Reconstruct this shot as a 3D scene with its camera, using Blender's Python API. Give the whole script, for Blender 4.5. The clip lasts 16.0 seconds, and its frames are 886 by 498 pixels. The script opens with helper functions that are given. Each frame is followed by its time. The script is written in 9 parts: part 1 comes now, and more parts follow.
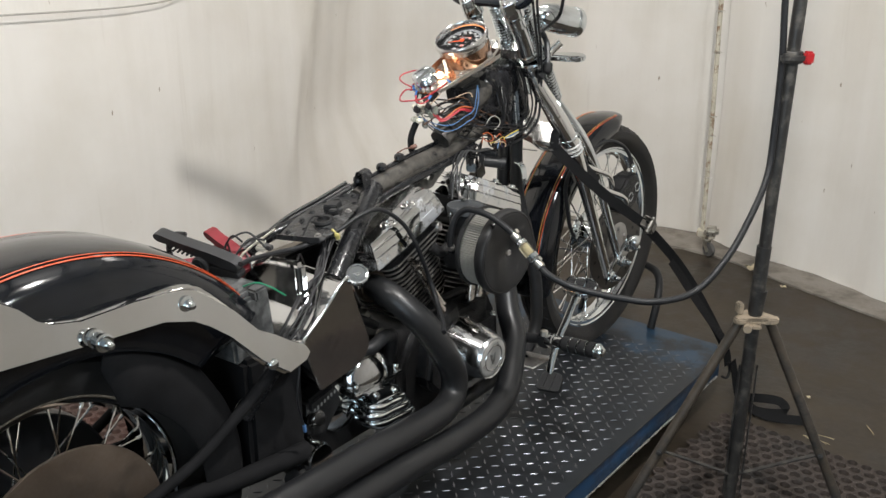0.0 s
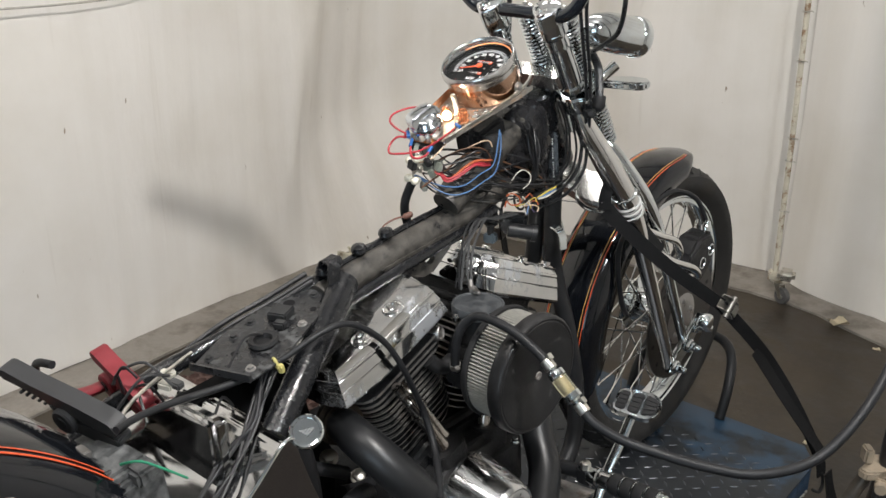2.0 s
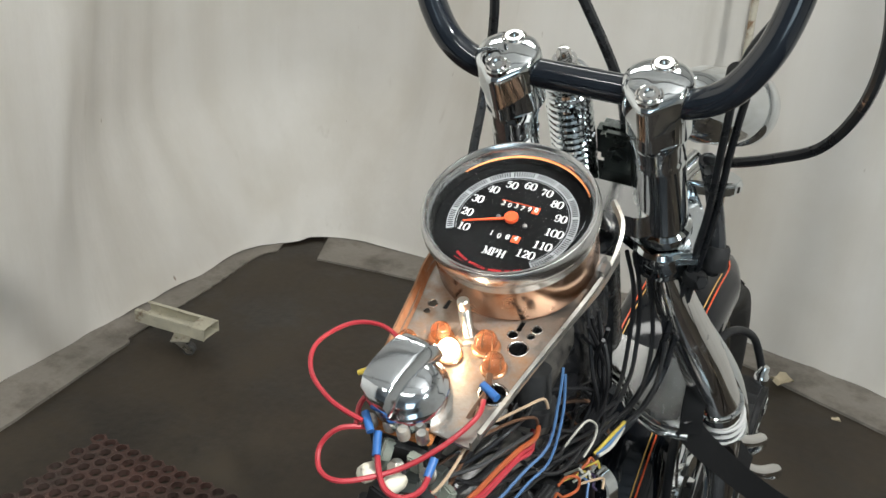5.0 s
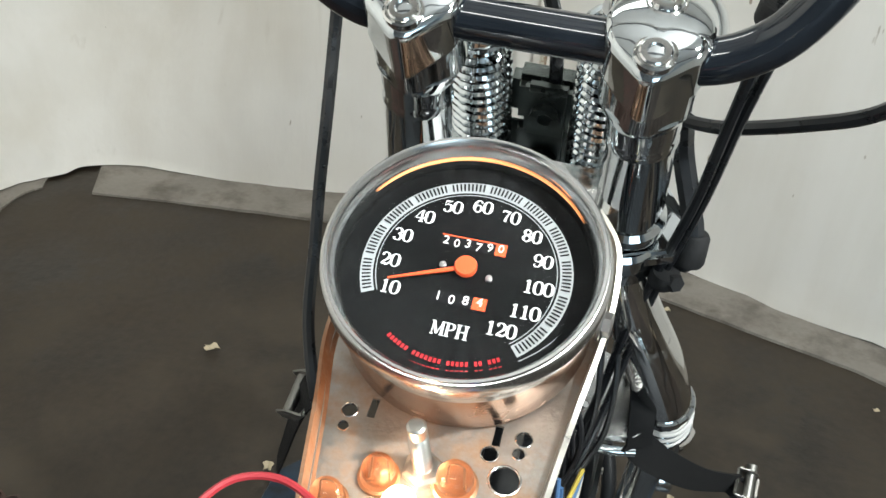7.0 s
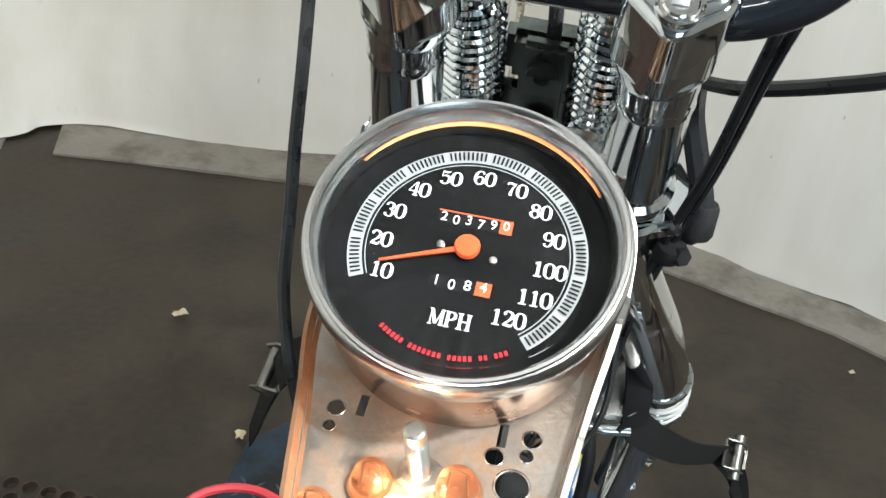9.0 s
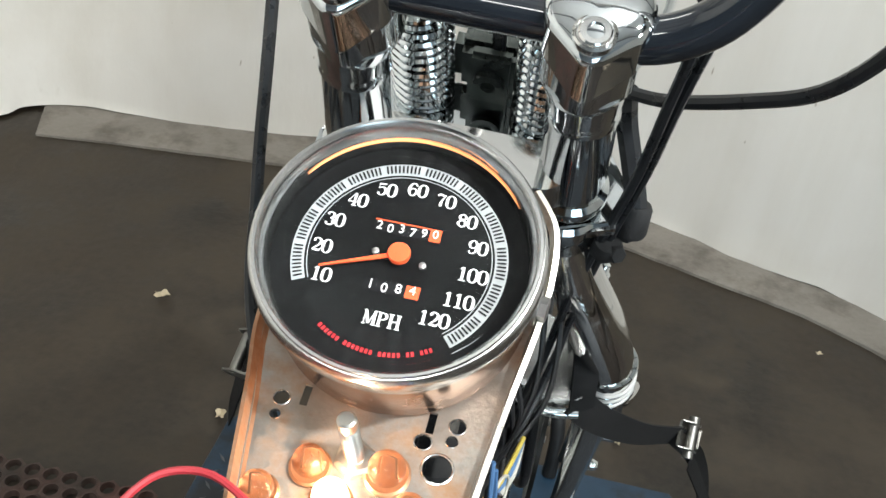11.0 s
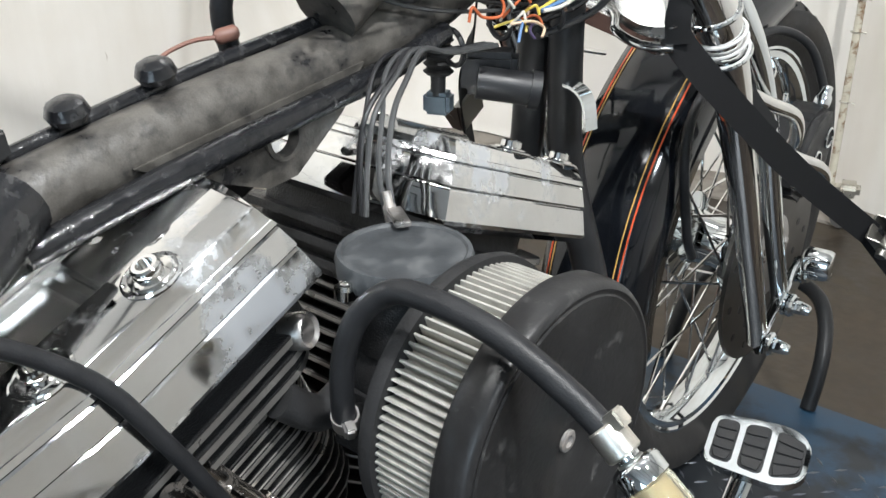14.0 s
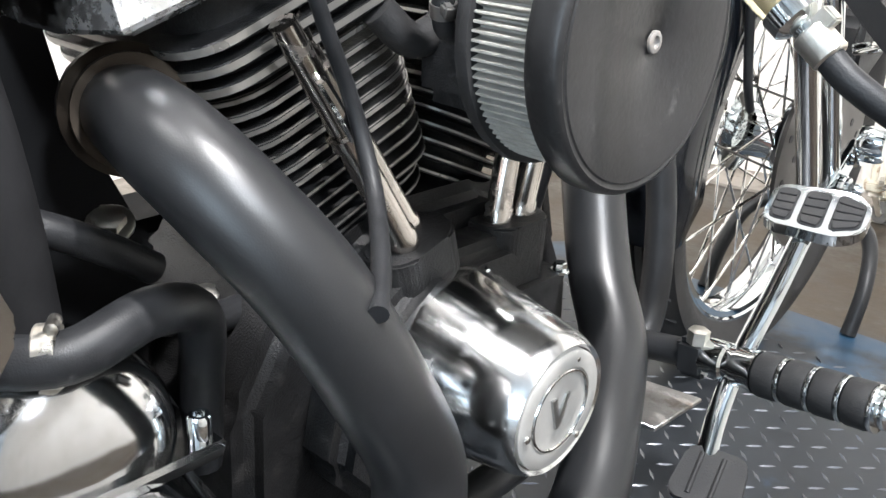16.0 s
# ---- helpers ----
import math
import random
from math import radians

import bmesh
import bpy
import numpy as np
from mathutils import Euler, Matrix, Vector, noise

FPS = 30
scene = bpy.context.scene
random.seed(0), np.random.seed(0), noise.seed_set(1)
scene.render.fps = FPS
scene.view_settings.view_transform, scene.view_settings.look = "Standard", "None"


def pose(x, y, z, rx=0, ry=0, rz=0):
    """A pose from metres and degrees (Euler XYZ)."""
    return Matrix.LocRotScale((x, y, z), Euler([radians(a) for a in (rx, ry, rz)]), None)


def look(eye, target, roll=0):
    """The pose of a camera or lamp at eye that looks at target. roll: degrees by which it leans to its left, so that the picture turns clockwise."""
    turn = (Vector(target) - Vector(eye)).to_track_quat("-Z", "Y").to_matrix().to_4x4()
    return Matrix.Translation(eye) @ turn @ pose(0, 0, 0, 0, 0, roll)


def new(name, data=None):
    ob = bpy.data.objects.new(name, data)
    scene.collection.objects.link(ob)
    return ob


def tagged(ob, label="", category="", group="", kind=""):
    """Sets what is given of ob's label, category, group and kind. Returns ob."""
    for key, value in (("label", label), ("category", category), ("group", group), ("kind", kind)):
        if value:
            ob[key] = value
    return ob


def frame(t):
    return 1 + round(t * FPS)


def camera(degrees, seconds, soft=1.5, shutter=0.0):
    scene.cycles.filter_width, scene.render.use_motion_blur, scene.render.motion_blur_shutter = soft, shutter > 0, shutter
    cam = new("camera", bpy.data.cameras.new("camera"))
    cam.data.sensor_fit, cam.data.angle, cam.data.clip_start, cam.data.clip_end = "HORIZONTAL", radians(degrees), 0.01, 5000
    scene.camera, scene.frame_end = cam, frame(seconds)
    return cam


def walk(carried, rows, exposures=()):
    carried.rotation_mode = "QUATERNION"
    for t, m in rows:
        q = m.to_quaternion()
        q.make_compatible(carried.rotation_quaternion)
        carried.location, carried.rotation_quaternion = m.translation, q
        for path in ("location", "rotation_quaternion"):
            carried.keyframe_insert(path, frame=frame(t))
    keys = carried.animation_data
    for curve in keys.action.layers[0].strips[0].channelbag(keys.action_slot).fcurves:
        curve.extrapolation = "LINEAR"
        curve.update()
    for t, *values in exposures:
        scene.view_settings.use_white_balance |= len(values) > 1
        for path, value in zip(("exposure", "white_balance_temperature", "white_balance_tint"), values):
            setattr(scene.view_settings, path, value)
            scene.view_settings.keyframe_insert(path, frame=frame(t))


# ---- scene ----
cam = camera(52.1, 16.0)
METRES, EYE, TILT, LEAN, TURN = 2.8, 1.364, -20.0, 0.0, 38.4
SIDE, BACK = 1.257, -0.50
ROWS = [
    (0.0, 0.0, 0.0, 0.0, 0.0, 0.0, -0.0),
    (0.5, 0.0137, 0.0466, 0.0125, 1.24, -0.38, -0.28),
    (1.0, 0.0168, 0.1015, 0.0334, 1.67, -0.65, -0.52),
    (1.5, 0.0126, 0.1547, 0.0551, 1.98, -0.88, -0.89),
    (2.0, 0.0175, 0.2083, 0.0722, 2.32, -1.06, -1.11),
    (2.5, 0.0246, 0.2693, 0.0949, 2.49, -1.28, -1.3),
    (3.0, 0.0222, 0.3198, 0.1114, 2.78, -1.55, -1.4),
    (3.5, 0.0039, 0.3773, 0.1301, 2.6, -1.82, -1.37),
    (4.0, -0.0177, 0.4361, 0.1492, -0.24, -2.09, -1.21),
    (4.5, -0.0355, 0.4786, 0.164, -5.26, -3.23, -0.95),
    (5.0, -0.0424, 0.5136, 0.1787, -10.73, -4.76, 0.12),
    (7.5, -0.0407, 0.6182, 0.2008, -25.99, -13.79, 3.87),
    (8.0, -0.0394, 0.6237, 0.2, -26.28, -14.37, 3.72),
    (10.5, -0.0378, 0.6184, 0.2023, -27.46, -16.48, 3.17),
    (11.0, -0.0369, 0.6092, 0.2073, -27.46, -16.71, 3.05),
    (11.5, -0.0349, 0.5915, 0.2015, -27.0, -15.45, 3.12),
    (12.0, -0.0233, 0.5725, 0.1853, -23.56, -13.68, 3.73),
    (12.5, -0.005, 0.5485, 0.1658, -17.96, -10.87, 4.71),
    (13.0, 0.0207, 0.5307, 0.1266, -7.97, -8.68, 2.46),
    (13.5, 0.0304, 0.5198, 0.0886, -1.59, -6.92, 0.58),
    (14.0, 0.0259, 0.5126, 0.0521, 0.11, -5.39, 0.21),
    (14.5, 0.0153, 0.5048, 0.0263, 0.69, -3.28, -1.3),
    (15.0, 0.011, 0.502, -0.0068, 1.19, -2.58, -2.76),
    (15.5, 0.0122, 0.5008, -0.0289, 1.57, -2.16, -3.88),
    (16.0, 0.0158, 0.4986, -0.0437, 1.93, -1.62, -4.47),
]
walk(cam, [(t, pose(SIDE, BACK, EYE, TILT, LEAN, TURN) @ pose(METRES * x, METRES * y, METRES * z, 90 + pitch, roll, yaw)) for t, x, y, z, yaw, pitch, roll in ROWS],
     [(0.0, -0.10, 6650, 11), (1.5, -0.16, 6650, 12), (3.5, -0.30, 6500, 9), (5.0, -0.34, 6430, 7), (7.5, 0.03, 6300, 4), (11.0, 0.08, 6330, 6), (12.5, -0.08, 6380, 7), (13.0, 0.22, 6340, 7), (13.5, 0.34, 6300, 8),
      (14.5, 0.68, 6300, 11), (15.0, 0.92, 6320, 12), (15.5, 1.10, 6350, 12), (16.0, 1.45, 6350, 12)])

# ---- light ----
world = bpy.data.worlds.new("world")
scene.world = world
world.use_nodes = True
world.node_tree.nodes["Background"].inputs[0].default_value = (0.9, 0.93, 1.0, 1)
world.node_tree.nodes["Background"].inputs[1].default_value = 0.25


def area_lamp(name, eye, target, sx, sy, watts, colour):
    data = bpy.data.lights.new(name, "AREA")
    data.shape, data.size, data.size_y, data.energy, data.color = "RECTANGLE", sx, sy, watts, colour
    ob = new(name, data)
    ob.matrix_basis = look(eye, target)
    return ob


area_lamp("ceiling_lamp", (0.90, 0.69, 2.43), (-1.3, 1.40, 0.75), 0.075, 0.075, 44, (1.0, 0.985, 0.955))
# unseen broad lamp added behind the camera for bluish reflections; no door stands there
area_lamp("rear_daylight_fill", (1.4, -3.80, 1.25), (0.4, 0.0, 1.05), 3.4, 2.3, 86, (0.72, 0.88, 1.0))
for dx in (-0.075, 0.075):
    area_lamp("work_light", (1.60 + dx * 0.4, 0.35 - dx * 0.9, 2.08), (0.0, 0.95, 0.55), 0.11, 0.20, 10, (0.90, 0.96, 1.0))
# two unseen overhead area lamps, added as general fill
area_lamp("overhead_fill_rear", (-0.15, -0.25, 2.62), (-0.15, -0.1, 0.0), 1.2, 0.22, 15, (1.0, 0.98, 0.945))
area_lamp("overhead_fill_front", (-0.6, 2.0, 2.62), (-0.6, 1.9, 0.0), 1.2, 0.22, 8, (1.0, 0.98, 0.945))
scene.view_settings.exposure = 0.0

# ---- shaping helpers ----
WORLD = {}


def finish(bm, name, material, angle=38):
    me = bpy.data.meshes.new(name)
    bmesh.ops.recalc_face_normals(bm, faces=bm.faces[:])
    bm.to_mesh(me)
    bm.free()
    me.polygons.foreach_set("use_smooth", [True] * len(me.polygons))
    me.set_sharp_from_angle(angle=radians(angle))
    if material:
        me.materials.append(material)
    return me


def under(ob, parent, m=None):
    ob.parent = parent
    ob.matrix_parent_inverse = WORLD.get(parent, Matrix()).inverted()
    ob.matrix_basis = m or Matrix()
    WORLD[ob] = ob.matrix_basis.copy()
    return ob


def thing(name, base, label, category, group="", kind=""):
    ob = new(name)
    ob.empty_display_size = 0.05
    ob.matrix_basis = Matrix.Translation(base)
    WORLD[ob] = ob.matrix_basis.copy()
    return tagged(ob, label, category, group, kind)


def part(name, bm, material, parent, label="", angle=38, m=None):
    ob = new(name, finish(bm, name, material, angle))
    under(ob, parent, m)
    return tagged(ob, label)


def solo(name, bm, material, label, category, kind="", angle=38, group=""):
    ob = new(name, finish(bm, name, material, angle))
    WORLD[ob] = Matrix()
    return tagged(ob, label, category, group, kind)


def V(*a):
    return Vector(a)


def curve(pts, sub=6):
    """Points on a smooth line through pts."""
    p = [Vector(q) for q in pts]
    if sub < 2 or len(p) < 3:
        return p
    out = []
    for i in range(len(p) - 1):
        a, b, c, d = p[max(i - 1, 0)], p[i], p[i + 1], p[min(i + 2, len(p) - 1)]
        for k in range(sub):
            t = k / sub
            out.append(0.5 * (2 * b + (c - a) * t + (2 * a - 5 * b + 4 * c - d) * t * t + (3 * b - a - 3 * c + d) * t ** 3))
    return out + [p[-1]]


def side_of(axis):
    axis = Vector(axis).normalized()
    ref = V(0, 0, 1) if abs(axis.z) < 0.9 else V(1, 0, 0)
    u = axis.cross(ref).normalized()
    return axis, u, u.cross(axis).normalized() * -1


def tube(bm, pts, r, seg=10, sub=6, caps=True, flat=1.0):
    """A round bar along pts; r is one radius or one for each point."""
    line = curve(pts, sub)
    n = len(line)
    if isinstance(r, (int, float)):
        rad = [r] * n
    else:
        rad = [float(np.interp(i / (n - 1) * (len(r) - 1), range(len(r)), r)) for i in range(n)]
    tang = [(line[min(i + 1, n - 1)] - line[max(i - 1, 0)]).normalized() for i in range(n)]
    _, u, v = side_of(tang[0])
    rings = []
    for i in range(n):
        t = tang[i]
        u = (u - t * u.dot(t)).normalized()
        v = t.cross(u)
        rings.append([bm.verts.new(line[i] + rad[i] * (math.cos(a) * u + flat * math.sin(a) * v)) for a in [2 * math.pi * k / seg for k in range(seg)]])
    for a, b in zip(rings, rings[1:]):
        for k in range(seg):
            bm.faces.new((a[k], a[(k + 1) % seg], b[(k + 1) % seg], b[k]))
    if caps:
        bm.faces.new(rings[0])
        bm.faces.new(rings[-1])
    return bm


def lathe(bm, prof, o, axis, seg=32, close=False, flat=(1, 1)):
    """Turns (radius, height) pairs round the axis from o."""
    o = Vector(o)
    axis, u, v = side_of(axis)
    rings = []
    for r, h in prof:
        if r < 1e-6:
            rings.append([bm.verts.new(o + axis * h)])
        else:
            rings.append([bm.verts.new(o + axis * h + r * (flat[0] * math.cos(a) * u + flat[1] * math.sin(a) * v)) for a in [2 * math.pi * k / seg for k in range(seg)]])
    pairs = list(zip(rings, rings[1:])) + ([(rings[-1], rings[0])] if close else [])
    for a, b in pairs:
        for k in range(seg):
            q = []
            for vert in (a[k % len(a)], a[(k + 1) % len(a)], b[(k + 1) % len(b)], b[k % len(b)]):
                if vert not in q:
                    q.append(vert)
            if len(q) > 2:
                bm.faces.new(q)
    if not close:
        for ring in (rings[0], rings[-1]):
            if len(ring) > 2:
                bm.faces.new(ring)
    return bm


def frame_of(o, x, z):
    """A matrix at o whose x and z axes run near those given."""
    x = Vector(x).normalized()
    y = Vector(z).cross(x).normalized()
    z = x.cross(y)
    m = Matrix((x, y, z)).transposed().to_4x4()
    m.translation = o
    return m


def prism(bm, poly, lo, hi, m=None, bev=0.0, seg=2, taper=1.0):
    """A flat outline (x, y) drawn out from lo to hi along z, then moved by m."""
    m = m or Matrix()
    c = sum((V(x, y, 0) for x, y in poly), V(0, 0, 0)) / len(poly)
    a = [bm.verts.new(m @ V(x, y, lo)) for x, y in poly]
    b = [bm.verts.new(m @ V(c.x + (x - c.x) * taper, c.y + (y - c.y) * taper, hi)) for x, y in poly]
    n = len(poly)
    faces = [bm.faces.new(a[::-1]), bm.faces.new(b)]
    faces += [bm.faces.new((a[k], a[(k + 1) % n], b[(k + 1) % n], b[k])) for k in range(n)]
    if bev > 0:
        edges = list({e for f in faces for e in f.edges})
        bmesh.ops.bevel(bm, geom=edges, offset=bev, segments=seg, affect="EDGES", clamp_overlap=True)
    return bm


def soften(poly, r, n=4):
    """The outline with each corner rounded to radius r."""
    out = []
    for i, p in enumerate(poly):
        p, a, b = V(*p, 0), V(*poly[i - 1], 0), V(*poly[(i + 1) % len(poly)], 0)
        u, w = (a - p).normalized(), (b - p).normalized()
        s, e = p + u * min(r, (a - p).length * 0.45), p + w * min(r, (b - p).length * 0.45)
        for k in range(n + 1):
            t = k / n
            q = s * (1 - t) ** 2 + p * 2 * t * (1 - t) + e * t ** 2
            out.append((q.x, q.y))
    return out


def box(bm, size, m=None, bev=0.0, seg=2):
    x, y, z = (s / 2 for s in size)
    return prism(bm, [(-x, -y), (x, -y), (x, y), (-x, y)], -z, z, m, bev, seg)


def at(x, y, z, rx=0, ry=0, rz=0):
    return pose(x, y, z, rx, ry, rz)


def ring(bm, o, axis, R, r, seg=40, sec=8):
    prof = [(R + r * math.cos(a), r * math.sin(a)) for a in [2 * math.pi * k / sec for k in range(sec)]]
    return lathe(bm, prof, o, axis, seg, close=True)


def hexbolt(bm, o, axis, r=0.008, h=0.007, washer=True):
    if washer:
        lathe(bm, [(r * 1.45, 0), (r * 1.45, h * 0.22), (r * 1.3, h * 0.3)], o, axis, 16)
    lathe(bm, [(r, h * 0.2), (r, h * 0.9), (r * 0.85, h)], o, axis, 6)
    return bm


def acorn(bm, o, axis, r=0.01, h=0.02):
    lathe(bm, [(r * 1.5, 0), (r * 1.5, 0.003)], o, axis, 18)
    lathe(bm, [(r, 0.003), (r, h * 0.45)], o, axis, 6)
    lathe(bm, [(r * 0.92, h * 0.45), (r * 0.9, h * 0.65), (r * 0.65, h * 0.9), (0, h)], o, axis, 18)
    return bm


def spring(bm, a, b, R, r, turns, seg=8):
    a, b = Vector(a), Vector(b)
    axis, u, v = side_of(b - a)
    n = int(turns * 16)
    pts = [a + (b - a) * i / n + R * (math.cos(2 * math.pi * turns * i / n) * u + math.sin(2 * math.pi * turns * i / n) * v) for i in range(n + 1)]
    return tube(bm, pts, r, seg, 1)


def B():
    return bmesh.new()


def pierced(bm, cutter):
    """The closed mesh bm with the closed mesh cutter taken out of it."""
    obs = []
    for b in (bm, cutter):
        bmesh.ops.recalc_face_normals(b, faces=b.faces[:])
        me = bpy.data.meshes.new("blank")
        b.to_mesh(me)
        b.free()
        obs.append(new("blank", me))
    mod = obs[0].modifiers.new("cut", "BOOLEAN")
    mod.object, mod.operation, mod.solver = obs[1], "DIFFERENCE", "EXACT"
    out = B()
    out.from_mesh(obs[0].evaluated_get(bpy.context.evaluated_depsgraph_get()).to_mesh())
    for ob in obs:
        me = ob.data
        bpy.data.objects.remove(ob)
        bpy.data.meshes.remove(me)
    return out


def new_mat(name):
    mt = bpy.data.materials.new(name)
    mt.use_nodes = True
    return mt, mt.node_tree, mt.node_tree.nodes["Principled BSDF"]


def surf(name, base, rough=0.5, metal=0.0, vary=0.15, scale=18.0, rvary=0.1, bump=0.0, bscale=300.0, dirt=None, dirt_at=0.58, dirt_soft=0.1, dirt_scale=9.0, dirt_rough=0.85, coat=0.0, spec=0.5, dirt_metal=0.0, bdetail=4.0):
    """A surface with variation at two scales, and stains where dirt is given."""
    mt, nt, bsdf = new_mat(name)
    nd, ln = nt.nodes, nt.links
    co = nd.new("ShaderNodeTexCoord")
    n1 = nd.new("ShaderNodeTexNoise")
    n1.inputs["Scale"].default_value, n1.inputs["Detail"].default_value = scale, 6
    n2 = nd.new("ShaderNodeTexNoise")
    n2.inputs["Scale"].default_value, n2.inputs["Detail"].default_value = scale * 14, 3
    ln.new(co.outputs["Object"], n1.inputs["Vector"])
    ln.new(co.outputs["Object"], n2.inputs["Vector"])
    add = nd.new("ShaderNodeMath")
    add.operation = "MULTIPLY_ADD"
    ln.new(n2.outputs["Fac"], add.inputs[0])
    add.inputs[1].default_value = 0.35
    ln.new(n1.outputs["Fac"], add.inputs[2])
    ramp = nd.new("ShaderNodeMapRange")
    ramp.inputs["From Min"].default_value, ramp.inputs["From Max"].default_value = 0.42, 0.95
    ln.new(add.outputs[0], ramp.inputs["Value"])
    mix = nd.new("ShaderNodeMix")
    mix.data_type = "RGBA"
    mix.inputs["A"].default_value = (*[c * (1 - vary) for c in base], 1)
    mix.inputs["B"].default_value = (*[min(c * (1 + vary), 1) for c in base], 1)
    ln.new(ramp.outputs[0], mix.inputs["Factor"])
    colour = mix.outputs["Result"]
    rr = nd.new("ShaderNodeMapRange")
    rr.inputs["To Min"].default_value, rr.inputs["To Max"].default_value = max(rough - rvary, 0.02), min(rough + rvary, 1)
    ln.new(n1.outputs["Fac"], rr.inputs["Value"])
    rr.inputs["From Min"].default_value, rr.inputs["From Max"].default_value = 0.3, 0.7
    rough_out = rr.outputs[0]
    bsdf.inputs["Metallic"].default_value = metal
    bsdf.inputs["Coat Weight"].default_value = coat
    bsdf.inputs["Coat Roughness"].default_value = 0.06
    bsdf.inputs["Specular IOR Level"].default_value = spec
    if dirt:
        n3 = nd.new("ShaderNodeTexNoise")
        n3.inputs["Scale"].default_value, n3.inputs["Detail"].default_value, n3.inputs["Roughness"].default_value = dirt_scale, 9, 0.68
        ln.new(co.outputs["Object"], n3.inputs["Vector"])
        mk = nd.new("ShaderNodeMapRange")
        mk.inputs["From Min"].default_value, mk.inputs["From Max"].default_value = dirt_at - dirt_soft, dirt_at + dirt_soft
        ln.new(n3.outputs["Fac"], mk.inputs["Value"])
        m2 = nd.new("ShaderNodeMix")
        m2.data_type = "RGBA"
        ln.new(mk.outputs[0], m2.inputs["Factor"])
        ln.new(colour, m2.inputs["A"])
        m2.inputs["B"].default_value = (*dirt, 1)
        colour = m2.outputs["Result"]
        m3 = nd.new("ShaderNodeMix")
        ln.new(mk.outputs[0], m3.inputs["Factor"])
        ln.new(rough_out, m3.inputs["A"])
        m3.inputs["B"].default_value = dirt_rough
        rough_out = m3.outputs["Result"]
        if metal:
            m4 = nd.new("ShaderNodeMix")
            ln.new(mk.outputs[0], m4.inputs["Factor"])
            m4.inputs["A"].default_value, m4.inputs["B"].default_value = metal, dirt_metal
            ln.new(m4.outputs["Result"], bsdf.inputs["Metallic"])
    ln.new(colour, bsdf.inputs["Base Color"])
    ln.new(rough_out, bsdf.inputs["Roughness"])
    if bump:
        n4 = nd.new("ShaderNodeTexNoise")
        n4.inputs["Scale"].default_value, n4.inputs["Detail"].default_value = bscale, bdetail
        ln.new(co.outputs["Object"], n4.inputs["Vector"])
        bp = nd.new("ShaderNodeBump")
        bp.inputs["Strength"].default_value, bp.inputs["Distance"].default_value = bump, 0.002
        ln.new(n4.outputs["Fac"], bp.inputs["Height"])
        ln.new(bp.outputs[0], bsdf.inputs["Normal"])
    return mt


CHROME = surf("chrome", (0.74, 0.775, 0.79), 0.05, 1.0, 0.04, 20, 0.03, dirt=(0.20, 0.19, 0.18), dirt_at=0.80, dirt_soft=0.09, dirt_scale=40, dirt_rough=0.5)
CHROME_DIRTY = surf("dirty_chrome", (0.76, 0.755, 0.74), 0.08, 1.0, 0.06, 22, 0.05, dirt=(0.20, 0.19, 0.17), dirt_at=0.72, dirt_soft=0.10, dirt_scale=40, dirt_rough=0.5, dirt_metal=0.5)
CHROME_HAZY = surf("brushed_chrome", (0.70, 0.70, 0.69), 0.24, 1.0, 0.06, 30, 0.05, dirt=(0.34, 0.32, 0.29), dirt_at=0.74, dirt_soft=0.10, dirt_scale=50, dirt_rough=0.5, dirt_metal=0.5)
CHROME_WAVY = surf("water_stained_cover_chrome", (0.70, 0.70, 0.69), 0.06, 1.0, 0.05, 20, 0.04, bump=0.6, bscale=14, bdetail=1.5, dirt=(0.60, 0.62, 0.65), dirt_at=0.555, dirt_soft=0.05, dirt_scale=11, dirt_rough=0.42, dirt_metal=0.75)
CHROME_CLEAN = surf("clean_mirror_chrome", (0.72, 0.71, 0.69), 0.045, 1.0, 0.03, 12, 0.025, bump=0.5, bscale=9, bdetail=1.0, dirt=(0.70, 0.69, 0.66), dirt_at=0.76, dirt_soft=0.05, dirt_scale=130, dirt_rough=0.6, dirt_metal=0.5)
STEEL = surf("bare_steel", (0.42, 0.41, 0.40), 0.35, 1.0, 0.15, 30, 0.12, bump=0.1, dirt=(0.16, 0.12, 0.09), dirt_at=0.62, dirt_scale=22)
BLACK_GLOSS = surf("black_gloss_paint", (0.005, 0.006, 0.008), 0.10, 0.0, 0.3, 30, 0.04, coat=0.15, dirt=(0.035, 0.033, 0.030), dirt_at=0.74, dirt_soft=0.16, dirt_scale=9, dirt_rough=0.4)
BLACK_FRAME = surf("dusty_black_frame_paint", (0.010, 0.0105, 0.012), 0.20, 0.0, 0.3, 40, 0.10, bump=0.55, bscale=110, dirt=(0.045, 0.045, 0.044), dirt_at=0.68, dirt_soft=0.13, dirt_scale=85, dirt_rough=0.75)
DUSTY_FRAME = surf("dust_coated_frame_tube", (0.064, 0.059, 0.052), 0.5, 0.0, 0.55, 60, 0.16, bump=0.6, bscale=90, dirt=(0.012, 0.012, 0.013), dirt_at=0.565, dirt_soft=0.08, dirt_scale=36, dirt_rough=0.25)
PLATE_DUSTY = surf("scuffed_dusty_plate", (0.016, 0.0165, 0.018), 0.30, 0.0, 0.4, 50, 0.14, bump=0.9, bscale=70, dirt=(0.090, 0.092, 0.092), dirt_at=0.58, dirt_soft=0.06, dirt_scale=48, dirt_rough=0.7)
BLACK_SATIN = surf("satin_black_coating", (0.015, 0.0155, 0.0168), 0.42, 0.0, 0.2, 50, 0.08, bump=0.08, bscale=900, spec=0.28)
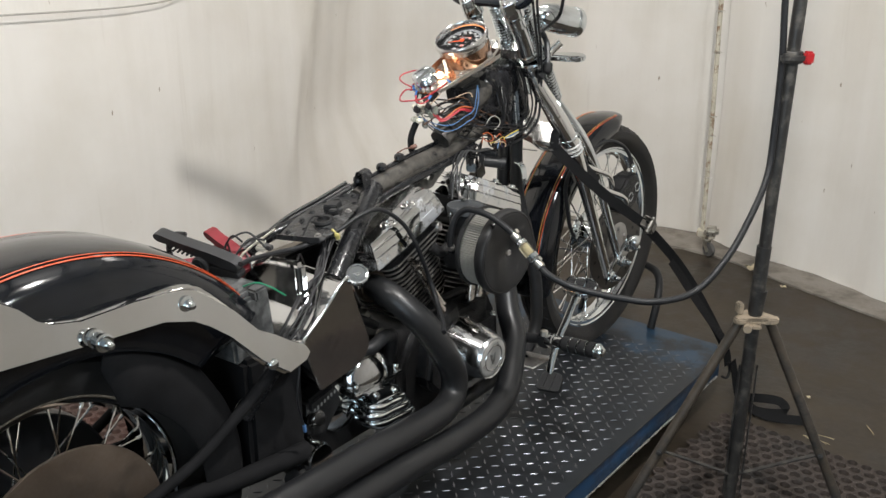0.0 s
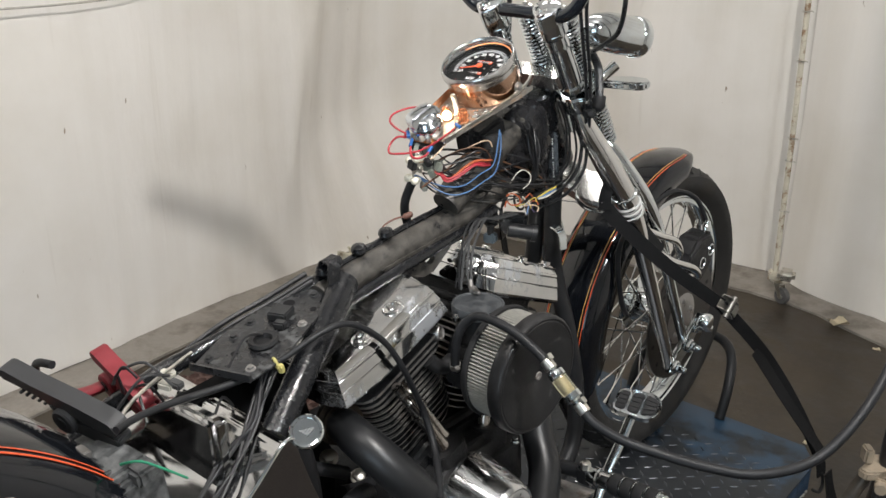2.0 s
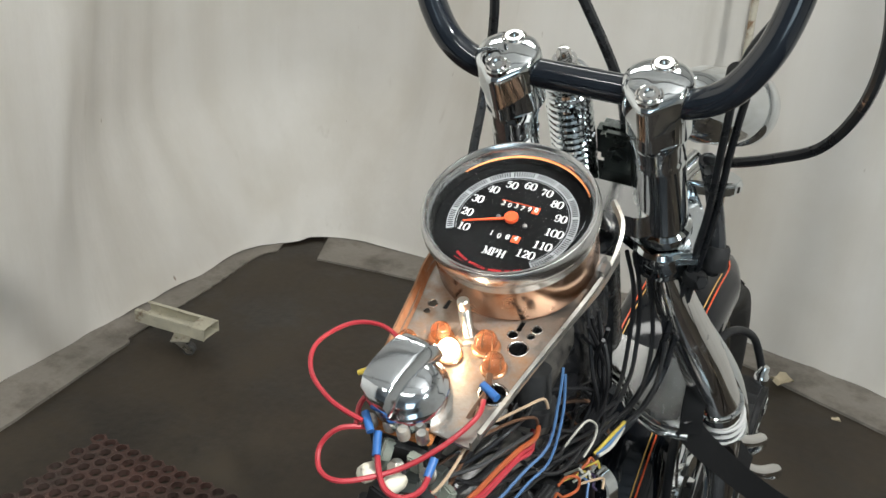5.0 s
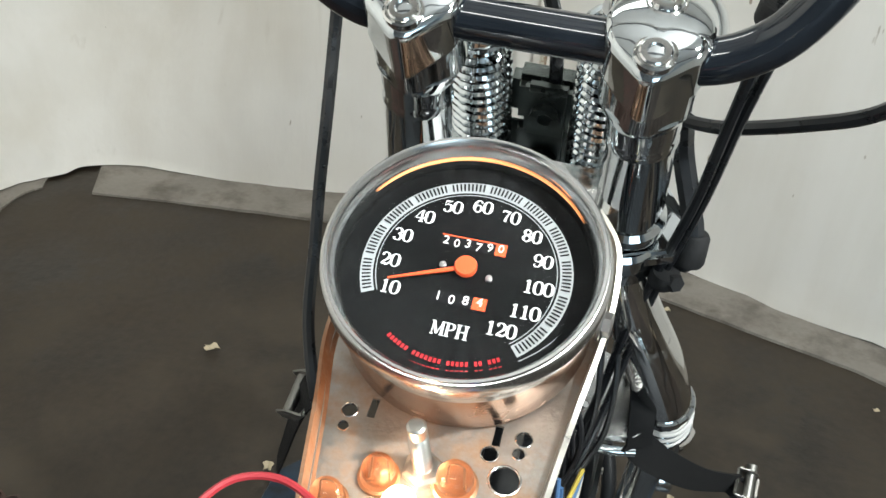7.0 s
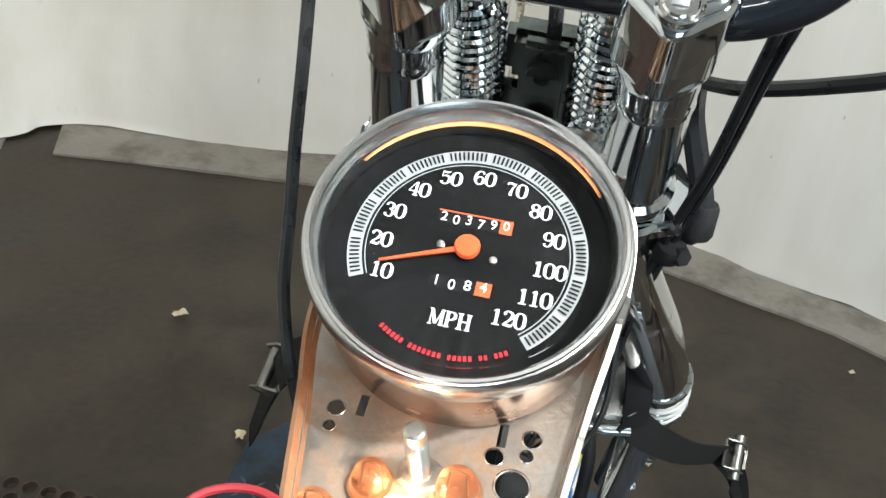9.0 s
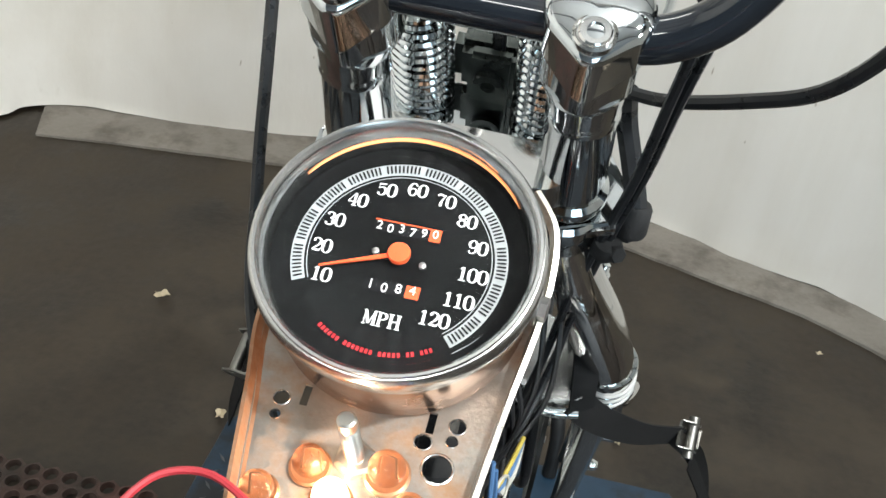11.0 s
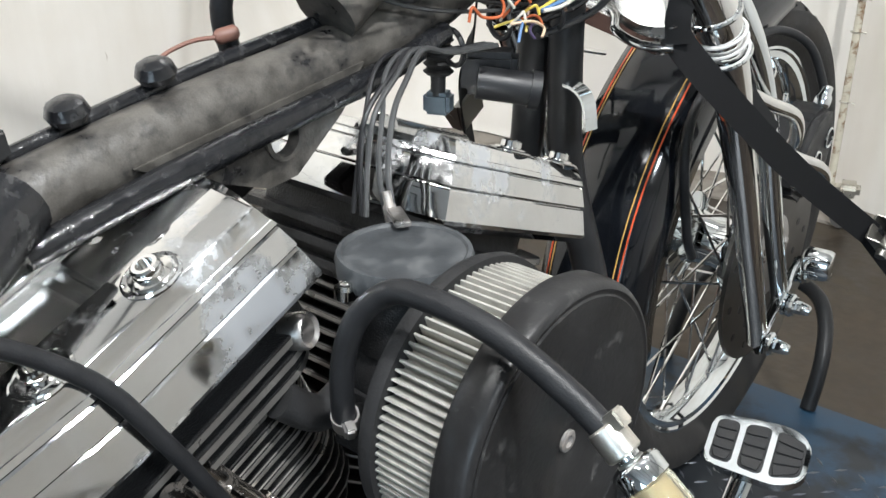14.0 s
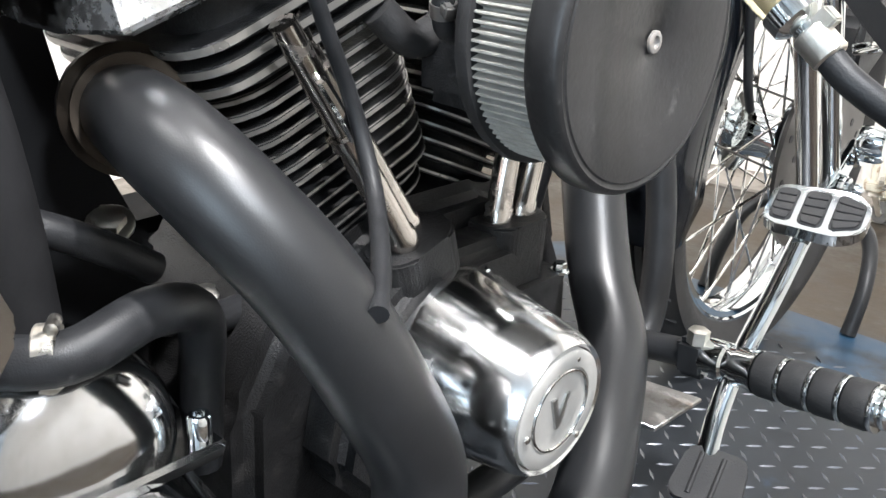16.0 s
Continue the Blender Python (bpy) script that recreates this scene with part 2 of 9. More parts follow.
PIPE_BLACK = surf("satin_black_exhaust_coating", (0.0135, 0.0140, 0.0150), 0.36, 0.0, 0.15, 20, 0.03, bump=0.06, bscale=900, spec=0.48)
BLACK_CAST = surf("black_wrinkle_casting", (0.014, 0.014, 0.0147), 0.4, 0.0, 0.3, 60, 0.1, bump=0.5, bscale=700, dirt=(0.04, 0.038, 0.036), dirt_at=0.66, dirt_scale=24, spec=0.28)
NECK_BLACK = surf("glossy_black_wrap", (0.012, 0.012, 0.0133), 0.24, 0.0, 0.3, 40, 0.10, bump=0.4, bscale=120, spec=0.45)
RUBBER = surf("black_rubber", (0.019, 0.019, 0.0197), 0.62, 0.0, 0.2, 60, 0.1, bump=0.2, bscale=600, dirt=(0.04, 0.038, 0.035), dirt_at=0.66, dirt_scale=18, spec=0.28)
TYRE = surf("tyre_rubber", (0.026, 0.025, 0.0245), 0.7, 0.0, 0.25, 40, 0.1, bump=0.3, bscale=500, dirt=(0.04, 0.036, 0.031), dirt_at=0.60, dirt_scale=10, spec=0.28)
HOSE = surf("black_hose_rubber", (0.016, 0.0165, 0.018), 0.45, 0.0, 0.2, 60, 0.1, bump=0.15, bscale=900, spec=0.28)
PLASTIC = surf("black_plastic", (0.018, 0.0185, 0.02), 0.45, 0.0, 0.2, 50, 0.1, dirt=(0.05, 0.05, 0.049), dirt_at=0.60, dirt_soft=0.2, dirt_scale=40, spec=0.28)
DISC = surf("brown_brake_disc", (0.42, 0.345, 0.285), 0.36, 1.0, 0.12, 12, 0.08, dirt=(0.24, 0.17, 0.12), dirt_at=0.60, dirt_soft=0.2, dirt_scale=8, dirt_rough=0.5, dirt_metal=0.8)
DISC_DARK = surf("dark_drilled_disc", (0.11, 0.105, 0.10), 0.4, 1.0, 0.15, 14, 0.08)
TANK_CHROME = surf("dull_tank_chrome", (0.60, 0.60, 0.60), 0.10, 1.0, 0.06, 10, 0.05, dirt=(0.30, 0.28, 0.26), dirt_at=0.74, dirt_soft=0.08, dirt_scale=60, dirt_rough=0.5, dirt_metal=0.5)
# near-black without gloss: shade put into the colour of tucked-away parts
DEEP = surf("matt_shade_black", (0.011, 0.011, 0.0118), 0.8, 0.0, 0.3, 30, 0.1, spec=0.12)
RED_STRIPE = surf("orange_red_pinstripe", (0.62, 0.09, 0.03), 0.3, 0.0, 0.1, 30, 0.05)
GOLD_STRIPE = surf("gold_pinstripe", (0.60, 0.34, 0.10), 0.3, 0.0, 0.1, 30, 0.05)
GALV = surf("zinc_plated_steel", (0.62, 0.60, 0.55), 0.32, 1.0, 0.12, 40, 0.1, bump=0.1, dirt=(0.30, 0.22, 0.13), dirt_at=0.64, dirt_scale=30, dirt_rough=0.7)
TEXTILE = surf("black_strap_webbing", (0.009, 0.009, 0.0097), 0.9, 0.0, 0.3, 90, 0.05, bump=0.4, bscale=1500, spec=0.28)

# ---- the booth: floor, tarpaulin walls, ceiling ----
def tarp_mat():
    mt, nt, bsdf = new_mat("off_white_tarpaulin")
    nd, ln = nt.nodes, nt.links
    co = nd.new("ShaderNodeTexCoord")
    mp = nd.new("ShaderNodeMapping")
    mp.inputs["Scale"].default_value = (3.4, 3.4, 0.22)
    ln.new(co.outputs["Object"], mp.inputs["Vector"])
    streak = nd.new("ShaderNodeTexNoise")
    streak.inputs["Scale"].default_value, streak.inputs["Detail"].default_value, streak.inputs["Roughness"].default_value = 1.6, 7, 0.6
    ln.new(mp.outputs[0], streak.inputs["Vector"])
    blot = nd.new("ShaderNodeTexNoise")
    blot.inputs["Scale"].default_value, blot.inputs["Detail"].default_value = 2.3, 8
    ln.new(co.outputs["Object"], blot.inputs["Vector"])
    r1 = nd.new("ShaderNodeValToRGB")
    r1.color_ramp.elements[0].position, r1.color_ramp.elements[0].color = 0.28, (0.755, 0.720, 0.665, 1)
    r1.color_ramp.elements[1].position, r1.color_ramp.elements[1].color = 0.56, (0.81, 0.780, 0.735, 1)
    ln.new(streak.outputs["Fac"], r1.inputs[0])
    r2 = nd.new("ShaderNodeValToRGB")
    r2.color_ramp.elements[0].position, r2.color_ramp.elements[0].color = 0.26, (0.89, 0.875, 0.845, 1)
    r2.color_ramp.elements[1].position, r2.color_ramp.elements[1].color = 0.55, (1, 1, 1, 1)
    ln.new(blot.outputs["Fac"], r2.inputs[0])
    mul = nd.new("ShaderNodeMix")
    mul.data_type, mul.blend_type = "RGBA", "MULTIPLY"
    mul.inputs["Factor"].default_value = 1.0
    ln.new(r1.outputs[0], mul.inputs["A"])
    ln.new(r2.outputs[0], mul.inputs["B"])
    speck = nd.new("ShaderNodeTexNoise")
    speck.inputs["Scale"].default_value, speck.inputs["Detail"].default_value = 34, 2
    mp2 = nd.new("ShaderNodeMapping")
    mp2.inputs["Scale"].default_value = (1, 1, 0.35)
    ln.new(co.outputs["Object"], mp2.inputs["Vector"])
    ln.new(mp2.outputs[0], speck.inputs["Vector"])
    r3 = nd.new("ShaderNodeMapRange")
    r3.inputs["From Min"].default_value, r3.inputs["From Max"].default_value = 0.765, 0.80
    ln.new(speck.outputs["Fac"], r3.inputs["Value"])
    spots = nd.new("ShaderNodeMix")
    spots.data_type = "RGBA"
    ln.new(r3.outputs[0], spots.inputs["Factor"])
    ln.new(mul.outputs["Result"], spots.inputs["A"])
    spots.inputs["B"].default_value = (0.34, 0.28, 0.21, 1)
    bsdf.inputs["Roughness"].default_value = 0.55
    weave = nd.new("ShaderNodeTexNoise")
    weave.inputs["Scale"].default_value, weave.inputs["Detail"].default_value = 60, 6
    ln.new(mp2.outputs[0], weave.inputs["Vector"])
    drip = nd.new("ShaderNodeTexNoise")
    drip.inputs["Scale"].default_value, drip.inputs["Detail"].default_value = 9, 5
    mp3 = nd.new("ShaderNodeMapping")
    mp3.inputs["Scale"].default_value = (2.4, 2.4, 0.09)
    ln.new(co.outputs["Object"], mp3.inputs["Vector"])
    ln.new(mp3.outputs[0], drip.inputs["Vector"])
    r4 = nd.new("ShaderNodeMapRange")
    r4.inputs["From Min"].default_value, r4.inputs["From Max"].default_value, r4.inputs["To Max"].default_value = 0.67, 0.77, 0.20
    ln.new(drip.outputs["Fac"], r4.inputs["Value"])
    drips = nd.new("ShaderNodeMix")
    drips.data_type = "RGBA"
    ln.new(r4.outputs[0], drips.inputs["Factor"])
    ln.new(spots.outputs["Result"], drips.inputs["A"])
    drips.inputs["B"].default_value = (0.42, 0.36, 0.28, 1)
    ln.new(drips.outputs["Result"], bsdf.inputs["Base Color"])
    bp = nd.new("ShaderNodeBump")
    bp.inputs["Strength"].default_value, bp.inputs["Distance"].default_value = 0.55, 0.004
    broad = nd.new("ShaderNodeTexNoise")
    broad.inputs["Scale"].default_value, broad.inputs["Detail"].default_value = 3.0, 5
    ln.new(mp.outputs[0], broad.inputs["Vector"])
    crumple = nd.new("ShaderNodeTexNoise")
    crumple.inputs["Scale"].default_value, crumple.inputs["Detail"].default_value, crumple.inputs["Distortion"].default_value = 4.5, 3, 0.8
    ln.new(co.outputs["Object"], crumple.inputs["Vector"])
    hsum = nd.new("ShaderNodeMath")
    hsum.operation = "MULTIPLY_ADD"
    hsum.inputs[1].default_value = 1.0
    ln.new(broad.outputs["Fac"], hsum.inputs[0])
    ln.new(crumple.outputs["Fac"], hsum.inputs[2])
    hall = nd.new("ShaderNodeMath")
    hall.operation = "MULTIPLY_ADD"
    hall.inputs[1].default_value = 0.35
    ln.new(weave.outputs["Fac"], hall.inputs[0])
    ln.new(hsum.outputs[0], hall.inputs[2])
    ln.new(hall.outputs[0], bp.inputs["Height"])
    ln.new(bp.outputs[0], bsdf.inputs["Normal"])
    return mt


TARP = tarp_mat()
FLOOR = surf("brown_stained_concrete", (0.033, 0.0245, 0.0160), 0.48, 0.0, 0.65, 3.0, 0.20, bump=0.6, bscale=45, dirt=(0.061, 0.048, 0.033), dirt_at=0.56, dirt_soft=0.10, dirt_scale=4.5, dirt_rough=0.75)
STRIP = surf("grey_dusty_board", (0.27, 0.245, 0.215), 0.8, 0.0, 0.2, 6, 0.1, bump=0.3, bscale=120, dirt=(0.15, 0.13, 0.11), dirt_at=0.57, dirt_soft=0.1, dirt_scale=7)
CREAM = surf("cream_painted_steel", (0.56, 0.53, 0.42), 0.5, 0.0, 0.12, 30, 0.1, dirt=(0.20, 0.13, 0.08), dirt_at=0.64, dirt_scale=24)

bm = B()
n = 40
for i in range(n + 1):
    for j in range(n + 1):
        x, y = -4 + 8 * i / n, -4 + 9 * j / n
        bm.verts.new((x, y, -0.002 - 0.002 * noise.noise((x * 2, y * 2, 0))))
bm.verts.ensure_lookup_table()
for i in range(n):
    for j in range(n):
        a = i * (n + 1) + j
        bm.faces.new([bm.verts[k] for k in (a, a + n + 1, a + n + 2, a + 1)])
solo("floor", bm, FLOOR, "dark brown stained concrete workshop floor", "floor", "structure")

bm = B()
box(bm, (8, 9, 0.06), at(0, 0.5, 2.78))
solo("ceiling", bm, surf("white_ceiling_panel", (0.80, 0.80, 0.80), 0.7, 0, 0.06, 3, 0.05), "plain pale grey workshop ceiling", "ceiling", "structure")
JOIST = surf("grey_steel_joist", (0.20, 0.205, 0.215), 0.5, 0.3, 0.2, 8, 0.1)
for k in range(13):
    solo("ceiling_beam_%d" % (k + 1), box(B(), (7.8, 0.045, 0.045), at(0, -3.7 + 0.7 * k, 2.7275), 0.004, 1), JOIST, "grey steel joist under the pale ceiling", "ceiling beam", "structure")


def tarp(name, pts, label, fold=0.007, seed=0.0, top=2.75, thick=0.006, pocket=None, foot=None):
    """A hanging sheet with upright folds along the line pts on the floor."""
    line = curve([(x, y, 0) for x, y in pts], 12)
    dist = [0.0]
    for a, b in zip(line, line[1:]):
        dist.append(dist[-1] + (b - a).length)
    total, step = dist[-1], 0.016
    n = int(total / step)
    rows = [0, 0.015, 0.04, 0.08, 0.13, 0.19, 0.25, 0.32, 0.40, 0.48, 0.56, 0.64, 0.72, 0.80, 0.88, 0.96, 1.05, 1.14, 1.25, 1.45, 1.7, 2.0, 2.35, top]
    bm = B()
    grid = []
    for side in (0, 1):
        sheet = []
        for i in range(n + 1):
            s = total * i / n
            p = V(*[float(np.interp(s, dist, [q[k] for q in line])) for k in range(3)])
            q = V(*[float(np.interp(s + 0.02, dist, [w[k] for w in line])) for k in range(3)]) if s + 0.02 < total else p * 2 - V(*[float(np.interp(s - 0.02, dist, [w[k] for w in line])) for k in range(3)])
            t = (q - p).normalized()
            nrm = V(t.y, -t.x, 0)
            col = []
            for z in rows:
                low = max(0, 1 - z / 0.35)
                w = fold * (1.5 * noise.noise((s * 2.3 + seed, z * 0.45, seed)) + 0.45 * noise.noise((s * 7.5 + seed, z * 0.9, 3 + seed)))
                w += fold * 0.22 * noise.noise((s * 15 + seed, z * 5.0, 7 + seed))
                w += low * fold * 0.55 * noise.noise((s * 13, z * 14, seed + 9))
                w += 0.02 * noise.noise((s * 1.1 + seed, z * 0.9, 5))
                # creases: narrow upright dents that come and go with height
                w -= 0.006 * max(0.0, 1 - abs(noise.noise((s * 3.1 + seed, z * 0.5, 11))) * 14) * max(0.0, noise.noise((s * 0.9, z * 1.6, seed + 4)) + 0.15)
                # assumed recess: the dark upright band is put into the sheet's shape
                if pocket:
                    s0, s1, s2, deep = pocket
                    u = s - 0.30 * (z - 0.5) - s0
                    if 0 < u < s2 - s0:
                        ramp = 1 - math.exp(-max(0.0, u - 0.05 + 0.05 * math.exp(-u / 0.05)) / 0.40)
                        back = 0.5 + 0.5 * math.cos(math.pi * max(0.0, (u - s1 + s0) / (s2 - s1)))
                        w -= deep * min(1.0, z / 0.5) * ramp * back
                        w += 0.004 * min(1.0, z / 0.3) * math.sin(s * 33 + 1.5 * noise.noise((s * 2, z * 1.2, 6)))
                if foot:
                    # the hem bunches up where the sheet turns the corner
                    d2 = (p.x - foot[0]) ** 2 + (p.y - foot[1]) ** 2
                    w += math.exp(-d2 / 0.012) * max(0.0, 1 - (z / 0.17) ** 2) * (0.045 + 0.035 * noise.noise((s * 16, z * 22, 2)))
                z2 = z + (0.012 * noise.noise((s * 2, 0, seed)) if 1 < z < 1.2 else 0) + (0.008 * noise.noise((s * 6, 4, seed)) + 0.006 if z == 0 else 0)
                col.append(bm.verts.new(p + nrm * (w - thick * side) + V(0, 0, z2)))
            sheet.append(col)
        grid.append(sheet)
    f, k = grid
    m = len(rows)
    for i in range(n):
        for j in range(m - 1):
            bm.faces.new((f[i][j], f[i + 1][j], f[i + 1][j + 1], f[i][j + 1]))
            bm.faces.new((k[i][j], k[i][j + 1], k[i + 1][j + 1], k[i + 1][j]))
        bm.faces.new((f[i][0], k[i][0], k[i + 1][0], f[i + 1][0]))
        bm.faces.new((f[i][-1], f[i + 1][-1], k[i + 1][-1], k[i][-1]))
    for i in (0, n):
        for j in range(m - 1):
            bm.faces.new((f[i][j], f[i][j + 1], k[i][j + 1], k[i][j]))
    return solo(name, bm, TARP, label, "tarpaulin wall", "structure", 60)


tarp("wall_tarp_1", [(-1.475, -0.6), (-1.51, 0.3), (-1.575, 1.11), (-1.645, 1.87), (-1.665, 2.27), (-1.66, 2.62), (-1.655, 2.86), (-1.59, 3.01), (-1.45, 3.10), (-1.13, 3.145), (-0.64, 3.245), (-0.32, 3.33), (-0.02, 3.36)],
     "off-white stained tarpaulin curtain hanging in folds to the floor", 0.009, 1.3, pocket=(2.72, 3.75, 4.45, 0.33), foot=(-1.60, 2.99))
tarp("wall_tarp_2", [(-0.22, 3.30), (-0.06, 3.22), (0.33, 3.11), (0.63, 2.985), (0.86, 2.895), (1.30, 2.58), (1.80, 2.0), (2.25, 1.2), (2.45, 0.2), (2.47, -0.5), (2.47, -1.22)],
     "off-white creased tarpaulin curtain behind a pipe frame", 0.012, 8.7)


# plain unseen walls added behind the booth, pale and bluish for the chrome's reflections
DARKWALL = surf("pale_reflecting_wall", (0.58, 0.63, 0.68), 0.7, 0, 0.25, 1.5, 0.1, bump=0.3, bscale=40, dirt=(0.48, 0.49, 0.50), dirt_at=0.55, dirt_scale=2.5)
for name, size, mid in (("wall_rear", (8.0, 0.12, 2.76), (0, -3.94, 1.37)), ("wall_left", (0.12, 8.8, 2.76), (-3.94, 0.52, 1.37)), ("wall_right", (0.12, 8.8, 2.76), (3.94, 0.52, 1.37)), ("wall_front", (8.0, 0.12, 2.76), (0, 4.94, 1.37))):
    solo(name, box(B(), size, at(*mid)), DARKWALL, "unseen plain wall, pale to brighten the chrome's reflections", "wall", "structure")


def strip(name, outer, inner, label, z=0.006):
    bm = B()
    a, b = curve([(x, y, 0) for x, y in outer], 8), curve([(x, y, 0) for x, y in inner], 8)
    n = 60
    pick = lambda line, t: line[min(int(t * (len(line) - 1)), len(line) - 2)].lerp(line[min(int(t * (len(line) - 1)) + 1, len(line) - 1)], t * (len(line) - 1) - min(int(t * (len(line) - 1)), len(line) - 2))  # noqa: E731
    rows = []
    for i in range(n + 1):
        p, q = pick(a, i / n), pick(b, i / n)
        q = q + (p - q).normalized() * 0.006 * noise.noise((i * 0.7, 2, 1))
        lift = 0.003 * max(0, noise.noise((i * 0.2, 5, 1)))
        rows.append([bm.verts.new(p + V(0, 0, z)), bm.verts.new(q + V(0, 0, z + lift)), bm.verts.new(q + V(0, 0, -0.003)), bm.verts.new(p + V(0, 0, -0.003))])
    for r, s in zip(rows, rows[1:]):
        for k in range(4):
            bm.faces.new((r[k], r[(k + 1) % 4], s[(k + 1) % 4], s[k]))
    bm.faces.new(rows[0])
    bm.faces.new(rows[-1])
    return solo(name, bm, STRIP, label, "floor strip", "structure", 30)


strip("floor_strip_1", [(-1.49, -0.8), (-1.53, 0.3), (-1.60, 1.11), (-1.66, 1.87), (-1.67, 2.27)], [(-1.28, -0.8), (-1.34, 0.3), (-1.398, 1.04), (-1.435, 1.383), (-1.527, 2.184)], "grey dusty board strip along the curtain's foot")
strip("floor_strip_2", [(-1.69, 2.1), (-1.69, 2.6), (-1.68, 2.86), (-1.62, 3.03)], [(-1.545, 2.16), (-1.575, 2.6), (-1.60, 2.83), (-1.57, 2.91)], "grey narrow board strip along the curtain's foot", 0.003)
strip("floor_strip_3", [(-1.50, 3.12), (-1.13, 3.18), (-0.64, 3.28), (-0.32, 3.36), (-0.04, 3.25), (0.34, 3.14), (0.64, 3.015), (0.88, 2.92), (1.33, 2.60), (1.83, 2.02)], [(-1.42, 2.93), (-1.07, 2.985), (-0.64, 3.04), (-0.34, 3.085), (-0.04, 3.072), (0.135, 3.005), (0.47, 2.89), (0.82, 2.76), (1.2, 2.46), (1.68, 1.92)], "grey dusty board strip along the curtain's foot")


def seam(name, pts, label):
    bm = B()
    tube(bm, [(x, y, z) for x, y, z in pts], 0.0035, 6, 8)
    return solo(name, bm, surf(name + "_cord", (0.42, 0.40, 0.36), 0.8, 0, 0.2, 60), label, "hem", "structure")


seam("trim", [(-1.475, -0.6, 1.10), (-1.488, 0.3, 1.10), (-1.50, 0.85, 1.094), (-1.53, 1.21, 1.086), (-1.56, 1.45, 1.09), (-1.59, 1.6, 1.11), (-1.62, 1.9, 1.17)], "grey stitched hem cord across the curtain")

# foot of the rolling screen at the far side
CASTER_TYRE = surf("grey_caster_rubber", (0.10, 0.098, 0.095), 0.6, 0, 0.2, 60)


def caster(parent, o, turn, r=0.028, plate_mat=GALV):
    """A swivel caster under the point o, rolling along turn degrees."""
    m = at(*o, 0, 0, turn)
    bm = B()
    box(bm, (0.05, 0.05, 0.004), m @ at(0, 0, -0.002), 0.001)
    lathe(bm, [(0.018, 0), (0.02, -0.006), (0.012, -0.012)], m @ V(0, 0, -0.003), (0, 0, 1), 18)
    for s in (-1, 1):
        prism(bm, [(-0.014, 0), (0.014, 0), (0.028, -r * 1.25), (0.022, -r * 1.45), (0.012, -r * 1.35)], s * 0.0135 - 0.001, s * 0.0135 + 0.001, m @ at(0, 0, -0.012, 90, 0, 0))
    fork = part("caster_fork", bm, plate_mat, parent, "zinc plated caster fork")
    bm = B()
    hub = m @ V(0.02, 0, -0.012 - r * 1.28)
    ax = m.to_3x3() @ V(0, 1, 0)
    lathe(bm, [(0.010, -0.010), (r * 0.7, -0.010), (r * 0.95, -0.009), (r, -0.005), (r, 0.005), (r * 0.95, 0.009), (r * 0.7, 0.010), (0.010, 0.010)], hub, ax, 28)
    part("caster_wheel", bm, CASTER_TYRE, fork, "dark rubber caster wheel")
    bm = B()
    lathe(bm, [(0.011, -0.0125), (0.011, 0.0125)], hub, ax, 16)
    hexbolt(bm, hub + ax * 0.013, ax, 0.005, 0.005)
    part("axle_bolt", bm, GALV, fork)
    return hub.z - r


foot = thing("rolling_screen_foot", (-1.46, 2.26, 0.0), "cream chipped steel screen foot on a swivel caster", "screen foot")
bm = B()
d = (V(-1.31, 2.275, 0) - V(-1.60, 2.25, 0)).normalized()
mm = frame_of(V(-1.425, 2.265, 0.066), d, (0, 0, 1))
for s in (-1, 1):
    box(bm, (0.235, 0.003, 0.035), mm @ at(0, s * 0.033, 0.0), 0.001)
box(bm, (0.235, 0.066, 0.003), mm @ at(0, 0, -0.012), 0.0008)
box(bm, (0.05, 0.066, 0.003), mm @ at(0.09, 0, 0.016), 0.0008)
for s in (-1, 1):
    box(bm, (0.235, 0.012, 0.003), mm @ at(0, s * 0.027, 0.017), 0.0008)
part("channel", bm, CREAM, foot)
caster(foot, (-1.369, 2.222, 0.0525), 30, 0.0178)
pole = thing("screen_frame_pipe", (-0.13, 3.10, 0.0), "rusty cream painted pipe upright on a caster", "screen pipe")
bm = B()
tube(bm, [(-0.160, 3.085, 0.10), (-0.168, 3.085, 0.6), (-0.182, 3.09, 1.05), (-0.215, 3.10, 2.4)], 0.0095, 14, 1)
box(bm, (0.05, 0.06, 0.024), at(-0.155, 3.078, 0.100, 0, 0, 20), 0.004)
part("upright", bm, surf("rusty_cream_pipe", (0.58, 0.54, 0.44), 0.55, 0, 0.15, 30, 0.1, dirt=(0.22, 0.13, 0.07), dirt_at=0.56, dirt_soft=0.06, dirt_scale=28), pole)
caster(pole, (-0.132, 3.066, 0.088), -25, 0.030)
for i, z in enumerate((0.34, 0.52, 0.60, 0.86, 1.02)):
    bm = B()
    cx = -0.157 - 0.024 * z
    tube(bm, [(cx + 0.0112 * math.cos(a), 3.085 + 0.0112 * math.sin(a), z + 0.0004 * a) for a in np.linspace(-0.9, 5.4, 20)] + [(cx + 0.022, 3.068, z + 0.006), (cx + 0.029, 3.070, z + 0.003)], 0.0022, 6, 2)
    part("wire_tie", bm, GALV, pole, "rusty wire tie")
bm = B()
box(bm, (0.06, 0.05, 0.04), at(-0.105, 3.045, 0.125, 10, 0, 15), 0.012)
part("foot_bracket", bm, GALV, pole)

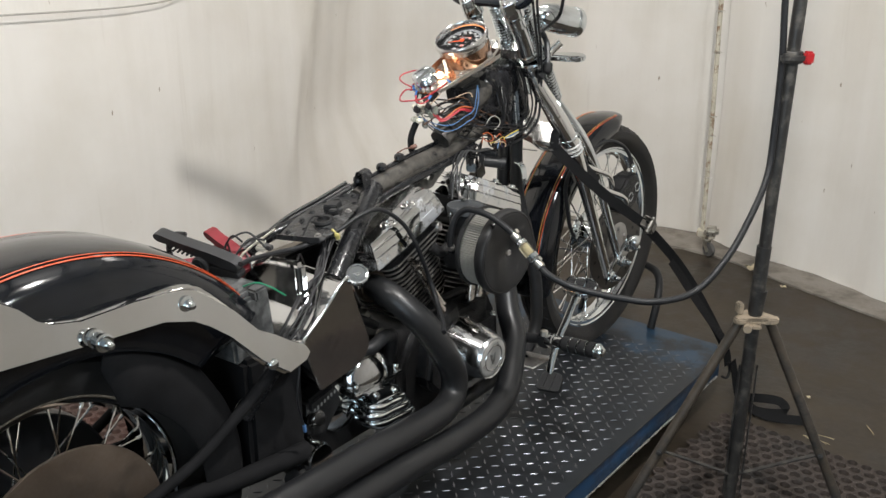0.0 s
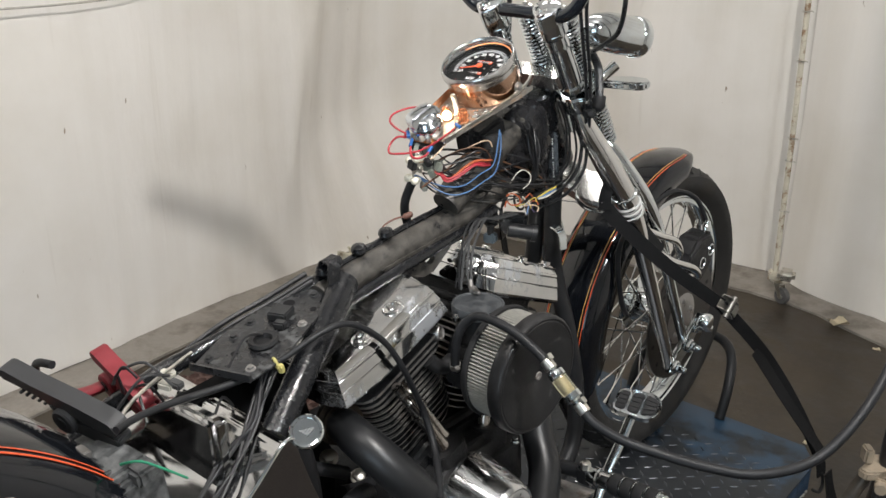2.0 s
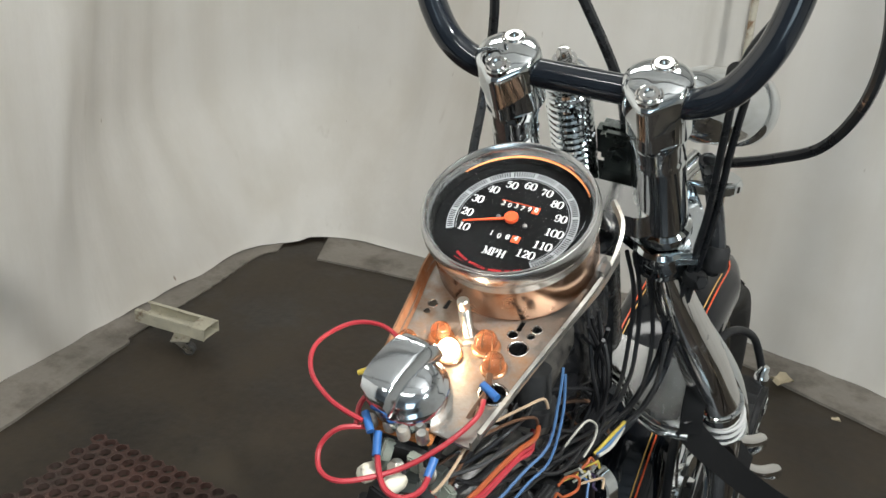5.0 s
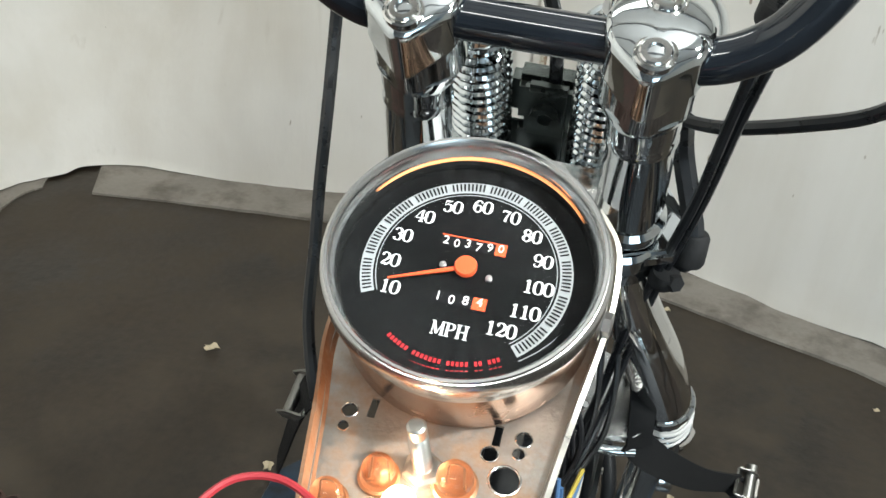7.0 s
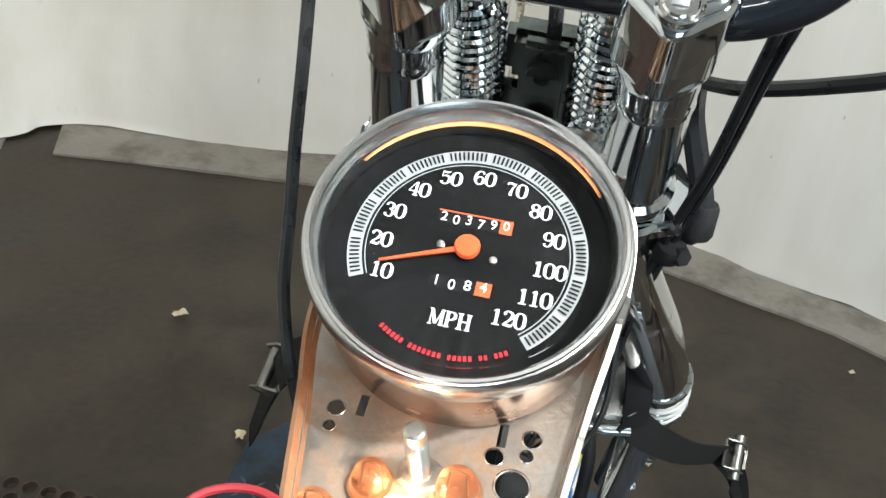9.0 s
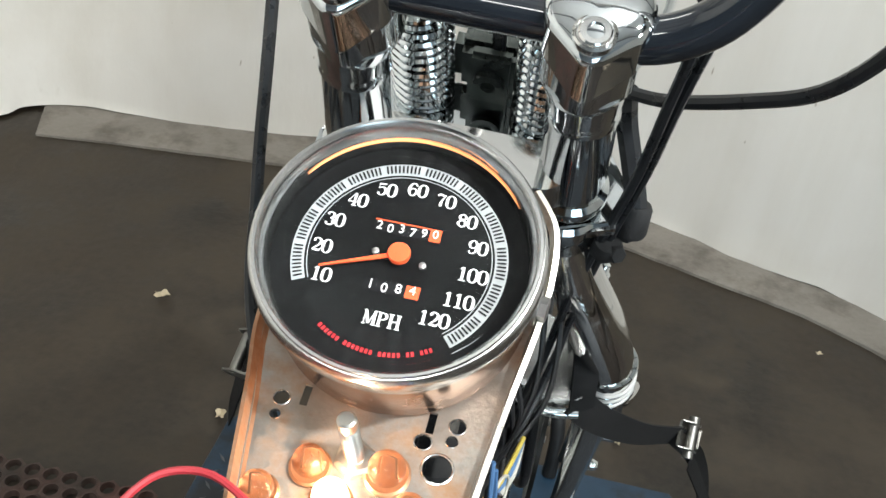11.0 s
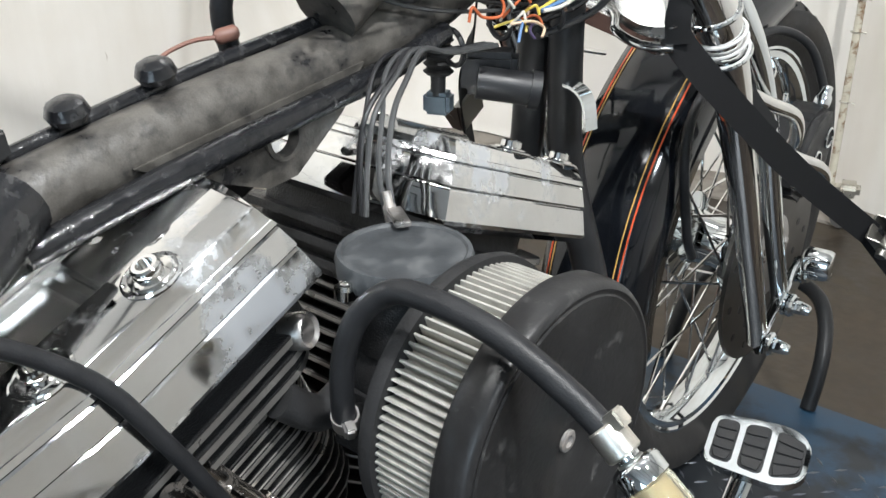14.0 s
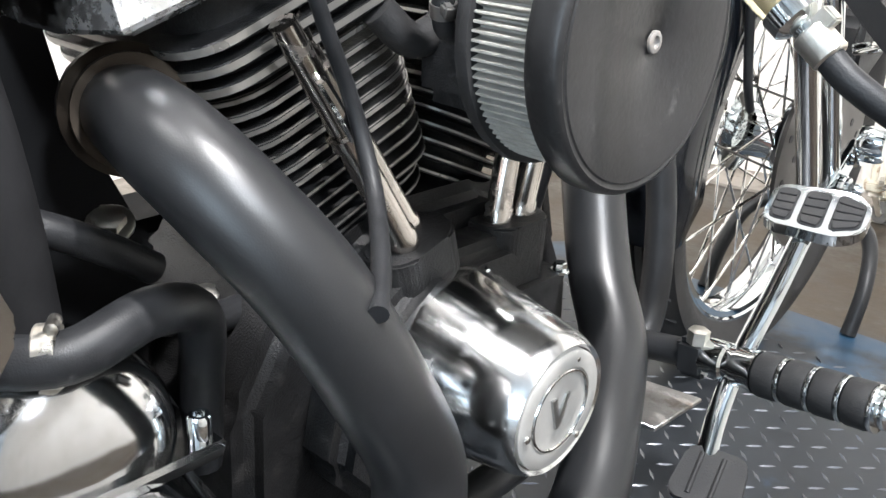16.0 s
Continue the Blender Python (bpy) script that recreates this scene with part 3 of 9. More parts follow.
# ---- the lift, mats, stand and straps ----
def deck_mat():
    mt, nt, bsdf = new_mat("worn_blue_tread_plate")
    nd, ln = nt.nodes, nt.links
    co = nd.new("ShaderNodeTexCoord")
    sep = nd.new("ShaderNodeSeparateXYZ")
    ln.new(co.outputs["Object"], sep.inputs[0])
    n1 = nd.new("ShaderNodeTexNoise")
    n1.inputs["Scale"].default_value, n1.inputs["Detail"].default_value, n1.inputs["Roughness"].default_value = 7, 9, 0.65
    ln.new(co.outputs["Object"], n1.inputs["Vector"])
    far = nd.new("ShaderNodeMapRange")
    far.inputs["From Min"].default_value, far.inputs["From Max"].default_value = 1.62, 2.0
    far.inputs["To Min"].default_value, far.inputs["To Max"].default_value = -0.16, 0.20
    ln.new(sep.outputs["Y"], far.inputs["Value"])
    sm = nd.new("ShaderNodeMath")
    ln.new(far.outputs[0], sm.inputs[0])
    ln.new(n1.outputs["Fac"], sm.inputs[1])
    mk = nd.new("ShaderNodeMapRange")
    mk.inputs["From Min"].default_value, mk.inputs["From Max"].default_value = 0.50, 0.62
    ln.new(sm.outputs[0], mk.inputs["Value"])
    n2 = nd.new("ShaderNodeTexNoise")
    n2.inputs["Scale"].default_value, n2.inputs["Detail"].default_value = 38, 6
    ln.new(co.outputs["Object"], n2.inputs["Vector"])
    st = nd.new("ShaderNodeMix")
    st.data_type = "RGBA"
    st.inputs["A"].default_value, st.inputs["B"].default_value = (0.016, 0.019, 0.023, 1), (0.050, 0.056, 0.064, 1)
    ln.new(n2.outputs["Fac"], st.inputs["Factor"])
    bl = nd.new("ShaderNodeMix")
    bl.data_type = "RGBA"
    bl.inputs["A"].default_value, bl.inputs["B"].default_value = (0.008, 0.026, 0.052, 1), (0.024, 0.062, 0.11, 1)
    ln.new(n2.outputs["Fac"], bl.inputs["Factor"])
    mx = nd.new("ShaderNodeMix")
    mx.data_type = "RGBA"
    ln.new(mk.outputs[0], mx.inputs["Factor"])
    ln.new(st.outputs["Result"], mx.inputs["A"])
    ln.new(bl.outputs["Result"], mx.inputs["B"])
    ln.new(mx.outputs["Result"], bsdf.inputs["Base Color"])
    rg = nd.new("ShaderNodeMapRange")
    rg.inputs["To Min"].default_value, rg.inputs["To Max"].default_value = 0.25, 0.6
    ln.new(n2.outputs["Fac"], rg.inputs["Value"])
    ln.new(rg.outputs[0], bsdf.inputs["Roughness"])
    mt2 = nd.new("ShaderNodeMapRange")
    mt2.inputs["To Min"].default_value, mt2.inputs["To Max"].default_value = 0.5, 0.0
    ln.new(mk.outputs[0], mt2.inputs["Value"])
    ln.new(mt2.outputs[0], bsdf.inputs["Metallic"])
    return mt


DECK = deck_mat()
BLUE = surf("blue_lift_paint", (0.012, 0.05, 0.115), 0.4, 0, 0.25, 14, 0.1, bump=0.15, bscale=200, dirt=(0.06, 0.06, 0.062), dirt_at=0.6, dirt_scale=10)
EDGE = surf("bare_worn_edge", (0.5, 0.5, 0.5), 0.3, 1.0, 0.2, 30, 0.1)
DZ = 0.147
lift = thing("motorcycle_lift", (0, 0.6, 0), "worn blue motorcycle lift with a steel tread-plate deck", "lift")
DX0, DX1, DY0, DY1 = -0.415, 0.402, -0.75, 1.975
bm = B()
out = [(DX0, DY0), (DX1, DY0), (DX1, DY1 - 0.06), (DX1 - 0.045, DY1), (DX0 + 0.045, DY1), (DX0, DY1 - 0.06)]
prism(bm, out, DZ - 0.006, DZ, None, 0.0012, 1)
part("deck", bm, DECK, lift, "tread-plate deck worn from blue paint to bare steel")
bm = B()
inn = [(DX0 + 0.004, DY0), (DX1 - 0.004, DY0), (DX1 - 0.004, DY1 - 0.062), (DX1 - 0.047, DY1 - 0.004), (DX0 + 0.047, DY1 - 0.004), (DX0 + 0.004, DY1 - 0.062)]
prism(bm, inn, 0.075, DZ - 0.006, None, 0.002, 1)
part("side_skirt", bm, BLUE, lift, "blue painted channel side")
bm = B()
for x in (DX1 - 0.008, DX0 + 0.008):
    tube(bm, [(x + (0.006 if x > 0 else -0.006), DY0, 0.083), (x + (0.006 if x > 0 else -0.006), DY1 - 0.08, 0.083)], 0.003, 8, 1)
part("lower_rail", bm, EDGE, lift, "scuffed bare steel lower rail")
for y in (-0.5, 0.3, 1.1, 1.8):
    part("base_beam", box(B(), (0.68, 0.05, 0.075), at(-0.005, y, 0.0375), 0.004), BLUE, lift)
bm = B()
tube(bm, [(-0.10, 1.955, DZ), (-0.10, 1.99, 0.21), (-0.09, 2.05, 0.275), (-0.05, 2.08, 0.298), (0.02, 2.09, 0.30), (0.09, 2.075, 0.296), (0.13, 2.035, 0.275), (0.15, 1.985, 0.22), (0.15, 1.955, DZ)], 0.0125, 12, 6)
part("wheel_stop", bm, BLACK_SATIN, lift, "black bent-tube front wheel stop")
tread_bm = B()
p = 0.0300
for i in range(int((DX1 - DX0 - 0.03) / p)):
    for j in range(int((DY1 - 0.10 + 0.15) / p)):
        x, y = DX0 + 0.025 + p * i, -0.15 + p * j
        a = 45 if (i + j) % 2 else -45
        c, s = math.cos(radians(a)), math.sin(radians(a))
        h = 0.0017
        pts = [(-0.0112, 0, 0), (0, -0.0025, 0), (0.0112, 0, 0), (0, 0.0025, 0), (-0.005, 0, h), (0.005, 0, h)]
        v = [tread_bm.verts.new((x + c * q[0] - s * q[1], y + s * q[0] + c * q[1], DZ + q[2])) for q in pts]
        for f in ((0, 1, 5, 4), (1, 2, 5), (2, 3, 4, 5), (3, 0, 4)):
            tread_bm.faces.new([v[k] for k in f])
TREAD = surf("polished_tread_tops", (0.17, 0.175, 0.19), 0.36, 1.0, 0.25, 12, 0.1, dirt=(0.03, 0.045, 0.07), dirt_at=0.58, dirt_scale=5, dirt_rough=0.5)
tagged(part("tread_pattern", tread_bm, TREAD, lift, "polished raised treads", 20), kind="stuff")

HOLE = surf("red_brown_rubber_mat", (0.105, 0.050, 0.040), 0.75, 0, 0.3, 7, 0.1, bump=0.3, bscale=200, dirt=(0.055, 0.045, 0.038), dirt_at=0.52, dirt_soft=0.14, dirt_scale=4)
HOLE2 = surf("dark_brown_rubber_mat", (0.062, 0.046, 0.038), 0.75, 0, 0.3, 7, 0.1, bump=0.3, bscale=200, dirt=(0.035, 0.03, 0.027), dirt_at=0.52, dirt_soft=0.14, dirt_scale=4)


def mat_with_holes(name, x0, y0, x1, y1, material, label, p=0.036, h=0.012, turn=0.0):
    bm = B()
    nx, ny = int((x1 - x0) / p), int((y1 - y0) / (p * 0.866))
    seg = 12
    m = Matrix.Translation((x0, y1, 0)) @ pose(0, 0, 0, 0, 0, turn) @ Matrix.Translation((-x0, -y1, 0))
    for j in range(ny):
        for i in range(nx):
            cx, cy = x0 + p * (i + 0.5 + 0.5 * (j % 2)), y1 - p * 0.866 * (j + 0.5)
            top, rim, low = [], [], []
            for k in range(seg):
                a = 2 * math.pi * k / seg + math.pi / 6
                f = p / 2 / max(math.cos((a + math.pi / 6) % (math.pi / 3) - math.pi / 6), 0.1)
                a2 = a
                f = (p / 2) / math.cos(((a2 + math.pi / 6) % (math.pi / 3)) - math.pi / 6)
                top.append(bm.verts.new(m @ V(cx + f * math.cos(a2), cy + f * math.sin(a2), h - 0.003)))
                rim.append(bm.verts.new(m @ V(cx + 0.0135 * math.cos(a2), cy + 0.0135 * math.sin(a2), h)))
                low.append(bm.verts.new(m @ V(cx + 0.0105 * math.cos(a2), cy + 0.0105 * math.sin(a2), 0.0)))
            for k in range(seg):
                l = (k + 1) % seg
                bm.faces.new((top[k], top[l], rim[l], rim[k]))
                bm.faces.new((rim[k], rim[l], low[l], low[k]))
    bmesh.ops.remove_doubles(bm, verts=bm.verts[:], dist=0.0004)
    return solo(name, bm, material, label, "floor mat", "", 50)


mat_with_holes("anti_fatigue_mat", -1.27, 0.35, -0.50, 1.835, HOLE, "red-brown perforated rubber mat on the floor")
mat_with_holes("anti_fatigue_mat", 0.45, 0.5, 1.15, 1.83, HOLE2, "dirty dark brown perforated rubber mat beside the lift", turn=-4)

# tripod stand
stand = thing("tripod_stand", (0.655, 1.375, 0), "black steel tripod stand with scuffed telescopic pole", "tripod")
POLE = surf("scuffed_black_tube", (0.035, 0.034, 0.033), 0.42, 0.3, 0.25, 30, 0.1, dirt=(0.11, 0.10, 0.085), dirt_at=0.6, dirt_scale=30)
BRONZE = surf("brown_worn_tube", (0.085, 0.07, 0.055), 0.45, 0.4, 0.25, 30, 0.1, dirt=(0.03, 0.028, 0.026), dirt_at=0.55, dirt_scale=18)
TAN = surf("tan_cast_plastic", (0.29, 0.235, 0.17), 0.55, 0, 0.15, 40, 0.1, dirt=(0.18, 0.15, 0.12), dirt_at=0.6, dirt_scale=26)
HUB = V(0.655, 1.375, 0.535)
bm = B()
tube(bm, [(0.650, 1.375, 0.06), (0.655, 1.375, 0.535), (0.662, 1.375, 0.60)], 0.0145, 14, 1)
part("lower_tube", bm, POLE, stand)
bm = B()
tube(bm, [(0.655, 1.375, 0.52), (0.672, 1.37, 1.5), (0.68, 1.37, 2.15)], 0.0132, 14, 1)
tube(bm, [(0.655, 1.375, 0.545), (0.657, 1.375, 0.70)], 0.0155, 14, 1)
part("pole", bm, POLE, stand)
bm = B()
prism(bm, [(-0.052, -0.012), (-0.044, -0.026), (-0.026, -0.026), (-0.014, -0.016), (0.014, -0.016), (0.026, -0.026), (0.044, -0.026), (0.052, -0.012), (0.030, 0.004), (0.014, 0.030), (-0.014, 0.030), (-0.030, 0.004)], -0.012, 0.003, at(*HUB, 0, 0, 38), 0.003)
box(bm, (0.014, 0.022, 0.026), at(0.625, 1.36, 0.552, 0, 0, 38), 0.003)
part("hub_bracket", bm, TAN, stand, "tan cast hub bracket")
bm = B()
lathe(bm, [(0.004, 0), (0.004, 0.02), (0.009, 0.02), (0.009, 0.03)], HUB + V(-0.004, -0.028, -0.012), (0.35, -0.9, 0), 12)
box(bm, (0.036, 0.008, 0.012), at(0.665, 1.345, 0.522, 0, 0, 20), 0.003)
part("wing_knob", bm, TAN, stand, "tan wing knob")
for foot_xy in ((0.455, 1.17), (0.90, 1.49), (0.555, 1.68)):
    d = (V(*foot_xy, 0) - V(0.655, 1.375, 0)).normalized()
    top, low = HUB + d * 0.035 + V(0, 0, -0.014), V(*foot_xy, 0.012)
    bm = B()
    tube(bm, [top, low], 0.0112, 12, 1)
    leg = part("leg", bm, BRONZE, stand, "brown worn tubular leg")
    bm = B()
    tube(bm, [top.lerp(low, 0.96), low], 0.014, 12, 1)
    part("rubber_foot", bm, RUBBER, leg)
    mid = top.lerp(low, 0.62)
    bm = B()
    prism(bm, [(-0.0, -0.006), (1.0, -0.006), (1.0, 0.006), (0.0, 0.006)], -0.0015, 0.0015,
          frame_of(mid, V(0.652, 1.375, 0.12) - mid, (0, 0, 1)) @ Matrix.Diagonal(((V(0.652, 1.375, 0.12) - mid).length, 1, 1, 1)))
    hexbolt(bm, mid + V(0.004, -0.012, 0), (0.3, -1, 0.1), 0.005, 0.005)
    part("brace", bm, POLE, stand)
    bm = B()
    tube(bm, [HUB + d * 0.02 + V(0, 0, -0.12), V(0.652, 1.375, 0.07) + d * 0.02], 0.0022, 6, 1)
    part("tie_rod", bm, POLE, stand)
bm = B()
box(bm, (0.05, 0.016, 0.018), at(0.672, 1.357, 1.105, 0, 0, 38), 0.004)
lathe(bm, [(0.019, -0.012), (0.021, -0.008), (0.021, 0.008), (0.019, 0.012)], (0.665, 1.372, 1.105), (0, 0, 1), 18)
part("pole_clamp", bm, POLE, stand)
bm = B()
box(bm, (0.020, 0.018, 0.026), at(0.696, 1.372, 1.106, 0, 0, 38), 0.004)
part("red_clip", bm, surf("red_plastic", (0.35, 0.012, 0.015), 0.4, 0, 0.15, 40), stand, "red plastic clip")

# tie-down straps
BUCKLE = surf("dull_buckle_steel", (0.22, 0.215, 0.20), 0.4, 1.0, 0.2, 40, 0.1)


def ribbon(bm, pts, w, side, t=0.0022, sub=8):
    """A flat band along pts; side gives its width's way."""
    line = curve(pts, sub)
    rows = []
    for i, q in enumerate(line):
        tg = (line[min(i + 1, len(line) - 1)] - line[max(i - 1, 0)]).normalized()
        s = side[0] + (side[-1] - side[0]) * (i / (len(line) - 1)) if isinstance(side, list) else side
        u = (s - tg * s.dot(tg)).normalized() * w / 2
        nn = tg.cross(u).normalized() * t / 2
        rows.append([bm.verts.new(q + a) for a in (u + nn, -u + nn, -u - nn, u - nn)])
    for r, s in zip(rows, rows[1:]):
        for k in range(4):
            bm.faces.new((r[k], r[(k + 1) % 4], s[(k + 1) % 4], s[k]))
    bm.faces.new(rows[0])
    bm.faces.new(rows[-1])
    return bm


right_strap = thing("tie_down_strap", (0.42, 1.93, 0.1), "black webbing tie-down strap with a metal cam buckle", "strap", "tie-down straps")
bm = B()
ribbon(bm, [(0.108, 1.385, 0.842), (0.132, 1.415, 0.800), (0.19, 1.52, 0.695), (0.25, 1.63, 0.602)], 0.027, [V(0.35, 0.5, 0.6), V(0.5, 0.35, 0.6)])
ribbon(bm, [(0.104, 1.425, 0.884), (0.110, 1.400, 0.874), (0.112, 1.386, 0.856), (0.114, 1.386, 0.832)], 0.022, V(0.8, 0.5, 0.1))
ribbon(bm, [(0.134, 1.452, 0.815), (0.148, 1.485, 0.768), (0.165, 1.52, 0.725)], 0.026, V(0.0, 0.7, 0.6))
part("webbing", bm, TEXTILE, right_strap)
bm = B()
ribbon(bm, [(0.25, 1.63, 0.602), (0.31, 1.74, 0.47), (0.36, 1.83, 0.33), (0.405, 1.92, 0.17), (0.415, 1.935, 0.11)], 0.026, [V(0.6, 0.2, 0.6), V(0.3, 0.8, 0.2)])
ribbon(bm, [(0.30, 1.72, 0.48), (0.355, 1.80, 0.345), (0.42, 1.91, 0.18)], 0.026, [V(0.2, 0.8, 0.3), V(0.1, 0.8, 0.2)])
part("lower_webbing", bm, TEXTILE, right_strap)
bm = B()
bmx = frame_of(V(0.262, 1.634, 0.600), V(0.45, 0.75, -0.9), V(0.6, -0.3, 0.3)) @ Matrix.Scale(0.68, 4)
box(bm, (0.062, 0.044, 0.004), bmx @ at(0, 0, -0.006), 0.001)
for s in (-1, 1):
    prism(bm, [(-0.03, -0.004), (0.03, -0.004), (0.034, 0.010), (0.012, 0.020), (-0.02, 0.012)], s * 0.022 - 0.0012, s * 0.022 + 0.0012, bmx @ at(0, 0, 0, 90, 0, 0))
lathe(bm, [(0.006, -0.024), (0.006, 0.024)], bmx @ V(0.005, 0, 0.008), bmx.to_3x3() @ V(0, 1, 0), 12)
box(bm, (0.030, 0.034, 0.004), bmx @ at(0.022, 0, 0.016, 0, 18, 0), 0.0015)
part("cam_buckle", bm, BUCKLE, right_strap, "zinc plated cam buckle")
bm = B()
tube(bm, [(0.415, 1.935, 0.12), (0.42, 1.94, 0.09), (0.418, 1.93, 0.07), (0.405, 1.92, 0.075)], 0.004, 8, 5)
part("hook", bm, RUBBER, right_strap)
bm = B()
ribbon(bm, [(0.43, 1.93, 0.13), (0.44, 1.95, 0.06), (0.47, 1.93, 0.012), (0.53, 1.90, 0.010), (0.60, 1.93, 0.016), (0.57, 1.96, 0.030), (0.50, 1.94, 0.026), (0.48, 1.90, 0.03), (0.56, 1.88, 0.016), (0.66, 1.93, 0.010)], 0.026, V(0.15, 0.6, 0.8))
part("loose_tail", bm, TEXTILE, right_strap)

left_strap = thing("tie_down_strap", (-0.43, 1.95, 0.1), "black webbing tie-down strap on the lift's far side", "strap", "tie-down straps")
bm = B()
ribbon(bm, [(-0.095, 1.375, 0.865), (-0.14, 1.43, 0.80), (-0.20, 1.49, 0.715), (-0.32, 1.72, 0.40), (-0.42, 1.93, 0.14)], 0.036, [V(-0.35, 0.5, 0.6), V(-0.3, 0.8, 0.2)])
part("webbing", bm, TEXTILE, left_strap)
bm = B()
bmx = frame_of(V(-0.212, 1.515, 0.69), V(-0.4, 0.72, -0.85), V(-0.6, -0.3, 0.5))
box(bm, (0.062, 0.044, 0.004), bmx @ at(0, 0, -0.006), 0.001)
for s in (-1, 1):
    prism(bm, [(-0.03, -0.004), (0.03, -0.004), (0.034, 0.010), (0.012, 0.020), (-0.02, 0.012)], s * 0.022 - 0.0012, s * 0.022 + 0.0012, bmx @ at(0, 0, 0, 90, 0, 0))
lathe(bm, [(0.006, -0.024), (0.006, 0.024)], bmx @ V(0.005, 0, 0.008), bmx.to_3x3() @ V(0, 1, 0), 12)
part("cam_buckle", bm, BUCKLE, left_strap, "zinc plated cam buckle")

# litter
LEAF = surf("dry_leaf", (0.55, 0.47, 0.33), 0.8, 0, 0.25, 40, 0.1)


def leaf(o, size, turn, label="pale curled dry leaf on the floor"):
    bm = B()
    m = at(*o, 0, 0, turn)
    rim = []
    for k in range(14):
        a = 2 * math.pi * k / 14
        r = size * (0.55 + 0.45 * abs(math.cos(2.5 * a))) * (1 + 0.2 * noise.noise((k, size * 90, 1)))
        rim.append(m @ V(r * math.cos(a), 0.7 * r * math.sin(a), 0.006 + size * 0.45 * abs(math.sin(a * 1.5))))
    for dz in (0, 0.0008):
        c = bm.verts.new(m @ V(0, 0, 0.004 + dz))
        vs = [bm.verts.new(q + V(0, 0, dz)) for q in rim]
        for k in range(14):
            bm.faces.new((c, vs[k], vs[(k + 1) % 14]))
    return solo("dry_leaf", bm, LEAF, label, "leaf", group="dry leaves")


leaf((0.105, 3.005, 0.008), 0.042, 40)
leaf((0.262, 2.898, 0.005), 0.014, 0)
leaf((-0.761, 2.36, 0.0), 0.020, 20)
leaf((0.29, 2.216, 0.0), 0.012, 70)
leaf((0.753, 2.654, 0.0), 0.010, 10)
leaf((-0.49, 2.05, 0.0), 0.016, 100)
leaf((0.62, 2.08, 0.0), 0.010, 130)
STRAW = surf("straw", (0.45, 0.38, 0.24), 0.8, 0, 0.2, 40)
bm = B()
rng = random.Random(4)
for _ in range(9):
    x, y, a = 0.70 + rng.uniform(-0.03, 0.03), 1.86 + rng.uniform(-0.02, 0.02), rng.uniform(-0.7, 0.4)
    tube(bm, [(x, y, 0.014), (x + 0.028 * math.cos(a), y + 0.028 * math.sin(a), 0.012)], 0.0008, 5, 1)
tube(bm, [(0.80, 2.03, 0.002), (0.83, 1.99, 0.002)], 0.0012, 5, 1)
tagged(solo("straw_scraps", bm, STRAW, "scraps of dry straw on the mat", "straw"), kind="stuff")

# ---- the motorcycle ----
moto = thing("motorcycle", (0, 0.9, DZ), "stripped black and chrome V-twin motorcycle strapped upright on a lift", "motorcycle")
HEAD = V(0, 1.335, 1.03)
RAKE = V(0, -0.46, 0.888)
STEER = Matrix.Translation(HEAD) @ Matrix.Rotation(radians(-1.5), 4, RAKE) @ Matrix.Translation(-HEAD)


def turned(bm):
    bmesh.ops.transform(bm, matrix=STEER, verts=bm.verts[:])
    return bm


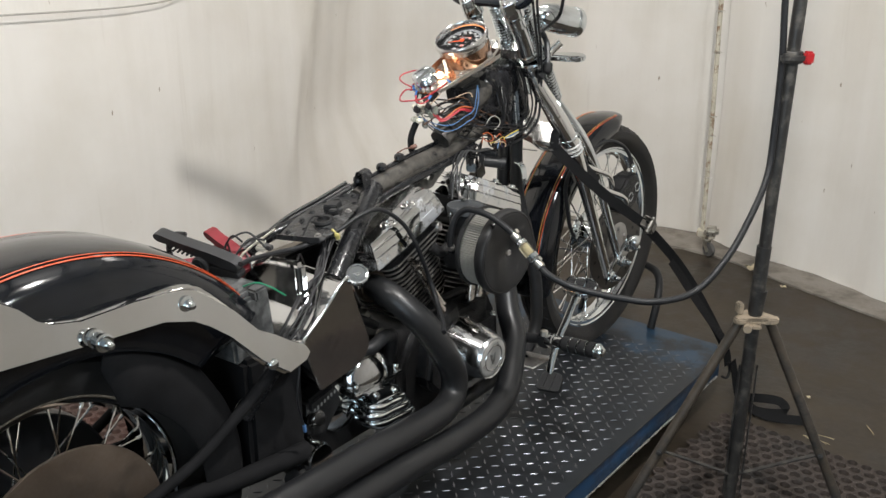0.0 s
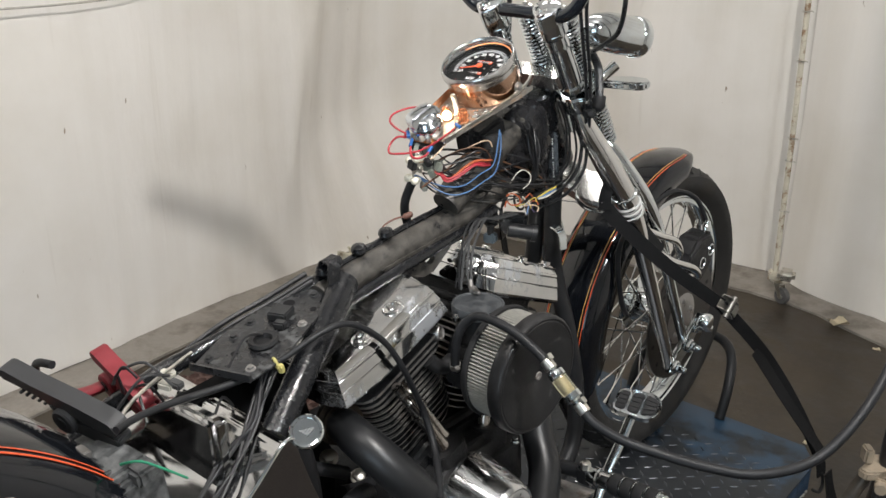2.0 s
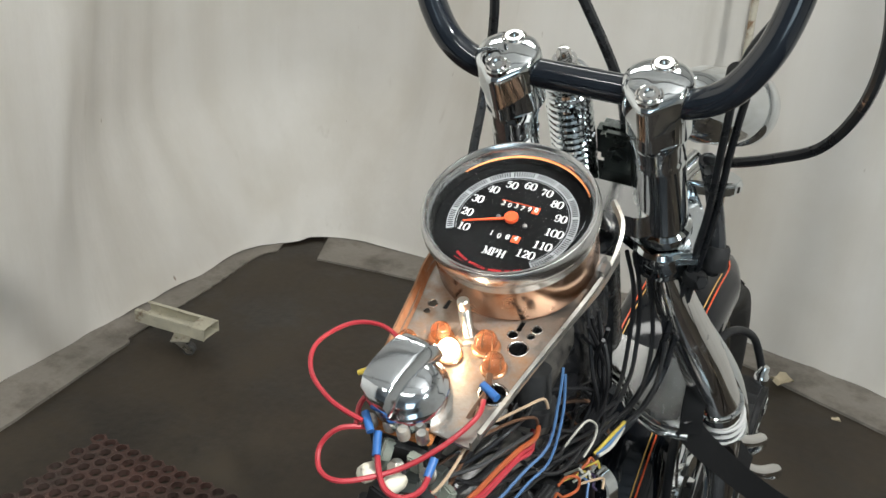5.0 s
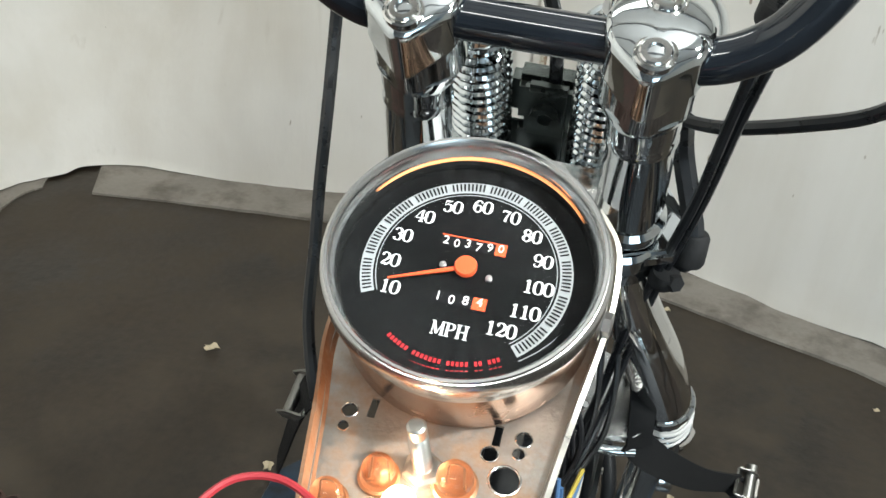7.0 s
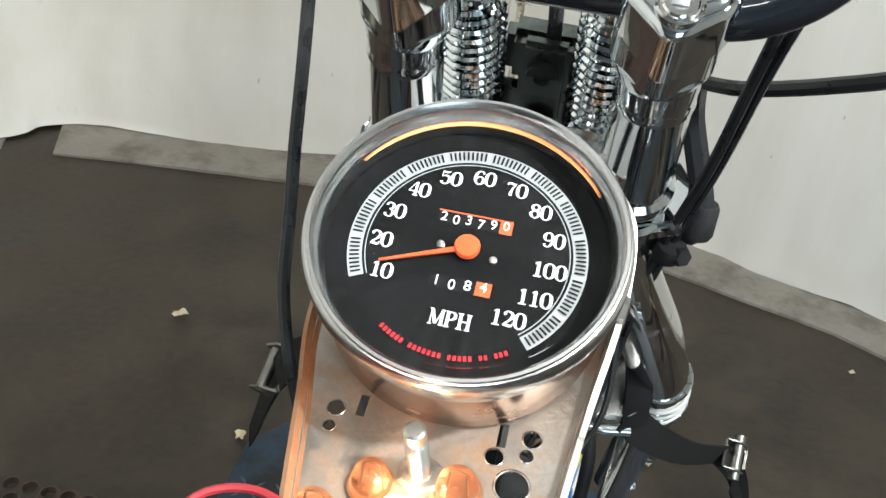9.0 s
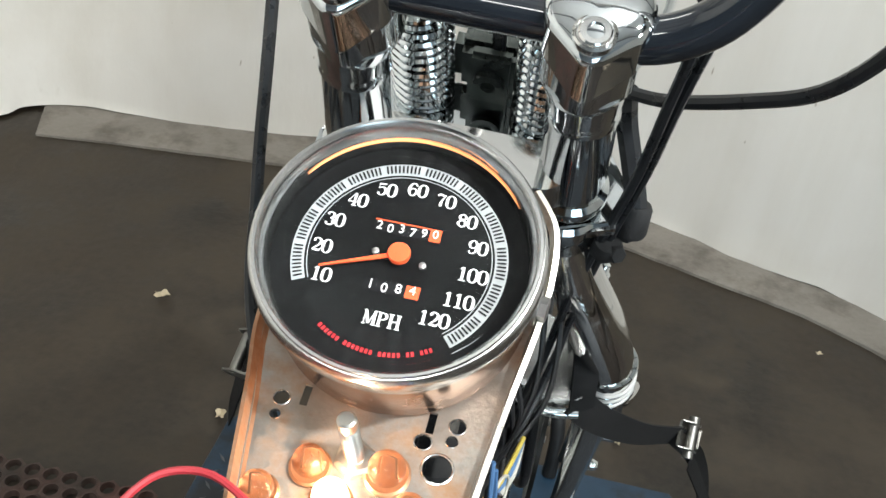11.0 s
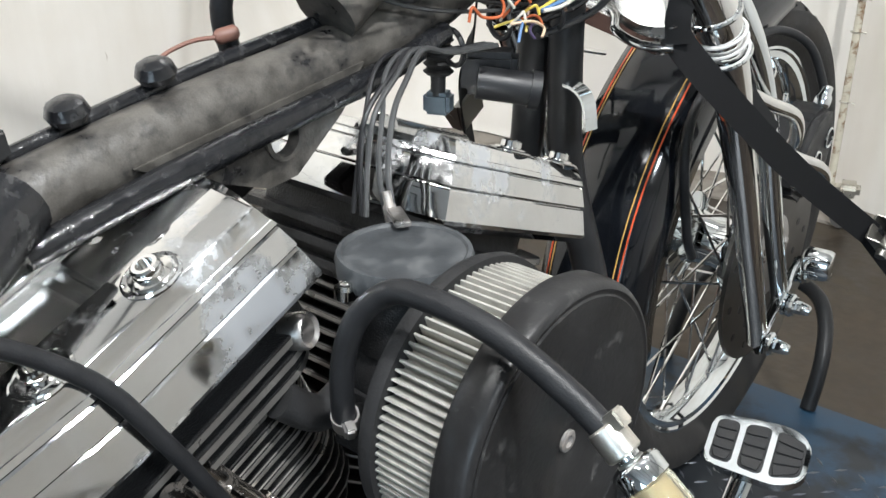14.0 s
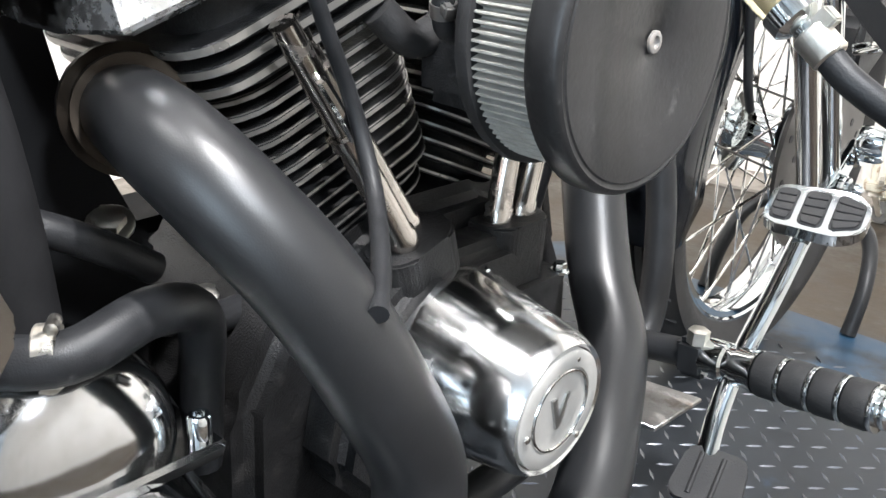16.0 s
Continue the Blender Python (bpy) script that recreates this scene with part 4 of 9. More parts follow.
# wheels
def wheel(name, o, rim_r, rim_w, tyre_r, tyre_w, spokes, hub_w, fix, label, disc_x, disc_r, disc_mat, disc_slots):
    o = Vector(o)
    X = V(1, 0, 0)
    bm = B()
    w = rim_w / 2
    big = 1.35 if disc_slots else 1.0
    lathe(bm, [(rim_r - 0.020, -w * 0.35), (rim_r - 0.012, -w * 0.72), (rim_r - 0.010, -w * 0.85), (rim_r + 0.004, -w * 0.92), (rim_r + 0.006, -w), (rim_r + 0.001, -w), (rim_r - 0.004, -w * 0.8), (rim_r - 0.012, -w * 0.3),
               (rim_r - 0.012, w * 0.3), (rim_r - 0.004, w * 0.8), (rim_r + 0.001, w), (rim_r + 0.006, w), (rim_r + 0.004, w * 0.92), (rim_r - 0.010, w * 0.85), (rim_r - 0.012, w * 0.72), (rim_r - 0.020, w * 0.35)], o, X, 72, close=True)
    lathe(bm, [(0.012, -hub_w * 0.62), (0.024, -hub_w * 0.62), (0.026, -hub_w * 0.52), (0.045 * big, -hub_w * 0.5), (0.046 * big, -hub_w * 0.42), (0.030 * big, -hub_w * 0.36), (0.026 * big, -hub_w * 0.15), (0.026 * big, hub_w * 0.15), (0.030 * big, hub_w * 0.36), (0.046 * big, hub_w * 0.42), (0.045 * big, hub_w * 0.5), (0.026, hub_w * 0.52), (0.024, hub_w * 0.62), (0.012, hub_w * 0.62)], o, X, 36)
    wh = part(name, fix(bm), CHROME, moto, label)
    bm = B()
    tw = tyre_w / 2
    side = [(rim_r - 0.002, w * 0.86), (rim_r + 0.010, w * 1.12), (rim_r + (tyre_r - rim_r) * 0.35, tw * 0.94), (rim_r + (tyre_r - rim_r) * 0.55, tw), (rim_r + (tyre_r - rim_r) * 0.74, tw * 0.96), (tyre_r - 0.016, tw * 0.80)]
    crown = [(tyre_r - 0.006, tw * 0.62), (tyre_r - 0.0015, tw * 0.34), (tyre_r - 0.006, tw * 0.31), (tyre_r - 0.006, tw * 0.27), (tyre_r, tw * 0.24), (tyre_r + 0.001, tw * 0.05), (tyre_r - 0.005, tw * 0.035)]
    half = side + crown
    lathe(bm, [(r, -h) for r, h in half] + [(r, h) for r, h in reversed(half)], o, X, 84, close=True)
    part("tyre", fix(bm), TYRE, wh, "worn black tyre")
    bm = B()
    for k in range(44):
        a = 2 * math.pi * k / 44
        for s in (-1, 1):
            c1 = V(0, math.cos(a + s * 0.03), math.sin(a + s * 0.03))
            c2 = V(0, math.cos(a + s * 0.10), math.sin(a + s * 0.10))
            p1, p2 = o + c1 * (tyre_r - 0.0015) + X * s * tw * 0.40, o + c2 * (tyre_r - 0.013) + X * s * tw * 0.80
            tube(bm, [p1, p2], 0.0025, 4, 1, False)
    tagged(part("tread_groove", fix(bm), BLACK_SATIN, wh), kind="stuff")
    for k in range(spokes):
        a = 2 * math.pi * k / spokes
        s = 1 if k % 2 else -1
        lean = (0.42 if (k // 2) % 2 else -0.42)
        p1 = o + V(s * hub_w * 0.46, 0.040 * big * math.cos(a + lean * 2.2), 0.040 * big * math.sin(a + lean * 2.2))
        p2 = o + V(s * 0.006, (rim_r - 0.016) * math.cos(a), (rim_r - 0.016) * math.sin(a))
        bm = B()
        tube(bm, [p1, p1.lerp(p2, 0.93), p1.lerp(p2, 0.931), p2], [0.0019, 0.0019, 0.0032, 0.0032], 6, 1)
        part("spoke", fix(bm), CHROME_DIRTY, wh)
    bm = B()
    dx = disc_x - o.x
    lathe(bm, [(disc_r * 0.42, dx - 0.0028), (disc_r, dx - 0.0028), (disc_r, dx + 0.0028), (disc_r * 0.42, dx + 0.0028)], o, X, 64, close=True)
    disc = part("brake_disc", fix(bm), disc_mat, wh, "round steel brake disc")
    bm = B()
    lathe(bm, [(0.03, dx - 0.004), (disc_r * 0.40, dx - 0.004), (disc_r * 0.46, dx), (disc_r * 0.40, dx + 0.0045), (0.03, dx + 0.0045)], o, X, 40)
    for k in range(5):
        a = 2 * math.pi * k / 5 + 0.3
        hexbolt(bm, o + V(dx + 0.0045, 0.042 * math.cos(a), 0.042 * math.sin(a)), X, 0.005, 0.005)
    part("disc_carrier", fix(bm), STEEL, disc)
    if disc_slots:
        for k in range(26):
            bm = B()
            a = 2 * math.pi * k / 26
            r1 = disc_r * (0.66 if k % 2 else 0.86)
            c = o + V(dx + 0.003, r1 * math.cos(a), r1 * math.sin(a))
            lathe(bm, [(0.0055, 0), (0.0055, 0.0006)], c, X, 10)
            part("disc_hole", fix(bm), BLACK_SATIN, disc)

    return wh


RW = V(0.0, 0.055, 0.455)
FW = V(0.026, 1.762, 0.482)
wheel("rear_wheel", RW, 0.222, 0.088, 0.308, 0.132, 40, 0.085, lambda b: b, "spoked chrome rear wheel", 0.088, 0.160, DISC, False)
wheel("front_wheel", FW, 0.266, 0.056, 0.335, 0.094, 40, 0.085, turned, "spoked chrome front wheel", 0.104, 0.142, DISC_DARK, True)


# unseen pulley added to darken the view through the rear spokes
bm = B()
lathe(bm, [(0.060, -0.012), (0.158, -0.012), (0.162, -0.016), (0.162, 0.016), (0.158, 0.012), (0.060, 0.012)], RW + V(-0.075, 0, 0), (1, 0, 0), 64)
part("belt_pulley", bm, BLACK_SATIN, moto, "assumed black belt pulley, dark backing behind the spokes")


# fenders
def fender(bm, o, R, halfw, depth, a0, a1, n=40, lift=None, taper=0.0, drop=(0.035, 0.13, 0.30, 0.55)):
    """A mudguard round o: crown at radius R, rounded shoulders, sides going down by depth."""
    o = Vector(o)
    sec = [(-halfw, -depth), (-halfw, -depth * drop[3]), (-halfw * 0.97, -depth * drop[2]), (-halfw * 0.86, -depth * drop[1]), (-halfw * 0.6, -depth * drop[0]), (0, 0)]
    sec = sec + [(-x, d) for x, d in reversed(sec[:-1])]
    rows = []
    for off in (0, -0.003):
        lay = []
        for i in range(n + 1):
            t = i / n
            a = radians(a0 + (a1 - a0) * t)
            end = min(1.0, min(t, 1 - t) * 9 + 0.45) * (1 - taper * max(0.0, 1 - t * 2.2))
            rr = R + (lift(t) if lift else 0)
            lay.append([bm.verts.new(o + V(x * ((0.75 + 0.25 * end) if taper == 0 else min(1.0, 0.40 + 0.60 * min(1.0, t * 11) ** 0.5)) * (1 + off / halfw), (rr + d * end + off) * math.cos(a), (rr + d * end + off) * math.sin(a))) for x, d in sec])
        rows.append(lay)
    f, k = rows
    m = len(sec)
    for i in range(n):
        for j in range(m - 1):
            bm.faces.new((f[i][j], f[i + 1][j], f[i + 1][j + 1], f[i][j + 1]))
            bm.faces.new((k[i][j], k[i][j + 1], k[i + 1][j + 1], k[i + 1][j]))
        for j in (0, m - 1):
            bm.faces.new((f[i][j], k[i][j], k[i + 1][j], f[i + 1][j]))
    for i in (0, n):
        for j in range(m - 1):
            bm.faces.new((f[i][j], f[i][j + 1], k[i][j + 1], k[i][j]))
    return bm


def on_fender(o, R, halfw, depth, x, a, up=0.0008, drop=(0.035, 0.13, 0.30, 0.55)):
    d = float(np.interp(abs(x) / halfw, [0, 0.6, 0.86, 0.97, 1.0], [0, -depth * drop[0], -depth * drop[1], -depth * drop[2], -depth * drop[3]]))
    return Vector(o) + V(x, (R + d + up) * math.cos(radians(a)), (R + d + up) * math.sin(radians(a)))


FO, FR, FH, FD = V(0, 0.075, 0.455), 0.462, 0.118, 0.15
bm = fender(B(), FO, FR, FH, FD, 36, 165, 48)
rear_fender = part("rear_fender", bm, BLACK_GLOSS, moto, "dusty black rear fender with orange pinstripes", 60)
for dx, mt, w in ((0.0, RED_STRIPE, 0.0022), (0.0065, RED_STRIPE, 0.0014)):
    for s in (-1, 1):
        bm = B()
        tube(bm, [on_fender(FO, FR, FH, FD, s * (0.083 - dx), a) for a in range(40, 160, 4)], w, 6, 2, flat=0.5)
        part("pinstripe", bm, mt, rear_fender)
ROUND = (0.085, 0.20, 0.40, 0.64)
EO, ER, EH, ED = V(0.015, 1.768, 0.484), 0.354, 0.064, 0.075
bm = fender(B(), EO, ER, EH, ED, 78, 194, 64, lambda t: 0.012 * max(0.0, 1 - 2.5 * t) ** 2, 0.6, ROUND)
front_fender = part("front_fender", turned(bm), BLACK_GLOSS, moto, "black front fender with red and gold pinstripes", 60)
for dx, mt, w in ((0.0, RED_STRIPE, 0.0011), (0.0050, GOLD_STRIPE, 0.0008)):
    for s in (-1, 1):
        bm = B()
        line = []
        for a in range(84, 191, 4):
            t = (a - 78) / 116
            end = min(1.0, min(t, 1 - t) * 9 + 0.45) * (1 - 0.6 * max(0.0, 1 - t * 2.2))
            wide = min(1.0, 0.40 + 0.60 * min(1.0, t * 11) ** 0.5)
            q = on_fender(EO, ER + 0.012 * max(0.0, 1 - 2.5 * t) ** 2, EH, ED, s * (0.0435 - dx), a, 0.0010, [v * end for v in ROUND])
            line.append(V(EO.x + (q.x - EO.x) * wide, q.y, q.z))
        tube(bm, line, w, 6, 2, flat=0.5)
        part("pinstripe", turned(bm), mt, front_fender)

# rear fender struts, the chrome side cover behind them
STRUT = [(-0.16, 0.905), (-0.011, 0.905), (0.008, 0.872), (0.029, 0.848), (0.049, 0.836), (0.094, 0.826), (0.18, 0.834), (0.255, 0.836), (0.285, 0.828), (0.302, 0.814), (0.337, 0.773), (0.375, 0.728), (0.402, 0.703), (0.44, 0.685), (0.475, 0.672), (0.488, 0.650),
         (0.475, 0.632), (0.43, 0.622), (0.374, 0.666), (0.327, 0.731), (0.300, 0.764), (0.272, 0.782), (0.22, 0.790), (0.115, 0.797), (-0.033, 0.808), (-0.16, 0.818)]
for s in (-1, 1):
    bm = B()
    prism(bm, STRUT, -0.011, 0.009, frame_of(V(s * 0.140, 0, 0), (0, 1, 0), (s, 0, 0)) if s > 0 else Matrix(((0, 0, -1, -0.140), (1, 0, 0, 0), (0, 1, 0, 0), (0, 0, 0, 1))), 0.0075, 3)
    for v in bm.verts:
        v.co.x += s * (0.030 * max(0, min(1, (v.co.y - 0.27) / 0.14)) - 0.22 * max(-0.02, v.co.z - 0.79))
    strut = part("fender_strut", bm, CHROME_CLEAN, moto, "mirror chrome rear fender strut")
    bm = B()
    acorn(bm, (s * 0.145, 0.262, 0.806), (s, 0, 0), 0.0085, 0.022)
    lathe(bm, [(0.012, 0), (0.013, 0.004), (0.009, 0.006)], (s * 0.145, 0.262, 0.806), (s, 0, 0), 18)
    part("strut_bolt", bm, CHROME, strut)
    bm = B()
    lathe(bm, [(0.014, 0), (0.014, 0.006), (0.011, 0.008), (0.011, 0.020), (0.014, 0.022), (0.014, 0.028), (0.008, 0.030)], (s * 0.145, 0.105, 0.806), (s, 0, 0), 18)
    acorn(bm, (s * 0.175, 0.105, 0.806), (s, 0, 0), 0.0075, 0.018)
    part("strut_bolt", bm, CHROME, strut)
    for y, z in ((0.40, 0.655), (0.462, 0.662)):
        bm = B()
        lathe(bm, [(0.011, 0), (0.011, 0.003), (0.009, 0.006), (0.005, 0.008), (0, 0.008)], (s * 0.175, y, z), (s, 0, 0), 18)
        part("strut_bolt", bm, CHROME, strut)

# frame
bm = B()
tube(bm, [(0, 0.80, 0.818), (0, 0.855, 0.831), (0, 0.96, 0.848), (0, 1.07, 0.861), (0, 1.18, 0.884), (0, 1.27, 0.928), (0, 1.32, 0.965)], [0.0225, 0.022, 0.022, 0.022, 0.023, 0.027, 0.032], 18)
frame_part = part("backbone", bm, DUSTY_FRAME, moto, "chipped dusty black frame backbone tube")
bm = B()
tube(bm, [(0.026, 0.83, 0.812), (0.031, 0.92, 0.830), (0.030, 1.02, 0.843), (0.030, 1.10, 0.853), (0.026, 1.17, 0.868)], [0.008, 0.009, 0.0085, 0.009, 0.008], 10, 8)
part("loom_conduit", bm, BLACK_FRAME, frame_part, "black loom conduit along the frame tube")
bm = B()
tube(bm, [(-0.014, 0.845, 0.850), (-0.012, 0.93, 0.865), (-0.014, 1.01, 0.876), (-0.012, 1.09, 0.886)], [0.005, 0.006, 0.0055, 0.005], 10, 8)
part("loom_conduit", bm, BLACK_FRAME, frame_part)
bm = B()
lathe(bm, [(0.027, -0.085), (0.031, -0.08), (0.031, 0.075), (0.027, 0.08)], HEAD + V(0, 0.02, -0.055), RAKE, 24)
part("steering_head", bm, BLACK_FRAME, moto)
bm = B()
prism(bm, [(1.245, 0.945), (1.36, 1.035), (1.39, 0.92), (1.37, 0.86), (1.28, 0.865), (1.20, 0.905)], -0.030, 0.030, Matrix(((0, 0, 1, 0.0), (1, 0, 0, 0), (0, 1, 0, 0), (0, 0, 0, 1))) @ Matrix.Diagonal((1, 1, 0.72, 1)), 0.008)
neck = part("neck_cover", bm, NECK_BLACK, moto, "black neck cover with an engraved number plate")
def lump(bm, c, half, seed, n=22, m=30):
    """A crumpled wrap: an egg-shaped skin with folds."""
    c = Vector(c)
    rings = []
    for i in range(1, n):
        th = math.pi * i / n
        rw = []
        for k in range(m):
            ph = 2 * math.pi * k / m
            d = V(math.sin(th) * math.cos(ph), math.sin(th) * math.sin(ph), math.cos(th))
            d = V(*[math.copysign(abs(q) ** 0.72, q) for q in d])
            f = 1 + 0.10 * noise.noise(d * 1.7 + V(seed, 0, 0)) + 0.10 * (1 - 2 * abs(noise.noise(d * 3.2 + V(0, seed, 0)))) + 0.04 * (1 - 2 * abs(noise.noise(d * 7.5 + V(0, 0, seed))))
            rw.append(bm.verts.new(c + V(d.x * half[0] * f, d.y * half[1] * f, d.z * half[2] * f)))
        rings.append(rw)
    for a, b in zip(rings, rings[1:]):
        for k in range(m):
            bm.faces.new((a[k], a[(k + 1) % m], b[(k + 1) % m], b[k]))
    bm.faces.new(rings[0])
    bm.faces.new(rings[-1])
    return bm


part("wiring_wrap", lump(B(), (0.002, 1.268, 0.962), (0.036, 0.056, 0.066), 2.3), NECK_BLACK, neck, "crumpled glossy black wiring wrap", 180)
part("wiring_wrap", lump(B(), (-0.006, 1.310, 0.925), (0.030, 0.040, 0.060), 7.1), NECK_BLACK, neck, "crumpled glossy black wiring wrap", 180)
bm = B()
EM = frame_of(V(0.029, 1.336, 0.926), (0.87, 0.46, 0.10), (0.46, -0.86, 0.10))
box(bm, (0.018, 0.088, 0.006), EM, 0.002)
number_plate = part("number_plate", bm, NECK_BLACK, moto, "black stamped frame plate")
ENGRAVED = surf("pale_engraving", (0.45, 0.45, 0.43), 0.6, 0, 0.1, 40)
for k in range(17):
    if k in (3, 9):
        continue
    part("engraved_bar", box(B(), (0.0026 if k % 3 else 0.0020, 0.0026, 0.0008), EM @ at(0, 0.032 - 0.0042 * k, 0.0033)), ENGRAVED, number_plate, "pale engraved bar")
bm = B()
hc, hr = (1.008, 0.828), 0.0120
arc = [(hc[0] + hr * math.cos(radians(a)), hc[1] + hr * math.sin(radians(a))) for a in range(0, 181, 20)]
low = [(hc[0] + hr * math.cos(radians(a)), hc[1] + hr * math.sin(radians(a))) for a in range(180, 361, 20)]
tabm = Matrix(((0, 0, 1, 0.020), (1, 0, 0, 0), (0, 1, 0, 0), (0, 0, 0, 1)))
prism(bm, [(1.062, 0.832)] + arc + [(0.934, 0.822), (0.90, 0.838), (1.085, 0.862)], -0.004, 0.004, tabm)
prism(bm, [(0.934, 0.822)] + low + [(1.062, 0.832), (1.018, 0.800), (0.993, 0.798), (0.95, 0.815)], -0.004, 0.004, tabm)
lathe(bm, [(0.0150, 0.004), (0.0150, 0.006), (0.0118, 0.006), (0.0118, -0.004)], (0.020, 1.008, 0.828), (1, 0, 0), 24, close=True)
part("engine_mount_tab", bm, DUSTY_FRAME, moto)
for k, (y, z) in enumerate(((0.815, 0.868), (0.886, 0.880), (0.944, 0.890))):
    bm = B()
    lathe(bm, [(0.0105, 0), (0.0125, 0.004), (0.0105, 0.010), (0.006, 0.0125)], (-0.008, y, z - 0.016), (0.1, -0.2, 1), 12)
    part("harness_clip", bm, BLACK_FRAME, frame_part)
bm = B()
box(bm, (0.022, 0.020, 0.018), at(-0.012, 0.838, 0.860, 8, 0, 25), 0.003)
part("mount_block", bm, PLASTIC, frame_part, "black plastic block on the frame tube")
bm = B()
prism(bm, [(0.92, 0.815), (1.03, 0.835), (1.03, 0.790), (0.985, 0.770), (0.93, 0.780)], -0.040, -0.012, Matrix(((0, 0, 1, 0), (1, 0, 0, 0), (0, 1, 0, 0), (0, 0, 0, 1))), 0.005, 2)
part("engine_mount_block", bm, DEEP, moto, "black upper engine mount")
bm = B()
ribbon(bm, [(0.024, 0.806, 0.842), (0.021, 0.808, 0.862), (0.018, 0.812, 0.874), (0.008, 0.814, 0.877), (-0.004, 0.814, 0.874), (-0.008, 0.812, 0.845)], 0.022, V(0, 1, 0.2), 0.0022)
part("loop_bracket", bm, BLACK_FRAME, frame_part, "black loop bracket")
for s in (-1, 1):
    bm = B()
    if s < 0:
        tube(bm, [(-0.012, 0.835, 0.836), (-0.036, 0.775, 0.818), (-0.047, 0.700, 0.799), (-0.053, 0.630, 0.784), (-0.074, 0.560, 0.758), (-0.120, 0.480, 0.690), (-0.15, 0.40, 0.58)], [0.018, 0.014, 0.0115, 0.0115, 0.014, 0.018, 0.02], 16)
    else:
        tube(bm, [(s * 0.012, 0.835, 0.836), (s * 0.044, 0.775, 0.812), (s * 0.084, 0.685, 0.768), (s * 0.110, 0.605, 0.712), (s * 0.124, 0.51, 0.648), (s * 0.112, 0.44, 0.60), (s * 0.095, 0.39, 0.53)], [0.022, 0.021, 0.020, 0.020, 0.021, 0.021, 0.02], 16)
    part("seat_rail", bm, BLACK_FRAME, moto)
    bm = B()
    tube(bm, [(s * 0.014, 1.365, 0.90), (s * 0.018, 1.360, 0.80), (s * 0.026, 1.362, 0.70), (s * 0.060, 1.368, 0.58), (s * 0.085, 1.372, 0.45), (s * 0.10, 1.34, 0.335), (s * 0.11, 1.2, 0.295), (s * 0.12, 0.8, 0.295), (s * 0.13, 0.55, 0.305), (s * 0.135, 0.46, 0.38)], 0.0165, 14)
    part("cradle_tube", bm, BLACK_SATIN, moto)
    bm = B()
    tube(bm, [(s * 0.135, 0.50, 0.42), (s * 0.12, 0.34, 0.43), (s * 0.105, 0.20, 0.45), (s * 0.10, 0.03, 0.455)], [0.020, 0.017, 0.015, 0.014], 14)
    tube(bm, [(s * 0.148, 0.47, 0.66), (s * 0.14, 0.40, 0.60), (s * 0.125, 0.26, 0.51), (s * 0.108, 0.10, 0.46)], [0.011, 0.011, 0.010, 0.010], 12)
    prism(bm, [(0.02, 0.43), (0.09, 0.42), (0.11, 0.48), (0.02, 0.485)], -0.005, 0.005, Matrix(((0, 0, 1, s * 0.108), (1, 0, 0, 0), (0, 1, 0, 0), (0, 0, 0, 1))), 0.002)
    hexbolt(bm, (s * 0.115, 0.055, 0.455), (s, 0, 0), 0.014, 0.014)
    part("swingarm", bm, DEEP, moto, "black triangulated swingarm side")
bm = B()
plate_m = Matrix(((1, 0, 0, 0), (0, 1, 0, 0), (0, 0.18, 1, 0.687), (0, 0, 0, 1)))
PN = V(0, -0.177, 0.984)
prism(bm, soften([(-0.006, 0.580), (0.086, 0.606), (0.084, 0.660), (0.052, 0.745), (0.026, 0.805), (-0.020, 0.805), (-0.040, 0.740), (-0.034, 0.660)], 0.012, 3), -0.002, 0.002, plate_m, 0.001, 1)
ribbon(bm, [plate_m @ V(-0.006, 0.581, 0.004), plate_m @ V(0.040, 0.594, 0.004), plate_m @ V(0.086, 0.607, 0.004)], 0.010, V(0, 0, 1), 0.003, 3)
seat_plate = part("seat_plate", bm, PLATE_DUSTY, moto, "dusty black seat base plate with bolts and holes")
bm = B()
lathe(bm, [(0.018, 0), (0.021, 0.005), (0.019, 0.009), (0.013, 0.008), (0.011, 0.001)], plate_m @ V(0.036, 0.668, 0.002), PN, 24)
part("grommet", bm, RUBBER, seat_plate, "black rubber grommet")
bm = B()
box(bm, (0.030, 0.026, 0.013), plate_m @ at(0.006, 0.722, 0.008, 0, 0, 18), 0.002)
box(bm, (0.018, 0.012, 0.010), plate_m @ at(0.026, 0.704, 0.007, 0, 0, 18), 0.002)
part("plate_block", bm, PLASTIC, seat_plate, "square black bracket on the plate")
for x, y in ((0.000, 0.606), (0.066, 0.622), (-0.020, 0.690), (0.046, 0.726), (0.004, 0.785), (-0.012, 0.655)):
    bm = B()
    hexbolt(bm, plate_m @ V(x, y, 0.002), PN, 0.0048, 0.005)
    part("seat_plate_bolt", bm, STEEL if x > 0.03 else PLASTIC, seat_plate)
for x, y, r in ((0.020, 0.632, 0.0050), (-0.012, 0.752, 0.0085), (0.058, 0.652, 0.0040), (0.012, 0.660, 0.0030), (0.030, 0.760, 0.0045)):
    bm = B()
    lathe(bm, [(r, 0.0022), (r, 0.0028)], plate_m @ V(x, y, 0.0), PN, 16)
    part("plate_hole", bm, DEEP, seat_plate)
SIDE_M = lambda x: Matrix(((0, 0, 1, x), (1, 0, 0, 0), (0, 1, 0, 0), (0, 0, 0, 1)))  # noqa: E731  outline (y, z) drawn out along x
